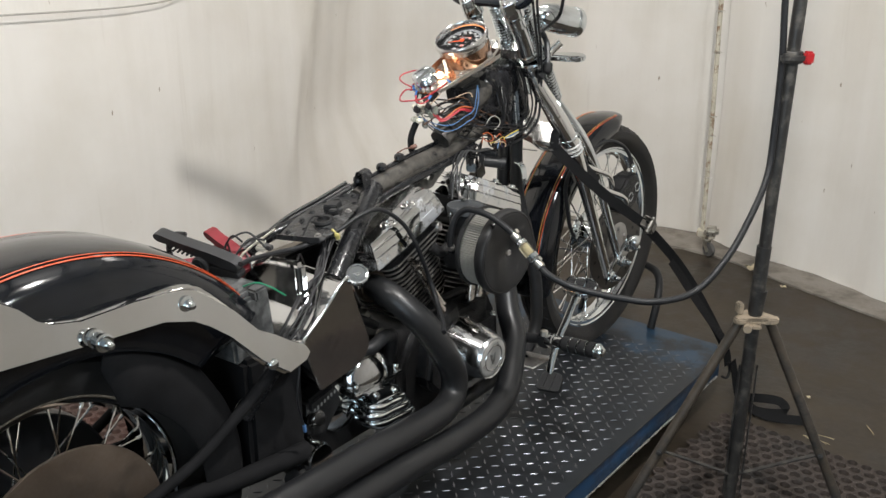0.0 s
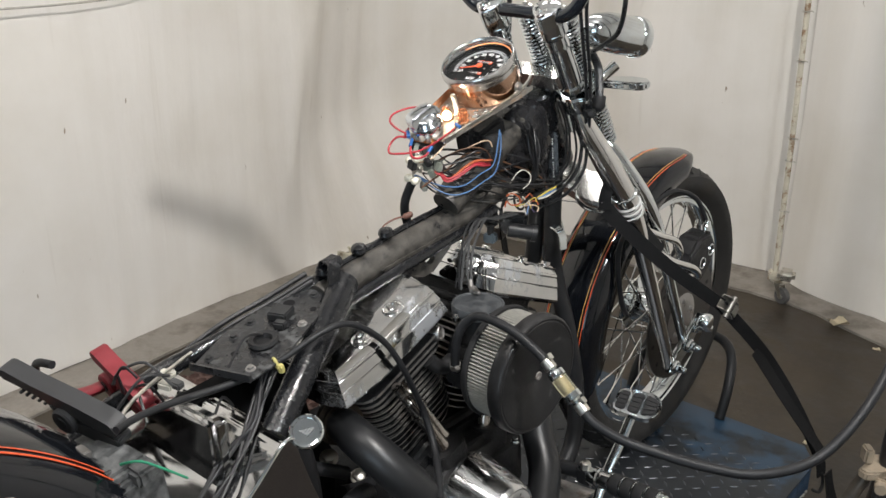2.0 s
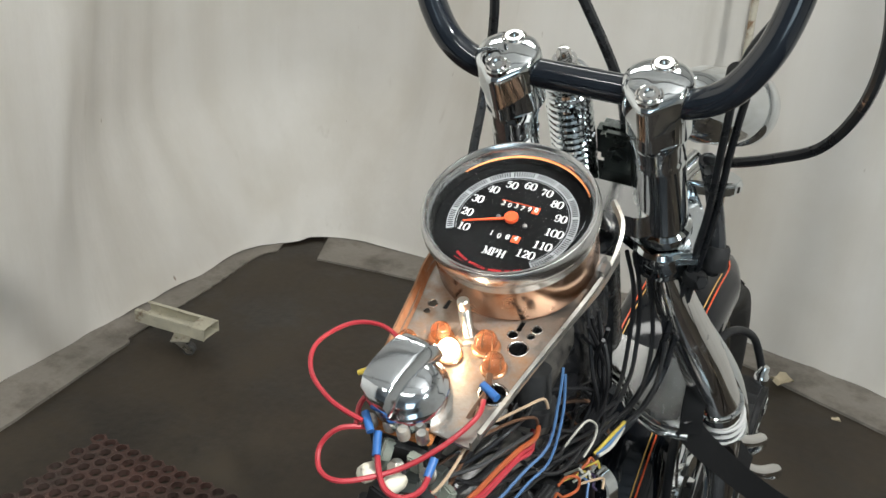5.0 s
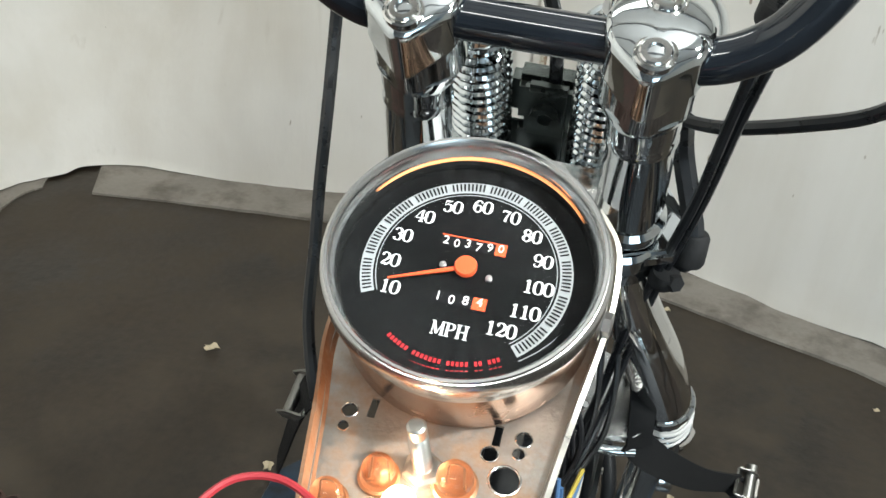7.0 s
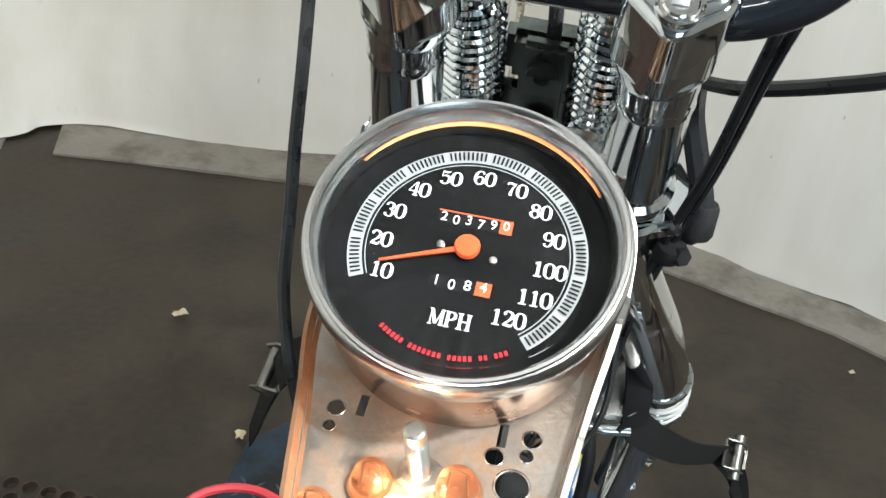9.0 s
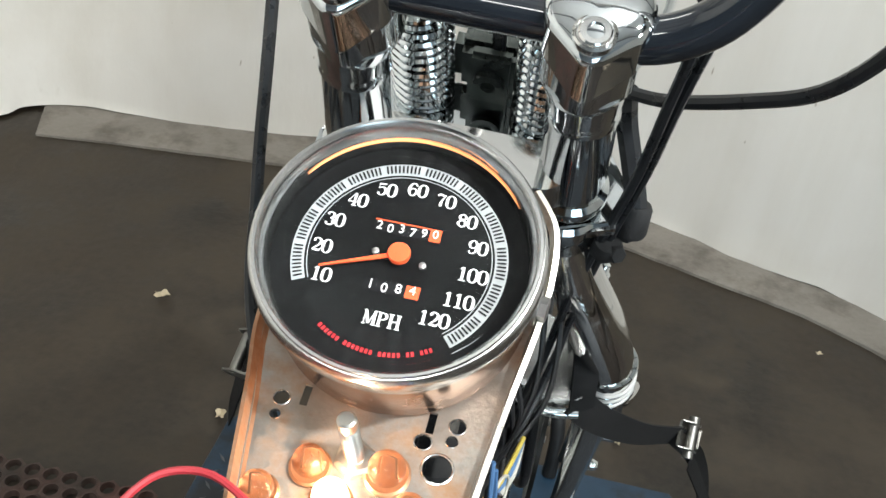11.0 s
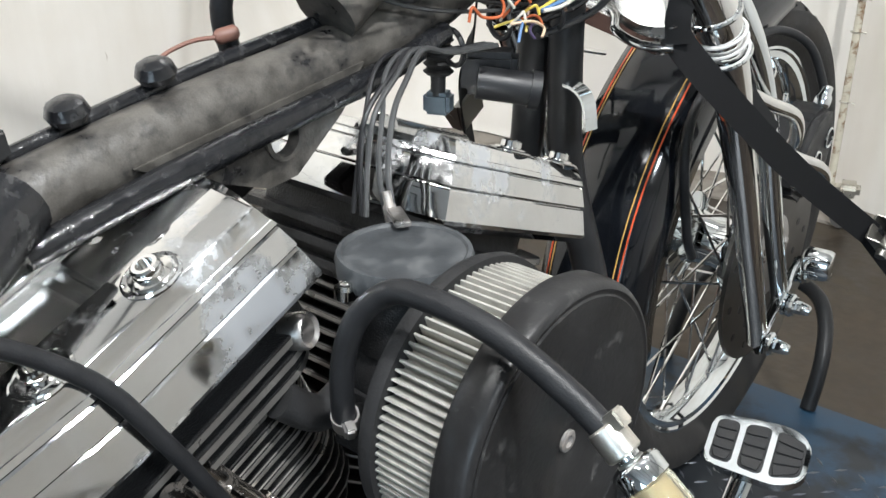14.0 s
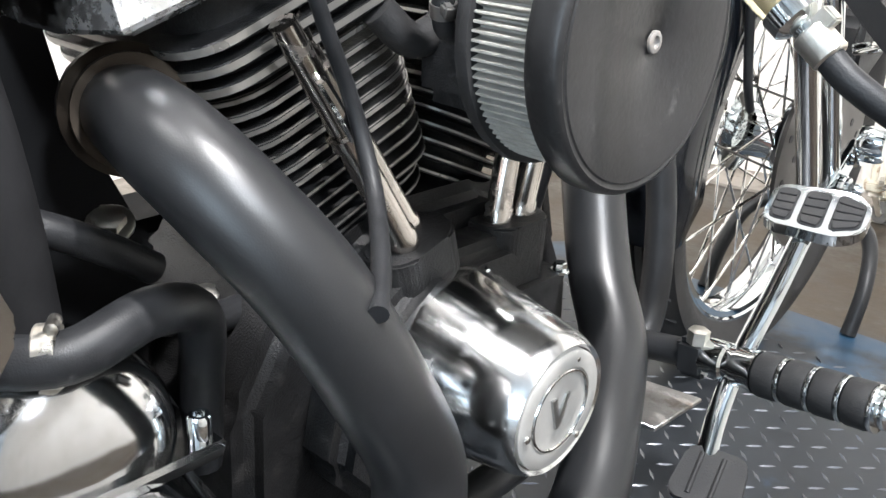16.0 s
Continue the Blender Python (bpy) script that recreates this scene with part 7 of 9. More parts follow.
# headlamp and its bracket
bm = B()
HC, HA = STEER.inverted() @ V(0.080, 1.508, 1.124), V(0.28, 1, -0.20)
lathe(bm, [(0, -0.128), (0.010, -0.126), (0.020, -0.120), (0.029, -0.104), (0.0345, -0.078), (0.0365, -0.045), (0.0350, -0.012), (0.0368, -0.010), (0.0375, -0.003), (0.0370, 0.007), (0.035, 0.010), (0.033, 0.009), (0, 0.010)], HC, HA, 44)
lamp_shell = part("headlamp", turned(bm), CHROME, moto, "small chrome bullet headlamp shell")
bm = B()
lathe(bm, [(0.0325, 0.0095), (0.0325, 0.011), (0.025, 0.015), (0, 0.018)], HC, HA, 40)
part("headlamp_lens", turned(bm), surf("headlamp_glass", (0.75, 0.77, 0.78), 0.08, 0.2, 0.05, 40, 0.03), lamp_shell)
bm = B()
prism(bm, [(-0.03, -0.014), (0.040, -0.020), (0.058, -0.015), (0.066, 0.0), (0.058, 0.015), (0.03, 0.018), (-0.03, 0.014)], -0.008, 0.008, frame_of(V(0.026, 1.535, 1.032), (0.92, 0.38, 0.02), (-0.2, -0.25, 1)), 0.0042, 3)
part("lamp_bracket", turned(bm), CHROME, moto, "chrome blade-shaped lamp bracket")
bm = B()
tube(bm, [(0.03, 1.42, 1.03), (0.03, 1.46, 1.045), (0.05, 1.49, 1.075)], 0.011, 12, 4)
part("lamp_stay", turned(bm), CHROME_DIRTY, moto)
# caliper with its hoses
bm = B()
prism(bm, [(1.700, 0.600), (1.745, 0.575), (1.800, 0.610), (1.815, 0.655), (1.785, 0.695), (1.735, 0.690), (1.700, 0.655)], OX + 0.080, OX + 0.132, Matrix(((0, 0, 1, 0), (1, 0, 0, 0), (0, 1, 0, 0), (0, 0, 0, 1))), 0.008, 3)
cal = part("brake_caliper", turned(bm), BLACK_CAST, moto, "black front brake caliper")
for y, z in ((1.752, 0.630), (1.785, 0.652)):
    bm = B()
    ring(bm, (OX + 0.133, y, z), (1, 0, 0), 0.012, 0.0016, 24, 6)
    part("piston_ring", turned(bm), CHROME, cal)
bm = B()
lathe(bm, [(0.008, 0), (0.010, 0.004), (0.010, 0.014), (0.007, 0.018), (0.007, 0.026), (0.004, 0.028)], (OX + 0.118, 1.775, 0.690), (0.1, 0.25, 1), 16)
part("banjo_bolt", turned(bm), CHROME, cal)
for pts in ([(0.105, 1.46, 0.80), (0.15, 1.52, 0.760), (0.165, 1.575, 0.735), (0.160, 1.61, 0.700), (0.148, 1.625, 0.680)], [(0.120, 1.50, 0.755), (0.165, 1.56, 0.700), (0.186, 1.625, 0.668), (0.182, 1.655, 0.640), (0.150, 1.665, 0.628)]):
    bm = B()
    tube(bm, pts, 0.0075, 12, 6)
    part("fork_guard_rod", turned(bm), CHROME_DIRTY, moto, "bent chrome guard rod")
bm = B()
tube(bm, [(OX + 0.118, 1.785, 0.705), (0.11, 1.76, 0.765), (0.085, 1.70, 0.790), (0.075, 1.62, 0.770), (0.078, 1.54, 0.745), (0.085, 1.50, 0.70), (0.09, 1.52, 0.60), (0.085, 1.555, 0.555)], 0.0055, 10, 6)
part("brake_hose", turned(bm), HOSE, moto)
# front fender braces and the strut below the horn
for s in (-1, 1):
    bm = B()
    tube(bm, [(OX + s * 0.100, 1.475, 0.79), (OX + s * 0.088, 1.53, 0.775), (OX + s * 0.072, 1.57, 0.765)], 0.006, 10, 6, flat=0.5)
    part("fender_brace", turned(bm), CHROME_DIRTY, moto)
bm = B()
ribbon(bm, [(0.036, 1.335, 0.796), (0.050, 1.333, 0.793), (0.060, 1.332, 0.782), (0.064, 1.332, 0.758)], 0.014, V(0.3, 1, 0.1), 0.003)
part("cover_bracket", bm, CHROME, moto, "curved chrome bracket")
bm = B()
tube(bm, [(0.032, 1.203, 0.824), (0.068, 1.230, 0.818)], 0.0130, 18, 1)
lathe(bm, [(0.015, 0), (0.015, 0.008), (0.009, 0.008), (0.009, 0.001)], V(0.065, 1.228, 0.8185), (0.79, 0.6, -0.18), 20)
box(bm, (0.045, 0.03, 0.035), at(0.022, 1.235, 0.825, 0, 0, 30), 0.005)
part("ignition_coil_mount", bm, BLACK_SATIN, moto)
bm = B()
for k in range(6):
    lathe(bm, [(0.009, 0), (0.0125, 0.003), (0.009, 0.006)], V(0.004, 1.19, 0.828 + 0.0062 * k), (0, 0.05, 1), 18)
lathe(bm, [(0.006, -0.03), (0.006, 0.05)], V(0.004, 1.19, 0.83), (0, 0.05, 1), 12)
part("rubber_bellows", bm, RUBBER, moto, "ribbed rubber bellows")
bm = B()
box(bm, (0.022, 0.018, 0.018), at(0.004, 1.19, 0.806, 0, 0, 20), 0.003)
part("blue_fitting", bm, surf("blue_anodised_fitting", (0.10, 0.13, 0.155), 0.35, 0.3, 0.15, 40), moto, "pale blue fitting")

# cables on the bars
CABLE = surf("black_cable_sheath", (0.014, 0.015, 0.017), 0.3, 0, 0.2, 60, 0.08)


def cable(name, pts, r, material=None, label="", parent=None, seg=8):
    bm = B()
    tube(bm, pts, r, seg, 6)
    return part(name, bm, material or CABLE, parent or moto, label)


cable("control_cable", [(0.145, 1.258, 1.30), (0.134, 1.256, 1.255), (0.115, 1.262, 1.215), (0.108, 1.285, 1.15), (0.103, 1.31, 1.085), (0.093, 1.335, 1.020), (0.083, 1.345, 0.965), (0.075, 1.345, 0.91), (0.062, 1.31, 0.875), (0.045, 1.25, 0.862)], 0.0031)
cable("control_cable", [(0.150, 1.262, 1.30), (0.142, 1.26, 1.25), (0.124, 1.267, 1.21), (0.114, 1.29, 1.15), (0.108, 1.315, 1.085), (0.098, 1.338, 1.020), (0.090, 1.35, 0.965), (0.083, 1.352, 0.905), (0.070, 1.32, 0.868), (0.05, 1.26, 0.852)], 0.0030)
cable("brake_line", [(0.088, 1.345, 1.118), (0.110, 1.325, 1.125), (0.145, 1.30, 1.143), (0.175, 1.28, 1.163), (0.194, 1.262, 1.197), (0.200, 1.252, 1.235), (0.196, 1.25, 1.27), (0.180, 1.252, 1.33), (0.16, 1.256, 1.37)], 0.0041, None, "black brake line looping out from the fork")
cable("brake_line", [(0.088, 1.345, 1.118), (0.094, 1.362, 1.09), (0.105, 1.352, 1.06), (0.110, 1.345, 1.043), (0.108, 1.35, 1.02)], 0.0072)
cable("clutch_cable", [(-0.150, 1.275, 1.43), (-0.142, 1.36, 1.33), (-0.147, 1.42, 1.21), (-0.161, 1.445, 1.115), (-0.159, 1.425, 1.055), (-0.159, 1.41, 0.999), (-0.159, 1.40, 0.946), (-0.156, 1.38, 0.899), (-0.146, 1.36, 0.863), (-0.135, 1.35, 0.824), (-0.11, 1.33, 0.76)], 0.0050, None, "black clutch cable hanging ahead of the fork")
cable("control_cable", [(-0.02, 1.30, 1.24), (0.004, 1.345, 1.17), (0.008, 1.385, 1.11), (0.004, 1.41, 1.06)], 0.0045)
for q in ((0.110, 1.268, 1.205), (0.0945, 1.336, 1.017)):
    bm = B()
    lathe(bm, [(0.0085, -0.006), (0.0095, -0.004), (0.0095, 0.004), (0.0085, 0.006)], V(*q) + V(0.003, 0, 0), (0.1, -0.35, 0.9), 18)
    part("cable_clip", bm, RUBBER, moto)
bm = B()
lathe(bm, [(0.0095, -0.011), (0.0110, -0.008), (0.0110, 0.008), (0.0095, 0.011)], V(0.110, 1.346, 1.035), (0.0, 0.1, 1), 20)
hexbolt(bm, V(0.100, 1.338, 1.015), (0.5, -0.8, 0.2), 0.006, 0.012)
part("hose_joint", bm, RUBBER, moto)

# ---- dash, speedometer and wiring ----
def emit(name, colour, strength):
    mt, nt, bsdf = new_mat(name)
    bsdf.inputs["Base Color"].default_value = (*colour, 1)
    bsdf.inputs["Emission Color"].default_value = (*colour, 1)
    bsdf.inputs["Emission Strength"].default_value = strength
    return mt


DASHZ = Matrix(((1, 0, 0, 0), (0, 1, 0, 0), (0, 0.30, 1, 1.0445 - 0.30 * 1.125), (0, 0, 0, 1)))
DASH = surf("zinc_dash_plate", (0.34, 0.325, 0.30), 0.40, 0.9, 0.15, 30, 0.1, bump=0.15, bscale=300, dirt=(0.26, 0.15, 0.08), dirt_at=0.56, dirt_soft=0.09, dirt_scale=24, dirt_rough=0.7)
outline = [(-0.060, 1.215), (0.062, 1.215), (0.061, 1.177), (0.055, 1.138), (0.049, 1.09), (0.0445, 1.05), (0.0415, 1.024), (0.034, 1.024), (-0.020, 1.030), (-0.029, 1.030), (-0.0335, 1.045), (-0.041, 1.075), (-0.050, 1.119), (-0.058, 1.152)]
bm = B()
prism(bm, outline, -0.0012, 0.0, DASHZ)
DN = V(0, -0.287, 0.958)
HOLES = ((-0.0393, 1.1224, 0.0035), (-0.0395, 1.1144, 0.0023), (0.0382, 1.1268, 0.0036), (0.0372, 1.1195, 0.0026), (0.0252, 1.1167, 0.0036), (0.0339, 1.1065, 0.0064), (0.036, 1.066, 0.0085))
drill = B()
for x, y, r in HOLES:
    prism(drill, [(r * math.cos(a * math.pi / 12), r * math.sin(a * math.pi / 12)) for a in range(24)], -0.004, 0.003, frame_of(DASHZ @ V(x, y, 0), (1, 0, 0), DN))
for x in (-0.0295, 0.0268):
    box(drill, (0.0036, 0.010, 0.008), DASHZ @ at(x, 1.126, 0.0))
bm = pierced(bm, drill)
for k in (list(range(1, 7)), list(range(9, 14)) + [0]):
    ribbon(bm, [DASHZ @ V(outline[i][0] + (0.0008 if outline[i][0] > 0 else -0.0008), outline[i][1], 0.0012) for i in k], 0.0075, V(0, -0.287, 0.958), 0.0017, 3)
dash = part("dash_base", bm, DASH, moto, "rust-stained zinc dash base plate with drilled holes", 30)
for x, y, r in HOLES:
    bm = B()
    lathe(bm, [(r * 0.98, -0.0012), (r * 0.98, 0.0002), (r * 1.04, 0.0005), (r * 1.14, 0.0002), (r * 1.06, -0.0006)], DASHZ @ V(x, y, 0), DN, 24, close=True)
    part("hole_rim", bm, CHROME_HAZY, dash, "bright edge of a drilled hole")
bm = B()
s0, s1 = V(0.0, 1.1022, 1.0385), V(-0.0026, 1.0925, 1.0710)
sd = (s1 - s0).normalized()
turns = 13
prof = [(0.0041, 0.0)]
for k in range(turns):
    h0 = 0.004 + 0.0018 * k
    prof += [(0.0043, h0), (0.0036, h0 + 0.0009)]
lathe(bm, prof + [(0.0041, 0.0285), (0.0041, (s1 - s0).length - 0.001), (0.0030, (s1 - s0).length)], s0, sd, 18)
lathe(bm, [(0.0090, 0), (0.0090, 0.003), (0.0072, 0.0045)], s0 + V(0, 0, -0.001), DN, 6)
part("mounting_stud", bm, GALV, dash, "threaded zinc mounting stud")
AMBER, nt, bs = new_mat("amber_bulb_glass")
bs.inputs["Base Color"].default_value, bs.inputs["Roughness"].default_value = (0.44, 0.21, 0.11, 1), 0.06
bs.inputs["Transmission Weight"].default_value, bs.inputs["IOR"].default_value = 0.80, 1.4
HOT = emit("lit_bulb_glow", (1.0, 0.74, 0.46), 15.0)
BRASS = surf("brown_lamp_socket", (0.50, 0.27, 0.15), 0.35, 0.8, 0.2, 60, 0.1)
for x, y, mt, r in ((-0.0170, 1.0950, AMBER, 0.0072), (0.0145, 1.0990, AMBER, 0.0080), (-0.0045, 1.0830, HOT, 0.0074), (0.0275, 1.0845, AMBER, 0.0072), (-0.0340, 1.0800, AMBER, 0.0070)):
    bm = B()
    lathe(bm, [(r * 0.9, 0), (r * 1.22, 0), (r * 1.25, 0.0018), (r * 1.10, 0.0026), (r * 0.95, 0.0020)], DASHZ @ V(x, y, 0), DN, 28)
    socket = part("lamp_socket", bm, BRASS, dash, "brown round lamp socket")
    bm = B()
    lathe(bm, [(r * 0.72, 0.001), (r * 0.92, 0.0040), (r, 0.0065), (r * 0.95, 0.0092), (r * 0.78, 0.0116), (r * 0.45, 0.0134), (0, 0.0140)], DASHZ @ V(x, y, 0), DN, 28)
    bulb = part("indicator_bulb", bm, mt, socket, "lit warm indicator bulb" if mt is HOT else "amber glass indicator bulb")
    if mt is AMBER:
        bulb.visible_shadow = False
        bm = B()
        for sx in (-1, 1):
            tube(bm, [DASHZ @ V(x + sx * 0.0022, y, 0.001), DASHZ @ V(x + sx * 0.0026, y, 0.010)], 0.0004, 5, 1)
        tube(bm, [DASHZ @ V(x - 0.0026, y, 0.010), DASHZ @ V(x, y, 0.0112), DASHZ @ V(x + 0.0026, y, 0.010)], 0.0003, 5, 4)
        part("filament", bm, STEEL, bulb)
glow = bpy.data.lights.new("bulb_light", "POINT")
glow.energy, glow.color, glow.shadow_soft_size = 0.115, (1.0, 0.66, 0.42), 0.006
new("bulb_light", glow).matrix_basis = Matrix.Translation(DASHZ @ V(-0.0045, 1.083, 0.0165))

# speedometer
SC, SN, SU, SR = V(0.0, 1.1545, 1.1095), V(0, -0.484, 0.875), V(0, 0.875, 0.484), V(1, 0, 0)


def dial(x, y, h=0.0):
    return SC + SR * x + SU * y + SN * (h - 0.0055)


bm = B()
lathe(bm, [(0.0548, -0.0054), (0.0556, 0.0070), (0.0570, 0.0106), (0.0582, 0.0122), (0.0594, 0.0122), (0.0598, 0.0112), (0.0604, 0.0110), (0.0614, 0.0094), (0.0620, 0.0066), (0.0620, 0.0020), (0.0612, -0.0010), (0.0596, -0.0025), (0.0585, -0.0110)], SC, SN, 72, close=True)
speedo = part("speedometer", bm, CHROME_HAZY, moto, "chrome-rimmed round speedometer")
# steel can whose copper tone is the bulbs' warm reflection, put into the colour
bm = B()
lathe(bm, [(0.0583, -0.0100), (0.0583, -0.040), (0.0560, -0.046), (0.03, -0.047), (0, -0.047)], SC, SN, 64)
part("speedometer_case", bm, surf("copper_tinted_can", (0.56, 0.35, 0.24), 0.20, 1.0, 0.08, 30, 0.06, dirt=(0.14, 0.09, 0.07), dirt_at=0.68, dirt_scale=30), speedo, "shiny steel case, warm bulb light put into its copper colour")
bm = B()
lathe(bm, [(0.0560, -0.0055), (0.0, -0.0055)], SC, SN, 64)
dial_face = part("dial_face", bm, surf("matt_black_dial", (0.010, 0.0105, 0.011), 0.6, 0, 0.1, 60, 0.05, spec=0.12), speedo, "matt black dial face")
# emissive arc added in place of the warm reflection on the inner rim wall
bm = B()
arc = [radians(a) for a in range(34, 152, 4)]
tube(bm, [SC + SR * (0.0549 * math.cos(a)) + SU * (0.0549 * math.sin(a)) + SN * 0.0015 for a in arc], [0.0001 + 0.00055 * math.sin(math.pi * i / (len(arc) - 1)) ** 0.6 for i in range(len(arc))], 6, 1)
part("rim_reflection_arc", bm, emit("orange_rim_glow", (1.0, 0.34, 0.12), 0.9), speedo, "glowing orange arc put in for the rim's warm reflection")
WHITE = surf("dial_white_print", (0.78, 0.78, 0.76), 0.5, 0, 0.03, 60, 0.05, spec=0.15)
GREY = surf("dial_grey_band", (0.36, 0.375, 0.385), 0.5, 0, 0.03, 60, 0.05, spec=0.15)
REDP = surf("dial_orange_red", (0.75, 0.10, 0.035), 0.4, 0, 0.05, 60, 0.05, spec=0.15)
BLACKP = surf("dial_black_print", (0.008, 0.008, 0.009), 0.5, 0, 0.05, 60, 0.05, spec=0.15)


def angle_of(mph):
    return 90.0 - (mph - 60) * 2.33


def arc_band(bm, r0, r1, a0, a1, h, n=60):
    rows = []
    for i in range(n + 1):
        a = radians(a0 + (a1 - a0) * i / n)
        rows.append([bm.verts.new(dial(r * math.cos(a), r * math.sin(a), h)) for r in (r0, r1)])
    for p, q in zip(rows, rows[1:]):
        bm.faces.new((p[0], p[1], q[1], q[0]))
    return bm


bm = arc_band(B(), 0.0405, 0.0462, 206.5, -49.8, 0.0005)
arc_band(bm, 0.0391, 0.0395, 206.5, -49.8, 0.0005)
part("dial_band", bm, GREY, dial_face, "grey graduated band")
bm = B()
for k in range(111):
    if k % 10 == 0:
        continue
    a = radians(206.5 - k * 2.33)
    t = radians(0.55)
    vs = [dial(r * math.cos(b), r * math.sin(b), 0.0010) for r, b in ((0.0414, a - t), (0.0453, a - t), (0.0453, a + t), (0.0414, a + t))]
    bm.faces.new([bm.verts.new(v) for v in vs])
tagged(part("dial_tick", bm, BLACKP, dial_face), kind="stuff")


def print_on(text, x, y, size, material, parent, name="numeral", turn=0.0, bold=0.0, h=0.0006):
    cu = bpy.data.curves.new(name, "FONT")
    cu.body, cu.size, cu.align_x, cu.align_y, cu.offset, cu.extrude, cu.resolution_u = text, size, "CENTER", "CENTER", bold, 0.00012, 3
    cu.space_character = 1.08
    tmp = bpy.data.objects.new(name, cu)
    me = bpy.data.meshes.new_from_object(tmp)
    bpy.data.objects.remove(tmp)
    c, s = math.cos(radians(turn)), math.sin(radians(turn))
    m = frame_of(dial(x, y, h), SR * c + SU * s, SN)
    me.transform(m)
    me.materials.clear()
    me.materials.append(material)
    ob = new(name, me)
    return under(ob, parent)


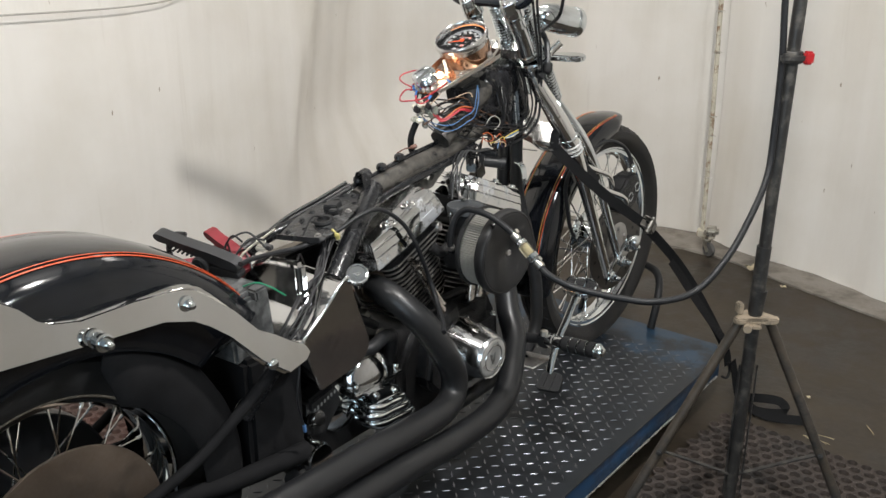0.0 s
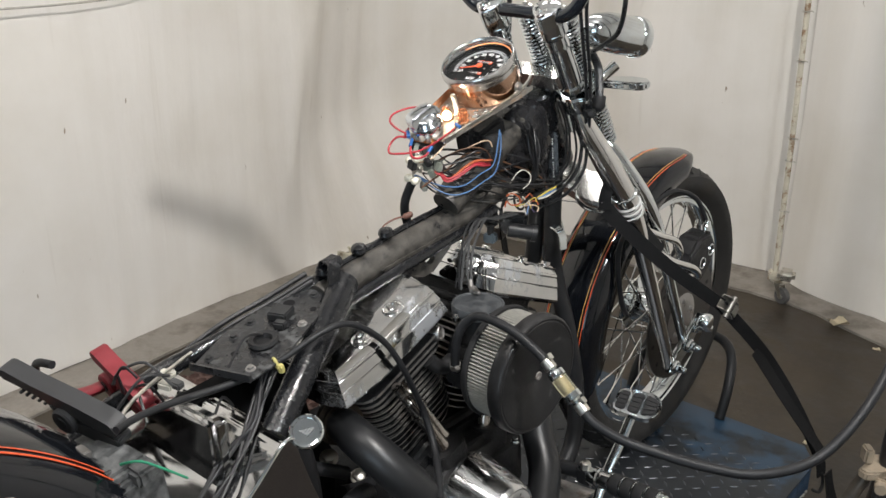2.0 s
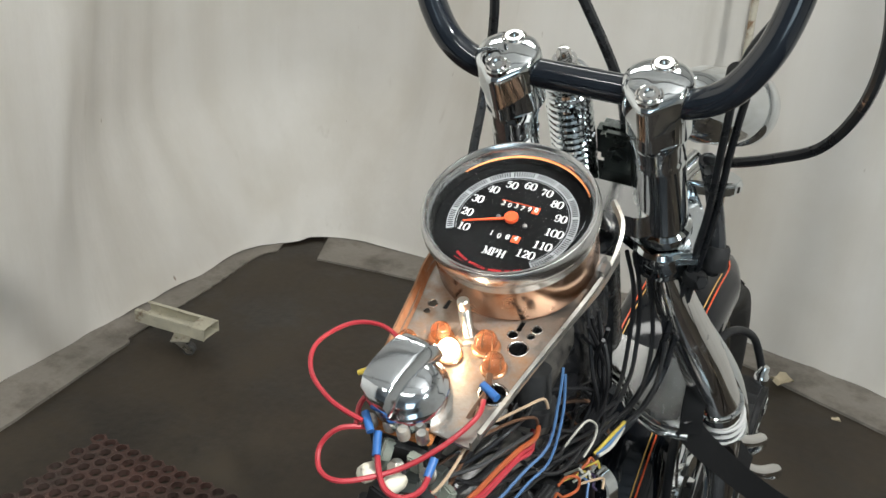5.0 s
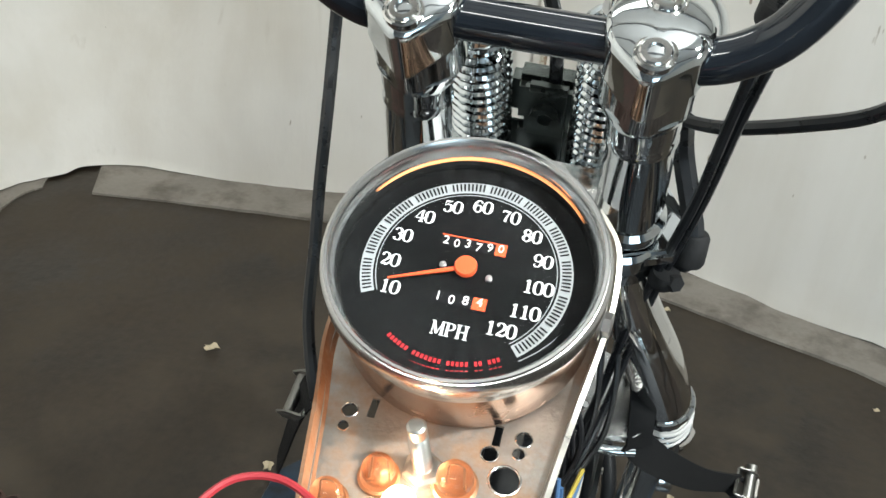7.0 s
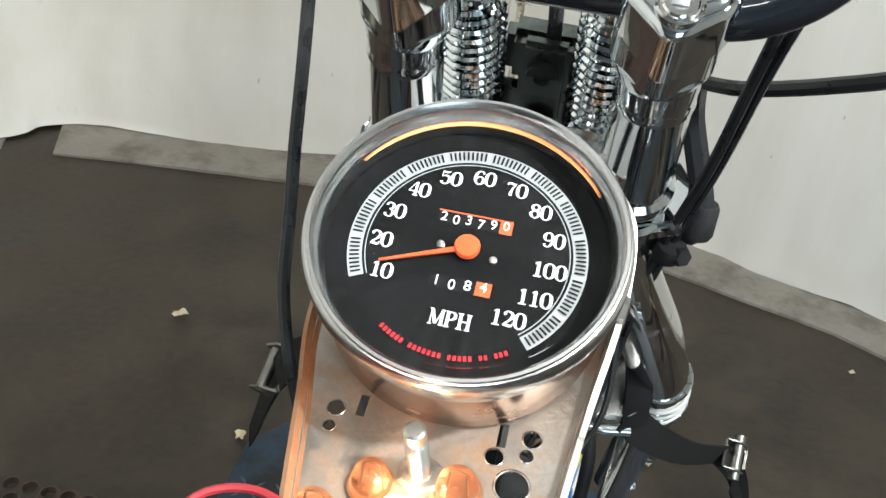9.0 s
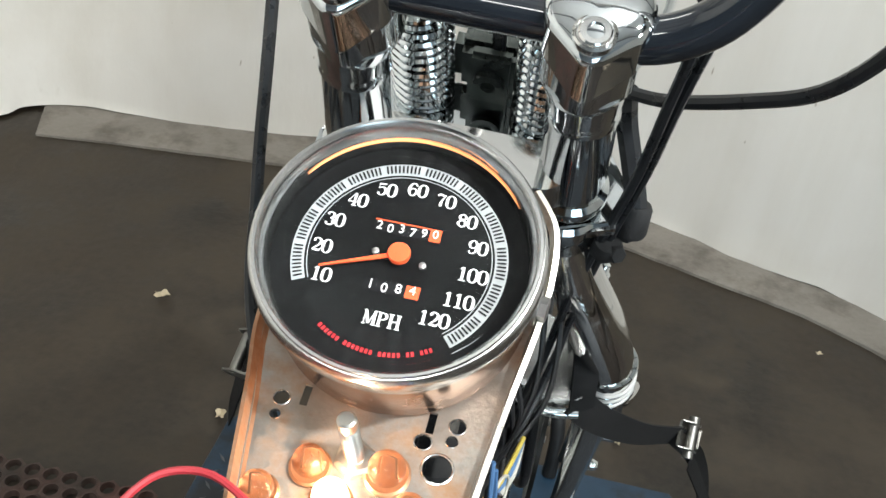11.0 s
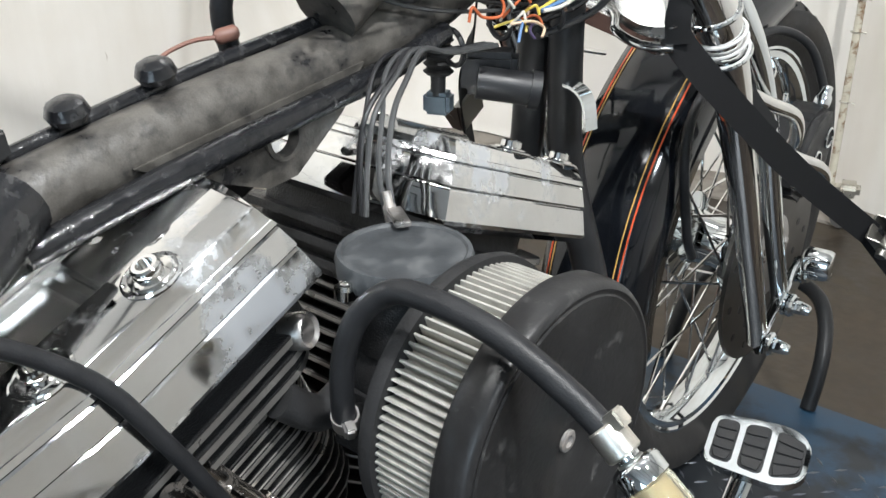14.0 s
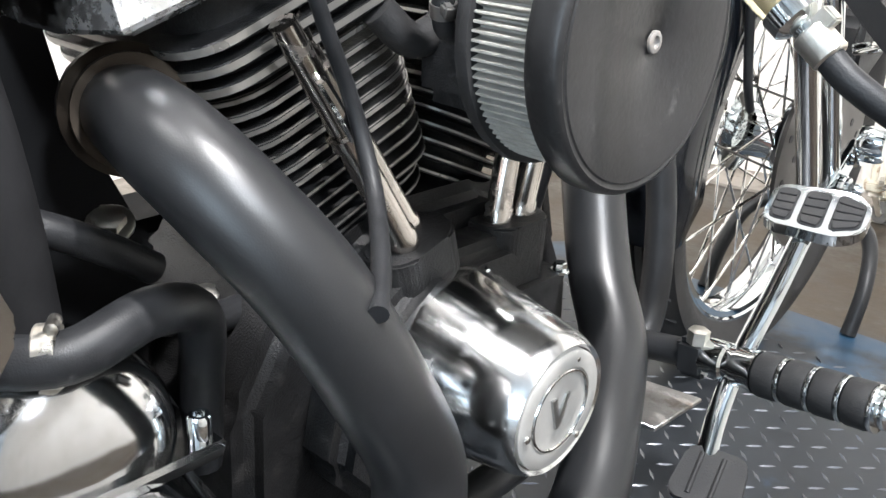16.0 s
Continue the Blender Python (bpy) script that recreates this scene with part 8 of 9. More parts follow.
# numerals with thick and thin strokes and slab feet: (x, y, half width) along each stroke, on a cell 1 high
GLYPH = {
    "0": [[(-0.26, 0.0, 0.10), (-0.24, 0.26, 0.09), (-0.12, 0.44, 0.05), (0.0, 0.47, 0.035), (0.12, 0.44, 0.05), (0.24, 0.26, 0.09), (0.26, 0.0, 0.10), (0.24, -0.26, 0.09), (0.12, -0.44, 0.05), (0.0, -0.47, 0.035), (-0.12, -0.44, 0.05), (-0.24, -0.26, 0.09), (-0.26, 0.0, 0.10)]],
    "1": [[(0.0, 0.48, 0.09), (0.0, -0.46, 0.09)], [(0.03, 0.46, 0.03), (-0.08, 0.40, 0.045), (-0.20, 0.33, 0.035)], [(-0.22, -0.465, 0.035), (0.22, -0.465, 0.035)]],
    "2": [[(-0.18, 0.24, 0.085), (-0.23, 0.34, 0.07), (-0.10, 0.46, 0.04), (0.06, 0.45, 0.05), (0.20, 0.32, 0.09), (0.20, 0.16, 0.09), (0.05, -0.08, 0.06), (-0.16, -0.28, 0.045), (-0.25, -0.42, 0.04)], [(-0.24, -0.40, 0.05), (-0.08, -0.37, 0.075), (0.10, -0.41, 0.08), (0.23, -0.36, 0.05), (0.27, -0.22, 0.02)]],
    "3": [[(-0.20, 0.28, 0.085), (-0.16, 0.42, 0.05), (0.0, 0.47, 0.035), (0.15, 0.40, 0.07), (0.20, 0.26, 0.09), (0.14, 0.10, 0.06), (0.0, 0.04, 0.035), (0.15, -0.02, 0.06), (0.23, -0.20, 0.095), (0.16, -0.40, 0.06), (0.0, -0.47, 0.035), (-0.17, -0.42, 0.05), (-0.23, -0.27, 0.09)]],
    "4": [[(0.12, 0.48, 0.08), (0.12, -0.46, 0.08)], [(0.08, 0.46, 0.025), (-0.30, -0.18, 0.025)], [(-0.31, -0.19, 0.035), (0.31, -0.19, 0.035)], [(-0.04, -0.465, 0.035), (0.28, -0.465, 0.035)]],
    "5": [[(-0.20, 0.40, 0.06), (0.0, 0.38, 0.07), (0.22, 0.44, 0.03)], [(-0.22, 0.45, 0.025), (-0.23, 0.02, 0.025)], [(-0.22, 0.06, 0.03), (-0.02, 0.14, 0.04), (0.17, 0.06, 0.075), (0.24, -0.14, 0.095), (0.17, -0.36, 0.07), (0.0, -0.47, 0.035), (-0.17, -0.42, 0.05), (-0.23, -0.28, 0.09)]],
    "6": [[(0.21, 0.30, 0.075), (0.14, 0.44, 0.045), (0.0, 0.47, 0.035), (-0.14, 0.38, 0.06), (-0.25, 0.12, 0.09), (-0.25, -0.18, 0.095), (-0.14, -0.41, 0.055), (0.0, -0.47, 0.035), (0.14, -0.41, 0.055), (0.24, -0.20, 0.09), (0.16, 0.02, 0.055), (0.0, 0.08, 0.035), (-0.15, 0.0, 0.045), (-0.22, -0.12, 0.05)]],
    "7": [[(-0.25, 0.28, 0.03), (-0.22, 0.42, 0.06), (-0.05, 0.44, 0.07), (0.12, 0.38, 0.07), (0.26, 0.44, 0.035)], [(0.25, 0.42, 0.03), (0.08, 0.08, 0.055), (0.0, -0.20, 0.085), (0.0, -0.44, 0.095)]],
    "8": [[(0.0, 0.05, 0.06), (-0.18, 0.15, 0.08), (-0.19, 0.33, 0.08), (0.0, 0.47, 0.035), (0.19, 0.33, 0.07), (0.17, 0.15, 0.06), (0.0, 0.05, 0.06), (-0.19, -0.08, 0.06), (-0.24, -0.26, 0.085), (0.0, -0.47, 0.035), (0.24, -0.26, 0.095), (0.17, -0.05, 0.08), (0.0, 0.05, 0.06)]],
    "9": [[(-0.21, -0.30, 0.075), (-0.14, -0.44, 0.045), (0.0, -0.47, 0.035), (0.14, -0.38, 0.06), (0.25, -0.12, 0.09), (0.25, 0.18, 0.095), (0.14, 0.41, 0.055), (0.0, 0.47, 0.035), (-0.14, 0.41, 0.055), (-0.24, 0.20, 0.09), (-0.16, -0.02, 0.055), (0.0, -0.08, 0.035), (0.15, 0.0, 0.045), (0.22, 0.12, 0.05)]],
    "M": [[(-0.30, 0.44, 0.03), (-0.30, -0.44, 0.03)], [(-0.27, 0.44, 0.09), (0.0, -0.40, 0.09)], [(0.30, 0.44, 0.03), (0.02, -0.40, 0.03)], [(0.32, 0.44, 0.09), (0.32, -0.44, 0.09)], [(-0.42, 0.465, 0.03), (-0.20, 0.465, 0.03)], [(0.24, 0.465, 0.03), (0.46, 0.465, 0.03)], [(-0.42, -0.465, 0.03), (-0.18, -0.465, 0.03)], [(0.18, -0.465, 0.03), (0.46, -0.465, 0.03)]],
    "P": [[(-0.16, 0.44, 0.09), (-0.16, -0.44, 0.09)], [(-0.16, 0.45, 0.035), (0.08, 0.45, 0.035), (0.24, 0.34, 0.08), (0.24, 0.14, 0.08), (0.08, 0.0, 0.035), (-0.14, 0.0, 0.035)], [(-0.32, 0.465, 0.03), (-0.06, 0.465, 0.03)], [(-0.32, -0.465, 0.03), (0.0, -0.465, 0.03)]],
    "H": [[(-0.24, 0.44, 0.09), (-0.24, -0.44, 0.09)], [(0.24, 0.44, 0.09), (0.24, -0.44, 0.09)], [(-0.22, 0.0, 0.035), (0.22, 0.0, 0.035)]] + [[(x - 0.16, z, 0.03), (x + 0.16, z, 0.03)] for x in (-0.24, 0.24) for z in (-0.465, 0.465)],
}


def serif_on(text, x, y, size, name, step=0.66, h=0.0006):
    """Slab-serif print on the dial: every stroke is a flat band of changing width."""
    bm = B()
    for i, ch in enumerate(text):
        cx = x + (i - (len(text) - 1) / 2) * size * step
        for layer, strokes in enumerate(GLYPH[ch]):
            line = curve([(px, py, w) for px, py, w in strokes], 5)
            rows = []
            for k, q in enumerate(line):
                d = line[min(k + 1, len(line) - 1)] - line[max(k - 1, 0)]
                d.z = 0
                u = V(-d.y, d.x, 0).normalized() * q.z
                rows.append([bm.verts.new(dial(cx + size * (q.x + g * u.x), y + size * (q.y + g * u.y), h + 0.00003 * layer)) for g in (1, -1)])
            for a, b in zip(rows, rows[1:]):
                bm.faces.new((a[0], a[1], b[1], b[0]))
    ob = part(name, bm, WHITE, dial_face)
    return ob


for n in range(10, 121, 10):
    a = radians(angle_of(n))
    r = 0.0336 if n < 100 else 0.0322
    serif_on(str(n), r * math.cos(a), r * math.sin(a), 0.0066, "numeral")
serif_on("MPH", 0.0, -0.0295, 0.0066, "unit_mark", 0.80)


def window(x, y, w, h, digits, last, rim):
    bm = B()
    for z, grow, mt in ((0.0004, 0, None),):
        vs = [dial(x + sx * w / 2, y + sy * h / 2, 0.0005) for sx, sy in ((-1, -1), (1, -1), (1, 1), (-1, 1))]
        bm.faces.new([bm.verts.new(v) for v in vs])
    win = part("counter_window", bm, BLACKP, dial_face)
    if rim:
        bm = B()
        for y0, y1 in ((h / 2, h / 2 + 0.0006),):
            vs = [dial(x + sx * w / 2, y + yy, 0.0006) for sx, yy in ((-1, y0), (1, y0), (1, y1), (-1, y1))]
            bm.faces.new([bm.verts.new(v) for v in vs])
        part("window_rim", bm, REDP, win)
    n = len(digits) + 1
    for i, d in enumerate(digits):
        print_on(d, x - w / 2 + w * (i + 0.5) / n, y - (0.0006 if i % 2 else -0.0002), h * 1.05, WHITE, win, "counter_digit", h=0.0008)
    x1 = x + w / 2 - w / n / 2
    bm = B()
    vs = [dial(x1 + sx * w / n / 2, y + sy * h / 2, 0.0007) for sx, sy in ((-1, -1), (1, -1), (1, 1), (-1, 1))]
    bm.faces.new([bm.verts.new(v) for v in vs])
    part("tenths_drum", bm, REDP, win)
    print_on(last, x1, y + 0.0006, h * 1.0, WHITE, win, "counter_digit", h=0.0009)


window(0.0003, 0.0128, 0.0295, 0.0056, "20379", "0", True)
window(0.0003, -0.0150, 0.0240, 0.0058, "108", "4", False)
bm = B()
for k in range(27):
    if k in (6, 14, 20, 23):
        continue
    a = radians(237 + k * 2.45)
    t, r0, r1 = radians(0.80), 0.0432, 0.0452
    vs = [dial(r * math.cos(b), r * math.sin(b), 0.0005) for r, b in ((r0, a - t), (r1, a - t), (r1, a + t), (r0, a + t))]
    bm.faces.new([bm.verts.new(v) for v in vs])
tagged(part("maker_bars", bm, surf("dial_dark_red", (0.42, 0.025, 0.03), 0.5, 0, 0.05, 60, 0.05, spec=0.15), dial_face, "red printed bars round the dial's foot"), kind="stuff")
bm = B()
for x, y in ((-0.0105, 0.0005), (0.0105, -0.0020)):
    lathe(bm, [(0.0016, 0), (0.0016, 0.0012), (0.0008, 0.0016)], dial(x, y, 0.0), SN, 12)
part("dial_pin", bm, STEEL, dial_face)
bm = B()
na = radians(201.5)
c, s = math.cos(na), math.sin(na)
pts = [(0.0, 0.0011), (0.034, 0.00035), (0.034, -0.00035), (0.0, -0.0011), (-0.004, -0.0011), (-0.004, 0.0011)]
prism(bm, [(u, w) for u, w in pts], 0.0030, 0.0038, frame_of(dial(0, 0, 0), SR * c + SU * s, SN))
lathe(bm, [(0.0048, 0.0026), (0.0050, 0.0045), (0.0046, 0.0054), (0, 0.0056)], dial(0, 0), SN, 28)
part("speed_needle", bm, REDP, dial_face, "orange speedometer needle")
GLASS, nt, bs = new_mat("dial_glass")
bs.inputs["Base Color"].default_value, bs.inputs["Roughness"].default_value = (1, 1, 1, 1), 0.02
bs.inputs["Transmission Weight"].default_value, bs.inputs["IOR"].default_value = 1.0, 1.06
bm = B()
lathe(bm, [(0.0534, 0.0086), (0.0534, 0.0096)], SC, SN, 48)
glass = part("dial_lens", bm, GLASS, speedo, "clear dial glass")
glass.visible_shadow = False
bm = B()
ribbon(bm, [DASHZ @ V(0.0440, 1.030, 0.004), DASHZ @ V(0.0500, 1.085, 0.004), DASHZ @ V(0.0565, 1.135, 0.005), (0.0625, 1.170, 1.068), (0.0650, 1.195, 1.082), (0.0620, 1.213, 1.098), (0.050, 1.224, 1.110)], 0.0060, V(0.25, -0.35, 0.9), 0.0026)
part("dash_side_band", bm, GALV, dash, "grey dash edge band")
bm = B()
ribbon(bm, [DASHZ @ V(x - 0.0012, y, 0.004) for x, y in ((-0.0340, 1.047), (-0.041, 1.075), (-0.050, 1.119), (-0.057, 1.148), (-0.0595, 1.175))], 0.0135, V(-0.30, -0.28, 0.90), 0.0018, 5)
part("dash_flange", bm, surf("rust_stained_zinc", (0.36, 0.22, 0.14), 0.45, 0.6, 0.25, 40, 0.1, dirt=(0.28, 0.11, 0.04), dirt_at=0.52, dirt_scale=24), dash, "rust-stained side flange")
bm = B()
hexbolt(bm, V(0.0605, 1.178, 1.078), (1, -0.1, 0), 0.006, 0.006)
part("case_screw", bm, STEEL, speedo)

# ignition switch
IG = DASHZ @ V(-0.006, 1.036, 0.012)
IN = V(-0.05, -0.42, 0.9).normalized()
bm = B()
lathe(bm, [(r * 0.80, h * 0.85) for r, h in ((0.0300, -0.014), (0.0315, -0.008), (0.0315, 0.004), (0.0305, 0.007), (0.0285, 0.0085), (0.0275, 0.0115), (0.0245, 0.0165), (0.017, 0.0205), (0.008, 0.022), (0, 0.0222))], IG, IN, 48)
SWITCH = surf("polished_switch_chrome", (0.70, 0.735, 0.765), 0.13, 1.0, 0.05, 30, 0.03, dirt=(0.45, 0.45, 0.45), dirt_at=0.74, dirt_soft=0.08, dirt_scale=60, dirt_rough=0.5, dirt_metal=0.6)
ign = part("ignition_switch", bm, SWITCH, moto, "round chrome ignition switch with a flip lever")
bm = B()
IM = frame_of(IG + IN * 0.010 + V(0.002, 0, 0), V(0.17, 0.90, 0.42), IN) @ Matrix.Scale(0.80, 4)
rows = []
for k in range(13):
    u = -1 + 2 * k / 12
    w = math.sqrt(max(0.0, 1 - abs(u) ** 3.2))
    top, low = 0.022 * (0.55 + 0.45 * w), 0.0
    h = 0.4 + 0.6 * w
    sec = [(-0.0300 * h, low), (-0.0300 * h, top * 0.70), (-0.0265 * h, top * 0.96), (-0.0005, top), (0.0030, top * 0.92), (0.0060, top * 0.40), (0.0065, low)]
    rows.append([bm.verts.new(IM @ V(0.0335 * u, -x, z)) for x, z in sec])
for p, q in zip(rows, rows[1:]):
    for k in range(6):
        bm.faces.new((p[k], p[k + 1], q[k + 1], q[k]))
    bm.faces.new((p[0], q[0], q[6], p[6]))
bm.faces.new(rows[0])
bm.faces.new(rows[-1])
part("ignition_lever", bm, SWITCH, ign, "polished chrome lever", 50)
bm = B()
box(bm, (0.044, 0.034, 0.022), at(*(IG + V(0.002, -0.001, -0.029)), 20, 0, 5), 0.004)
term = part("terminal_block", bm, PLASTIC, ign, "black terminal block")
COPPER = surf("orange_phenolic_plate", (0.45, 0.17, 0.05), 0.5, 0, 0.15, 60)
bm = B()
box(bm, (0.040, 0.034, 0.003), at(*(IG + V(0.002, -0.001, -0.0165)), 20, 0, 5), 0.001)
part("phenolic_plate", bm, COPPER, term, "orange phenolic plate")
for k in range(4):
    bm = B()
    lathe(bm, [(0.0042, 0), (0.0042, 0.006), (0.003, 0.008)], IG + V(-0.016 + 0.0115 * k, -0.019 + 0.003 * (k % 2), -0.019), (0, -0.35, 0.9), 10)
    part("terminal_screw", bm, GALV, term)

# wires
WIRE = {n: surf(n + "_wire", c, 0.42, 0, 0.12, 60, 0.08) for n, c in (("red", (0.40, 0.030, 0.042)), ("blue", (0.075, 0.16, 0.32)), ("black", (0.014, 0.014, 0.0155)), ("orange", (0.42, 0.10, 0.035)), ("brown", (0.11, 0.055, 0.03)), ("white", (0.52, 0.50, 0.44)), ("yellow", (0.55, 0.42, 0.07)), ("grey", (0.050, 0.051, 0.052)), ("tan", (0.50, 0.36, 0.24)), ("green", (0.02, 0.22, 0.12)), ("violet", (0.05, 0.035, 0.085)))}
harness = thing("wiring_harness", (0.0, 1.05, 0.93), "tangle of loose coloured wires hanging from the dash", "wiring")


def wire(colour, pts, r=0.0017, label=""):
    return cable("wire", pts, r * 0.8, WIRE[colour], label or colour + " wire", harness, 7)


wire("red", [(-0.012, 1.050, 1.040), (-0.030, 1.062, 1.046), (-0.052, 1.072, 1.046), (-0.072, 1.066, 1.043), (-0.081, 1.042, 1.037), (-0.070, 1.020, 1.031), (-0.045, 1.006, 1.026), (-0.022, 1.006, 1.020)], 0.0020, "thick red wire loop")
wire("red", [(-0.020, 1.010, 1.014), (-0.034, 0.999, 1.014), (-0.043, 0.992, 1.002), (-0.036, 0.982, 0.993), (-0.018, 0.980, 0.994), (0.006, 1.002, 0.998), (0.026, 1.020, 1.012), (0.038, 1.038, 1.026), (0.036, 1.052, 1.030)], 0.0021, "thick red wire loop")
wire("red", [(-0.013, 1.009, 1.010), (-0.004, 0.996, 1.000), (0.006, 0.988, 0.993), (0.018, 0.988, 0.992), (0.026, 0.997, 0.996), (0.024, 1.012, 1.004)], 0.0023)
wire("red", [(-0.022, 1.03, 1.035), (-0.032, 1.02, 1.022), (-0.028, 1.008, 1.012)], 0.0022)
wire("tan", [(0.034, 1.050, 1.026), (0.036, 1.030, 1.008), (0.030, 1.006, 0.990), (0.016, 0.994, 0.984)], 0.0014)
wire("yellow", [(-0.030, 1.060, 1.020), (-0.046, 1.055, 1.022), (-0.055, 1.052, 1.018)], 0.0024)
wire("brown", [(0.030, 1.072, 1.036), (0.034, 1.058, 1.030), (0.030, 1.044, 1.018)], 0.0030)
for p, q in (((-0.024, 1.012, 1.022), (-0.015, 1.004, 1.016)), ((-0.014, 1.011, 1.012), (-0.008, 1.000, 1.004)), ((0.024, 1.014, 1.006), (0.025, 1.004, 0.999)), ((0.030, 1.062, 1.034), (0.043, 1.056, 1.032))):
    bm = B()
    tube(bm, [p, q], 0.0027, 10, 1)
    part("crimp_sleeve", bm, surf("blue_nylon_sleeve", (0.03, 0.13, 0.38), 0.4, 0, 0.1, 60), harness, "blue crimp sleeve")
wire("blue", [(-0.006, 1.008, 0.957), (0.0, 1.013, 0.954), (0.012, 1.026, 0.944), (0.030, 1.047, 0.936), (0.040, 1.074, 0.935), (0.050, 1.100, 0.949), (0.058, 1.123, 0.961), (0.058, 1.133, 0.991), (0.056, 1.140, 1.015)], 0.0015)
wire("blue", [(-0.006, 1.006, 0.956), (0.0, 1.013, 0.952), (0.014, 1.031, 0.934), (0.034, 1.050, 0.923), (0.044, 1.078, 0.924), (0.052, 1.107, 0.936), (0.060, 1.125, 0.948), (0.061, 1.137, 0.980), (0.058, 1.140, 1.010)], 0.0014)
wire("red", [(0.012, 1.030, 0.958), (0.020, 1.038, 0.956), (0.026, 1.043, 0.946), (0.034, 1.053, 0.947), (0.042, 1.070, 0.957), (0.048, 1.088, 0.966), (0.050, 1.109, 0.961), (0.042, 1.135, 0.955)], 0.0026, "thick red wire")
wire("red", [(0.012, 1.034, 0.962), (0.020, 1.040, 0.959), (0.027, 1.045, 0.950), (0.036, 1.056, 0.952), (0.044, 1.074, 0.962), (0.048, 1.092, 0.968), (0.049, 1.112, 0.964), (0.040, 1.138, 0.958)], 0.0022)
wire("orange", [(0.012, 1.034, 0.960), (0.020, 1.040, 0.957), (0.026, 1.046, 0.947), (0.034, 1.059, 0.954), (0.042, 1.075, 0.966), (0.048, 1.094, 0.972), (0.050, 1.117, 0.968), (0.040, 1.15, 0.960)], 0.0024, "thick orange wire")
wire("grey", [(0.004, 1.030, 0.955), (0.018, 1.045, 0.968), (0.034, 1.062, 0.974), (0.045, 1.085, 0.979), (0.046, 1.12, 0.968)], 0.0018)
wire("brown", [(0.010, 1.040, 0.975), (0.030, 1.070, 0.990), (0.042, 1.095, 0.992), (0.048, 1.115, 0.985), (0.046, 1.13, 0.97)], 0.0014)
wire("tan", [(0.030, 1.090, 0.990), (0.046, 1.105, 1.000), (0.052, 1.118, 1.000), (0.054, 1.124, 0.990)], 0.0014)
rng = random.Random(11)
for k in range(20):
    col = rng.choice(["black"] * 9 + ["grey", "brown"])
    a = V(rng.uniform(-0.02, 0.045), rng.uniform(0.985, 1.06), rng.uniform(0.935, 1.0))
    b = V(rng.uniform(0.0, 0.058), rng.uniform(1.05, 1.15), rng.uniform(0.915, 0.985))
    c = V(rng.uniform(0.01, 0.062), rng.uniform(1.16, 1.28), rng.uniform(0.872, 0.94))
    d = V(rng.uniform(0.02, 0.068), rng.uniform(1.27, 1.34), rng.uniform(0.862, 0.905))
    a.x, b.x = a.x - 0.012, b.x - 0.014
    j = V(rng.uniform(-0.01, 0.01), rng.uniform(-0.02, 0.02), rng.uniform(-0.03, 0.01))
    wire(col, [a, a.lerp(b, 0.5) + j, b, b.lerp(c, 0.5) - j * 0.6, c, d] if k % 3 else [b, b.lerp(c, 0.5) + j, c, d], rng.uniform(0.0012, 0.0024))
for k in range(4):
    y0 = (0.0, 0.22, 0.62, 0.95)[k]
    wire("black", [(0.030 + 0.03 * y0, 1.23, 0.862 + 0.012 * rng.random()), (0.050 + 0.014 * y0, 1.275, 0.866 + 0.018 * rng.random()), (0.054 + 0.030 * y0, 1.318, 0.888 + 0.02 * rng.random()), (0.050 + 0.034 * y0, 1.345, 0.925 + 0.02 * rng.random()), (0.048 + 0.026 * y0, 1.342, 0.985), (0.040 + 0.03 * y0, 1.325, 1.03)], 0.0026)
for k in range(9):
    wire("black", [(0.035 + 0.03 * rng.random(), 1.195 + 0.05 * rng.random(), 1.02 - 0.03 * rng.random()), (0.048 + 0.02 * rng.random(), 1.22 + 0.04 * rng.random(), 0.965), (0.050 + 0.012 * rng.random(), 1.24, 0.92), (0.035, 1.235, 0.878)], 0.0022)
# the colourful cut ends
for k, col in enumerate(("yellow", "white", "grey", "orange", "brown", "orange", "white", "blue", "yellow", "violet", "tan")):
    o = V(0.046 + 0.0015 * k, 1.205 + 0.006 * (k % 5), 0.868 + 0.004 * (k % 3))
    e = o + V(0.010 + 0.004 * rng.random(), 0.020 * rng.uniform(-1, 1.4), 0.018 * rng.uniform(-0.4, 1))
    wire(col, [o, o.lerp(e, 0.5) + V(0.004, 0, 0.004), e, e + V(0.002, 0.006 * rng.uniform(-1, 1), -0.006)], 0.0014)
for k in range(3):
    wire(("yellow", "blue", "white")[k], [(0.060 + 0.002 * k, 1.245, 0.876), (0.066 + 0.002 * k, 1.262, 0.884 - 0.003 * k), (0.072, 1.285, 0.890 - 0.003 * k)], 0.0020)
wire("white", [(0.050, 1.180, 0.915), (0.058, 1.188, 0.933), (0.062, 1.203, 0.936), (0.066, 1.216, 0.924), (0.066, 1.212, 0.912), (0.064, 1.198, 0.905)], 0.0012)
wire("orange", [(0.058, 1.160, 0.900), (0.061, 1.172, 0.902), (0.066, 1.186, 0.893), (0.066, 1.186, 0.882), (0.060, 1.172, 0.882), (0.057, 1.163, 0.890), (0.056, 1.16, 0.880)], 0.0015)
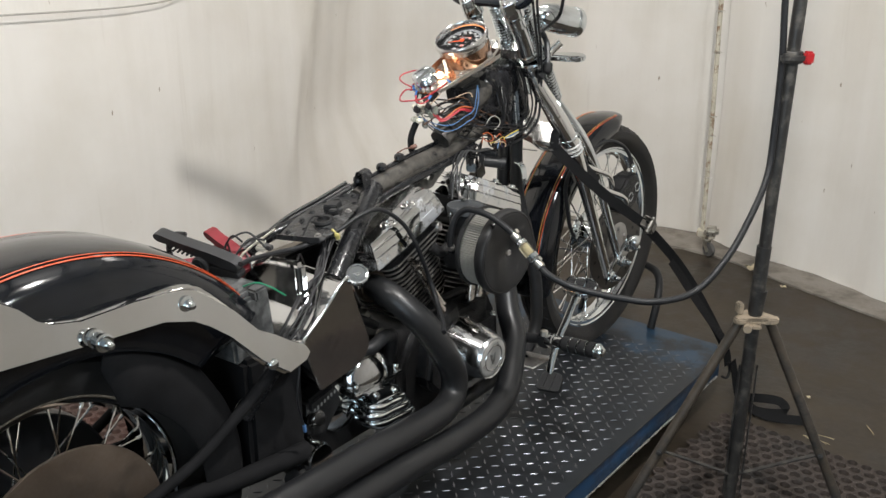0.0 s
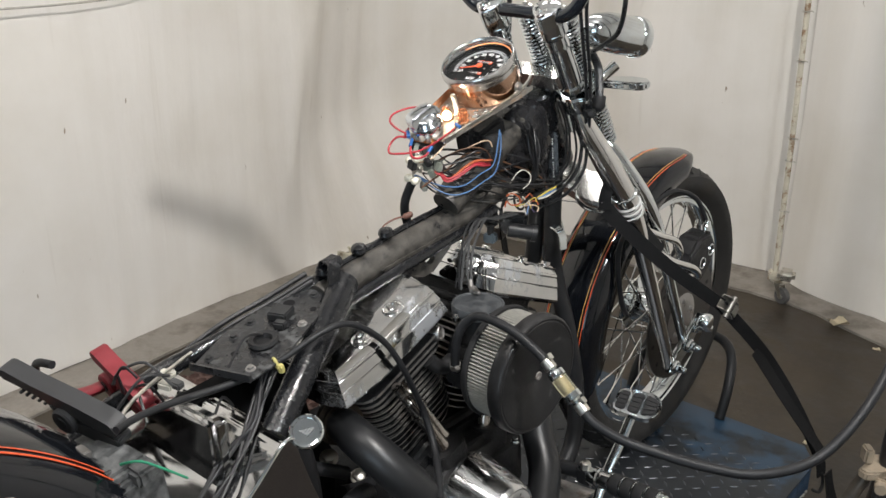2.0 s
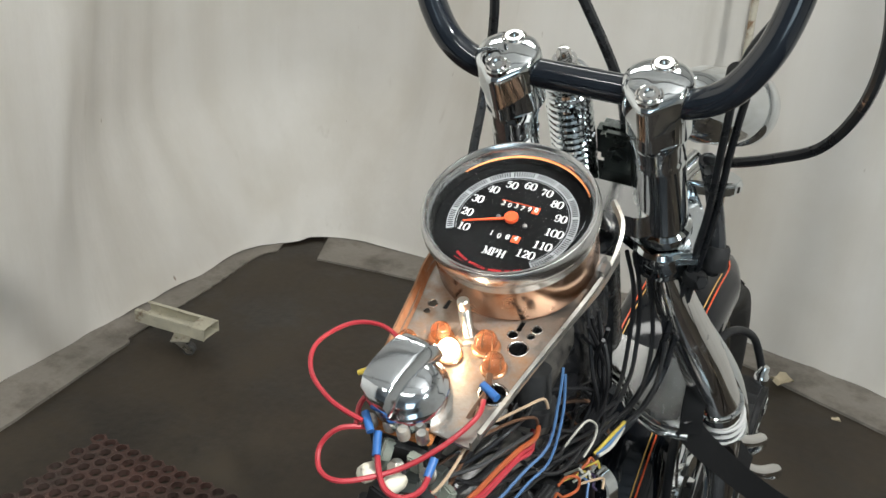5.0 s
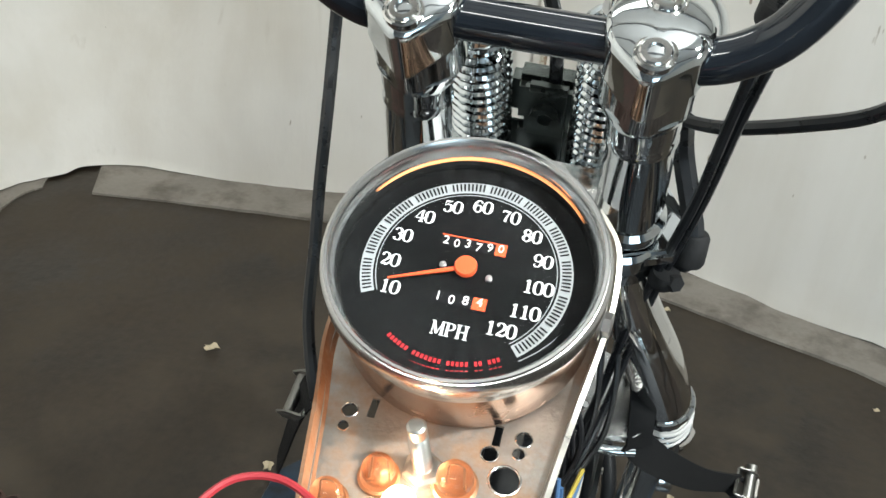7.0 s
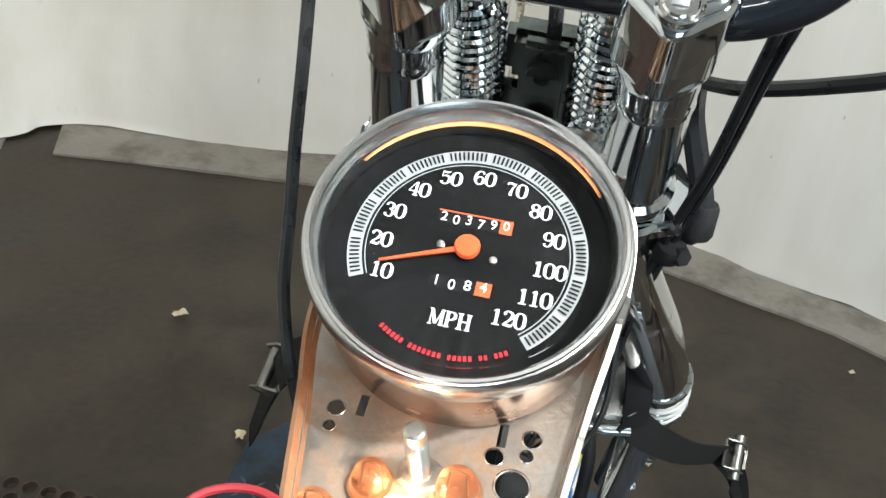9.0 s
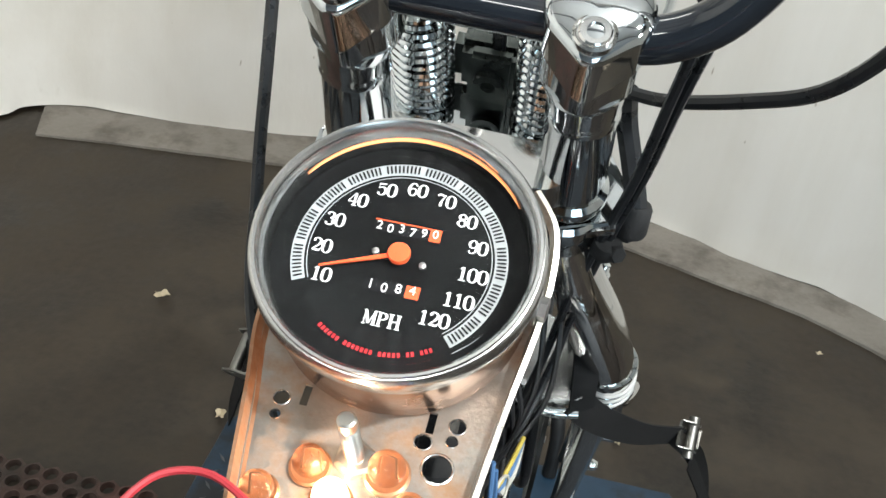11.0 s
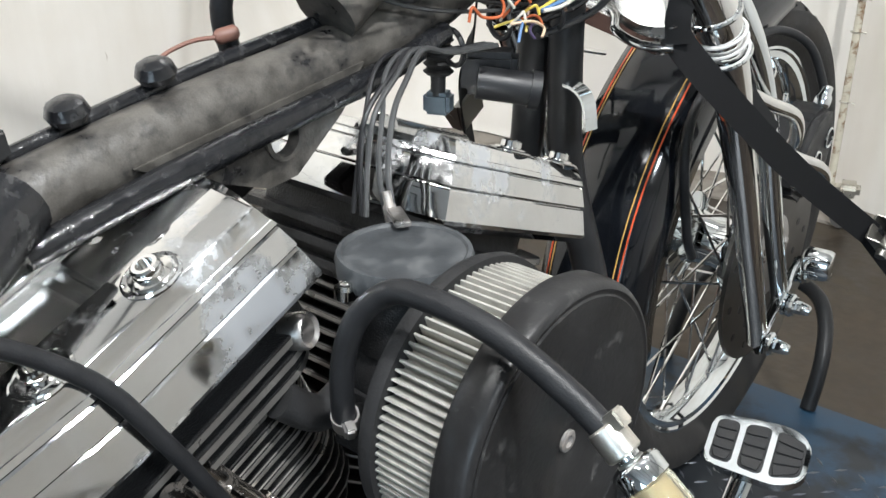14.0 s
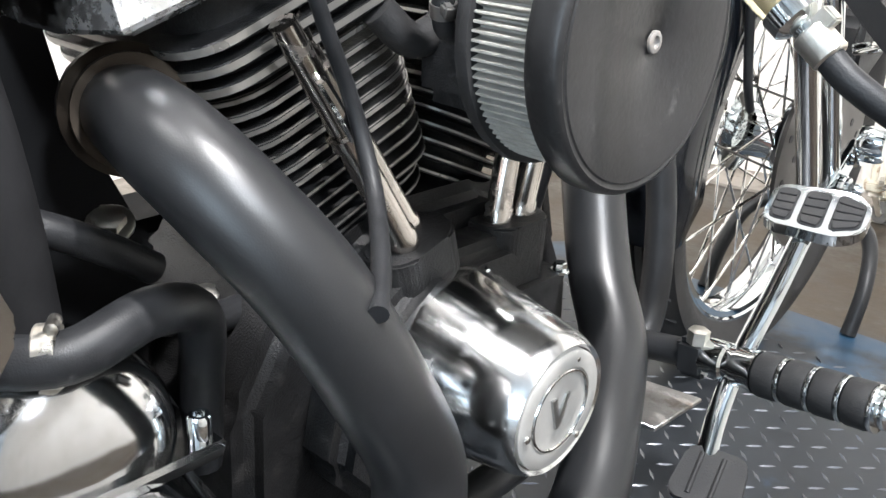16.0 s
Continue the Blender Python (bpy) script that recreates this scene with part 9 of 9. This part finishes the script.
# pair of cables that run down beside the front rocker box
for k, e in ((0, 0.8), (1, 2.6), (2, 1.1), (3, 3.1), (1.5, 0.2)):
    wire("grey" if e > 1 else "black", [(0.030 + 0.004 * k, 1.215, 0.852), (0.030 + 0.004 * k, 1.158, 0.857), (0.033 + 0.004 * k, 1.110 + 0.004 * k, 0.866), (0.043 + 0.005 * k, 1.076 + 0.004 * k, 0.862 - 0.003 * k), (0.049 + 0.003 * k + 0.003 * e, 1.052 + 0.004 * e, 0.838), (0.052 + 0.008 * e, 1.041 + 0.002 * k, 0.806), (0.052 + 0.013 * e, 1.036, 0.775)], 0.0021 + 0.0002 * k)
bm = B()
lathe(bm, [(0.0042, 0), (0.0042, 0.016), (0.0030, 0.018), (0.0030, 0.026)], (0.091, 1.036, 0.772), (-0.35, 0.1, 1), 14)
box(bm, (0.026, 0.010, 0.004), at(0.100, 1.030, 0.786, 0, 0, -35), 0.0008)
part("cable_ferrule", bm, STEEL, harness, "steel throttle cable end in its bracket")
for q in ((0.022, 1.185, 0.853), (0.030, 1.235, 0.866), (0.05, 1.28, 0.868)):
    part("cable_tie", ring(B(), q, (0.3, 1, 0.1), 0.014, 0.0022, 18, 6), WIRE["black"], harness)
IVORY = surf("ivory_nylon", (0.74, 0.70, 0.58), 0.4, 0, 0.08, 60, 0.06)
for q in ((-0.019, 1.007, 0.950), (0.000, 1.002, 0.950), (0.002, 1.004, 0.984), (-0.022, 1.014, 0.976)):
    bm = B()
    lathe(bm, [(0.0028, -0.009), (0.0052, -0.006), (0.0064, 0.0), (0.0056, 0.0045), (0.0030, 0.0068), (0, 0.0074)], V(*q), (-0.45, -0.70, -0.20), 20)
    part("wire_cap", bm, IVORY, harness, "ivory wire cap")
# small terminals and plugs crowded under the switch
ZINC_GREEN = surf("grey_green_terminal", (0.24, 0.26, 0.22), 0.45, 0.2, 0.25, 60, 0.1)
for k, (x, y, z) in enumerate(((-0.010, 1.016, 0.998), (0.000, 1.012, 0.990), (0.010, 1.016, 0.996), (0.016, 1.024, 0.984), (-0.014, 1.018, 0.984), (-0.004, 1.018, 0.974), (0.030, 1.022, 0.974), (0.006, 1.008, 0.968), (0.020, 1.018, 0.962), (-0.010, 1.012, 0.962))):
    bm = B()
    if k % 2:
        hexbolt(bm, (x, y, z), (-0.2, -0.8, 0.5), 0.0042, 0.006)
        part("terminal_nut", bm, GALV, harness, "small zinc terminal nut")
    else:
        box(bm, (0.009, 0.007, 0.014), at(x, y, z, 20 * (k % 3 - 1), 15 * (k % 4 - 1.5), 25 * (k % 5 - 2)), 0.0012)
        part("spade_connector", bm, ZINC_GREEN, harness, "grey-green spade connector")
for q, sz in (((0.000, 1.030, 0.968), (0.020, 0.014, 0.022)), ((0.014, 1.040, 0.968), (0.018, 0.014, 0.026)), ((0.0, 1.022, 0.938), (0.022, 0.012, 0.021)), ((0.028, 1.0, 0.985), (0.02, 0.012, 0.014)), ((-0.004, 1.0, 0.975), (0.02, 0.014, 0.02))):
    bm = B()
    box(bm, [v * 0.72 for v in sz], at(*q, rng.uniform(-25, 25), rng.uniform(-25, 25), rng.uniform(-30, 30)), 0.0015)
    part("plug_connector", bm, surf("grey_green_plug", (0.20, 0.21, 0.19), 0.5, 0, 0.2, 60, 0.1) if sz[2] > 0.02 else WIRE["black"], harness, "grey plug connector")
bm = B()
tube(bm, [(-0.030, 1.03, 0.94), (-0.040, 1.02, 0.90), (-0.040, 1.03, 0.86), (-0.02, 1.05, 0.83)], 0.0075, 10, 6)
part("drain_hose", bm, HOSE, harness, "black rubber hose")
bm = B()
tube(bm, [(0.030, 1.15, 1.00), (0.034, 1.15, 0.965)], 0.014, 16, 1)
lathe(bm, [(0.018, 0), (0.018, 0.012)], V(0.034, 1.15, 0.962), (0, 0, 1), 18)
part("dash_post", bm, PLASTIC, moto, "dark dash post")
bm = B()
tube(bm, [(0.004, 1.07, 0.895), (0.004, 1.13, 0.935), (0.004, 1.20, 0.972), (0.002, 1.27, 1.000)], [0.024, 0.028, 0.030, 0.032], 18)
part("frame_filler", bm, DUSTY_FRAME, moto, "dusty frame gusset below the dash")
bm = B()
box(bm, (0.050, 0.070, 0.030), at(0.0, 1.165, 1.000, 17, 0, 0), 0.006)
box(bm, (0.030, 0.030, 0.040), at(-0.006, 1.135, 0.990, 17, 0, 8), 0.005)
part("dash_mount", bm, BLACK_CAST, moto, "black dash mounting block")

# ---- hoses, clamps and cables laid over the motorcycle ----
fuel = thing("fuel_hose", (0.36, 0.94, 0.70), "black rubber fuel hose with an amber inline filter", "fuel hose")
cable("hose", [(0.126, 0.962, 0.688), (0.139, 0.938, 0.697), (0.144, 0.930, 0.722), (0.148, 0.929, 0.752), (0.156, 0.934, 0.778), (0.174, 0.940, 0.795), (0.200, 0.940, 0.799), (0.240, 0.941, 0.793), (0.279, 0.942, 0.776), (0.303, 0.942, 0.761)], 0.0068, HOSE, "", fuel, 14)
bm = B()
lathe(bm, [(0.0070, -0.0045), (0.0082, -0.0045), (0.0082, 0.0045), (0.0070, 0.0045)], V(0.1415, 0.934, 0.7065), (0.20, -0.30, 0.93), 28, close=True)
box(bm, (0.010, 0.007, 0.008), at(0.150, 0.928, 0.7065, 0, 15, -30), 0.0015)
part("hose_clamp", bm, STEEL, fuel, "steel worm-drive hose clamp")
cable("hose", [(0.358, 0.940, 0.719), (0.378, 0.940, 0.703), (0.412, 0.955, 0.684), (0.455, 0.975, 0.672), (0.515, 0.995, 0.667), (0.575, 1.030, 0.664), (0.625, 1.095, 0.678), (0.655, 1.165, 0.735), (0.662, 1.25, 0.800), (0.660, 1.325, 0.865), (0.655, 1.350, 0.95), (0.652, 1.352, 1.10), (0.645, 1.345, 1.25), (0.652, 1.345, 1.45), (0.664, 1.35, 1.8)], 0.0068, HOSE, "", fuel, 14)
FA, FB = V(0.303, 0.942, 0.761), V(0.358, 0.940, 0.719)
fd = (FB - FA).normalized()
FL = (FB - FA).length
for t0, t1, r in ((-0.010, 0.006, 0.0088), (FL - 0.006, FL + 0.010, 0.0088)):
    bm = B()
    lathe(bm, [(r - 0.001, t0), (r, t0 + 0.001), (r, t1 - 0.001), (r - 0.001, t1)], FA, fd, 20)
    box(bm, (0.009, 0.008, 0.010), frame_of(FA + fd * (t0 + t1) / 2 + V(0, 0, 0.011), fd, (0, 0, 1)), 0.001)
    part("hose_clamp", bm, GALV, fuel, "zinc hose clamp")
bm = B()
lathe(bm, [(0.006, 0.004), (0.006, 0.008), (0.0110, 0.010), (0.0125, 0.012), (0.0125, 0.020), (0.0105, 0.021)], FA, fd, 20)
lathe(bm, [(0.0105, FL - 0.023), (0.0125, FL - 0.022), (0.0125, FL - 0.013), (0.010, FL - 0.011), (0.006, FL - 0.009), (0.006, FL - 0.004)], FA, fd, 20)
part("filter_end", bm, CHROME, fuel, "chromed filter end caps")
AMB, nt, bs = new_mat("amber_fuel_glass")
bs.inputs["Base Color"].default_value, bs.inputs["Roughness"].default_value = (0.95, 0.88, 0.66, 1), 0.08
bs.inputs["Transmission Weight"].default_value, bs.inputs["IOR"].default_value = 0.9, 1.35
bm = B()
lathe(bm, [(0.0112, 0.020), (0.0118, 0.024), (0.0118, FL - 0.027), (0.0112, FL - 0.022)], FA, fd, 24)
part("filter_glass", bm, AMB, fuel, "amber fuel filter body")
bm = B()
lathe(bm, [(0.0065, 0.022), (0.0065, FL - 0.024)], FA, fd, 14)
part("filter_core", bm, surf("brass_filter_core", (0.55, 0.47, 0.30), 0.4, 0.4, 0.1, 60), fuel)

bm = B()
tube(bm, [(0.066, 0.435, 0.800), (0.050, 0.475, 0.794), (0.045, 0.53, 0.788), (0.055, 0.595, 0.786), (0.080, 0.655, 0.803), (0.096, 0.715, 0.827), (0.104, 0.760, 0.826), (0.118, 0.805, 0.790), (0.130, 0.830, 0.745), (0.130, 0.855, 0.695), (0.130, 0.876, 0.650), (0.152, 0.872, 0.608), (0.196, 0.835, 0.588), (0.224, 0.806, 0.578)], [0.0046] * 10 + [0.0050, 0.0054, 0.0056, 0.0056], 12, 6)
vent_hose = solo("vent_hose", bm, HOSE, "loose black rubber hose draped over the engine", "hose")
bm = B()
ring(bm, (0.078, 0.652, 0.802), (0.3, 0.9, 0.25), 0.0060, 0.0024, 18, 8)
box(bm, (0.009, 0.008, 0.014), at(0.086, 0.654, 0.796, 20, 10, 0), 0.002)
part("tape_tag", bm, surf("faded_yellow_tape", (0.50, 0.44, 0.16), 0.6, 0, 0.2, 60), vent_hose, "yellow tape tag")

# battery clamps
BLACKCLAMP = surf("grey_black_clamp_plastic", (0.030, 0.031, 0.033), 0.55, 0, 0.2, 50, 0.1)
REDCLAMP = surf("dull_red_clamp_plastic", (0.21, 0.018, 0.026), 0.5, 0, 0.2, 50, 0.1)


def clamp(tip, end, up, material, label, low=None):
    """A sprung booster clamp: ribbed upper handle, short lower jaw, pivot with spring."""
    tip, end = V(*tip), V(*end)
    t = thing("battery_clamp", tip, label, "battery clamp", "battery clamps")
    L = (tip - end).length
    m = frame_of(tip, tip - end, up) @ at(0, 0, 0, 90, 0, 0)
    bm = B()
    prism(bm, soften([(-L, 0.004), (-L - 0.004, 0.016), (-L + 0.008, 0.020), (-L * 0.70, 0.015), (-L * 0.35, 0.013), (-0.012, 0.008), (0.0, 0.002), (0.0, -0.012), (-0.03, -0.013), (-L * 0.45, -0.006), (-L * 0.75, 0.002)], 0.005, 3), -0.0115, 0.0115, m, 0.0022)
    part("upper_handle", bm, material, t)
    bm = B()
    prism(bm, soften([(-0.095, -0.014), (-0.098, -0.030), (-0.085, -0.036), (-0.03, -0.036), (0.0, -0.030), (0.002, -0.016), (-0.03, -0.014), (-0.06, -0.018)], 0.004, 2), -0.011, 0.011, m, 0.002)
    part("lower_jaw", bm, material, t)
    bm = B()
    lathe(bm, [(0.015, -0.018), (0.0175, -0.016), (0.0175, 0.016), (0.015, 0.018)], m @ V(-0.080, -0.020, 0.0), m.to_3x3() @ V(0, 0, 1), 28)
    pivot = part("pivot", bm, material, t)
    bm = B()
    lathe(bm, [(0.008, -0.0195), (0.008, 0.0195)], m @ V(-0.080, -0.020, 0.0), m.to_3x3() @ V(0, 0, 1), 16)
    part("pivot_pin", bm, BLACK_SATIN, pivot)
    if low:
        bm = B()
        tube(bm, [m @ V(-0.080, -0.020, 0), (m @ V(-0.080, -0.020, 0)).lerp(V(*low), 0.5) + V(0, 0, -0.006), V(*low)], [0.010, 0.011, 0.012], 12, 5, flat=0.7)
        part("lower_handle", bm, material, t)
    for k in range(7):
        bm = B()
        box(bm, (0.0042, 0.004, 0.025), m @ at(-L + 0.030 + 0.010 * k, -0.0072, 0), 0.001, 1)
        part("grip_rib", bm, material, t)
    return t


clamp((0.045, 0.452, 0.790), (-0.128, 0.407, 0.812), (0.0, -0.25, 1), BLACKCLAMP, "black plastic battery clamp biting a terminal")
clamp((-0.040, 0.535, 0.752), (-0.150, 0.535, 0.778), (0.1, -0.25, 1), REDCLAMP, "dull red plastic battery clamp on the battery", (-0.165, 0.470, 0.735))
bm = B()
tube(bm, [(-0.115, 0.455, 0.81), (-0.15, 0.45, 0.80), (-0.19, 0.47, 0.74), (-0.20, 0.52, 0.60), (-0.22, 0.55, 0.35), (-0.30, 0.5, 0.157), (-0.38, 0.3, 0.157)], 0.0055, 10, 6)
solo("jumper_cable", bm, HOSE, "black jumper cable running down to the lift", "cable")
# small wiring under the seat
seatloom = thing("seat_wiring", (0.0, 0.6, 0.78), "black wiring loom with connectors along the seat rails", "wiring")
rng = random.Random(21)
for k in range(7):
    dx, dz = rng.uniform(-0.014, 0.014), rng.uniform(0.0, 0.016)
    j, h = rng.uniform(-0.010, 0.010), rng.uniform(-0.010, 0.010)
    cable("wire", [(0.052 + dx, 0.690, 0.796 + dz), (0.074 + dx + j, 0.645, 0.774 + dz), (0.092 + dx * 0.4 - h, 0.600, 0.738 + dz * 0.5), (0.108 + dx + h, 0.555, 0.705 + dz), (0.118 + dx - j, 0.50, 0.672 + dz), (0.120 + dx, 0.455, 0.640)], rng.uniform(0.0014, 0.0028), WIRE["black"], "", seatloom, 7)
for k in range(7):
    dx, dz = rng.uniform(-0.010, 0.010), rng.uniform(0.0, 0.012)
    cable("wire", [(-0.024 + dx, 0.80, 0.838 + dz), (-0.042 + dx, 0.74, 0.814 + dz), (-0.056 + dx, 0.665, 0.792 + dz), (-0.076 + dx, 0.59, 0.752 + dz), (-0.09 + dx, 0.52, 0.72 + dz), (-0.06 + dx, 0.47, 0.73)], rng.uniform(0.002, 0.0045), WIRE["black"], "", seatloom, 7)
for k in range(8):
    a = V(rng.uniform(-0.07, 0.09), rng.uniform(0.50, 0.62), rng.uniform(0.74, 0.80))
    b = a + V(rng.uniform(-0.07, 0.07), rng.uniform(-0.07, 0.07), rng.uniform(-0.03, 0.02))
    cable("wire", [a, a.lerp(b, 0.5) + V(0, 0, 0.02), b], 0.0020, WIRE[rng.choice(["black", "black", "grey", "black"])], "", seatloom, 6)
cable("wire", [(0.075, 0.430, 0.762), (0.100, 0.440, 0.772), (0.118, 0.455, 0.764), (0.128, 0.480, 0.742)], 0.0016, WIRE["green"], "green wire", seatloom, 7)
bm = B()
tube(bm, [(-0.03, 0.60, 0.80), (-0.005, 0.50, 0.785), (0.03, 0.445, 0.77)], 0.0025, 8, 4)
part("bare_rod", bm, GALV, seatloom)
for q, c in (((-0.026, 0.560, 0.786), "white"), ((-0.012, 0.548, 0.780), "white"), ((-0.002, 0.556, 0.782), "grey")):
    bm = B()
    box(bm, (0.019, 0.013, 0.010), at(*q, 5, 8, rng.uniform(0, 60)), 0.002)
    part("connector", bm, WIRE[c], seatloom, c + " connector")
cable("wire", [(0.165, 0.470, 0.665), (0.172, 0.462, 0.62), (0.170, 0.455, 0.56), (0.166, 0.47, 0.50)], 0.0020, WIRE["black"], "", seatloom, 6)
bm = B()
tube(bm, [(0.166, 0.470, 0.50), (0.165, 0.473, 0.485)], 0.0035, 10, 1)
part("crimp_sleeve", bm, WIRE["blue"], seatloom, "blue crimp sleeve")
bm = B()
tube(bm, [(-0.022, 1.005, 0.886), (-0.028, 0.985, 0.886), (-0.032, 0.962, 0.878), (-0.028, 0.950, 0.862)], 0.0015, 8, 5)
lathe(bm, [(0.003, 0), (0.005, 0.003), (0.005, 0.014), (0.003, 0.016)], V(-0.024, 1.000, 0.886), (0.3, 0.9, 0.15), 14)
part("rubber_plug", bm, surf("pink_brown_rubber", (0.16, 0.075, 0.055), 0.6, 0, 0.2, 60), seatloom, "brown rubber plug")
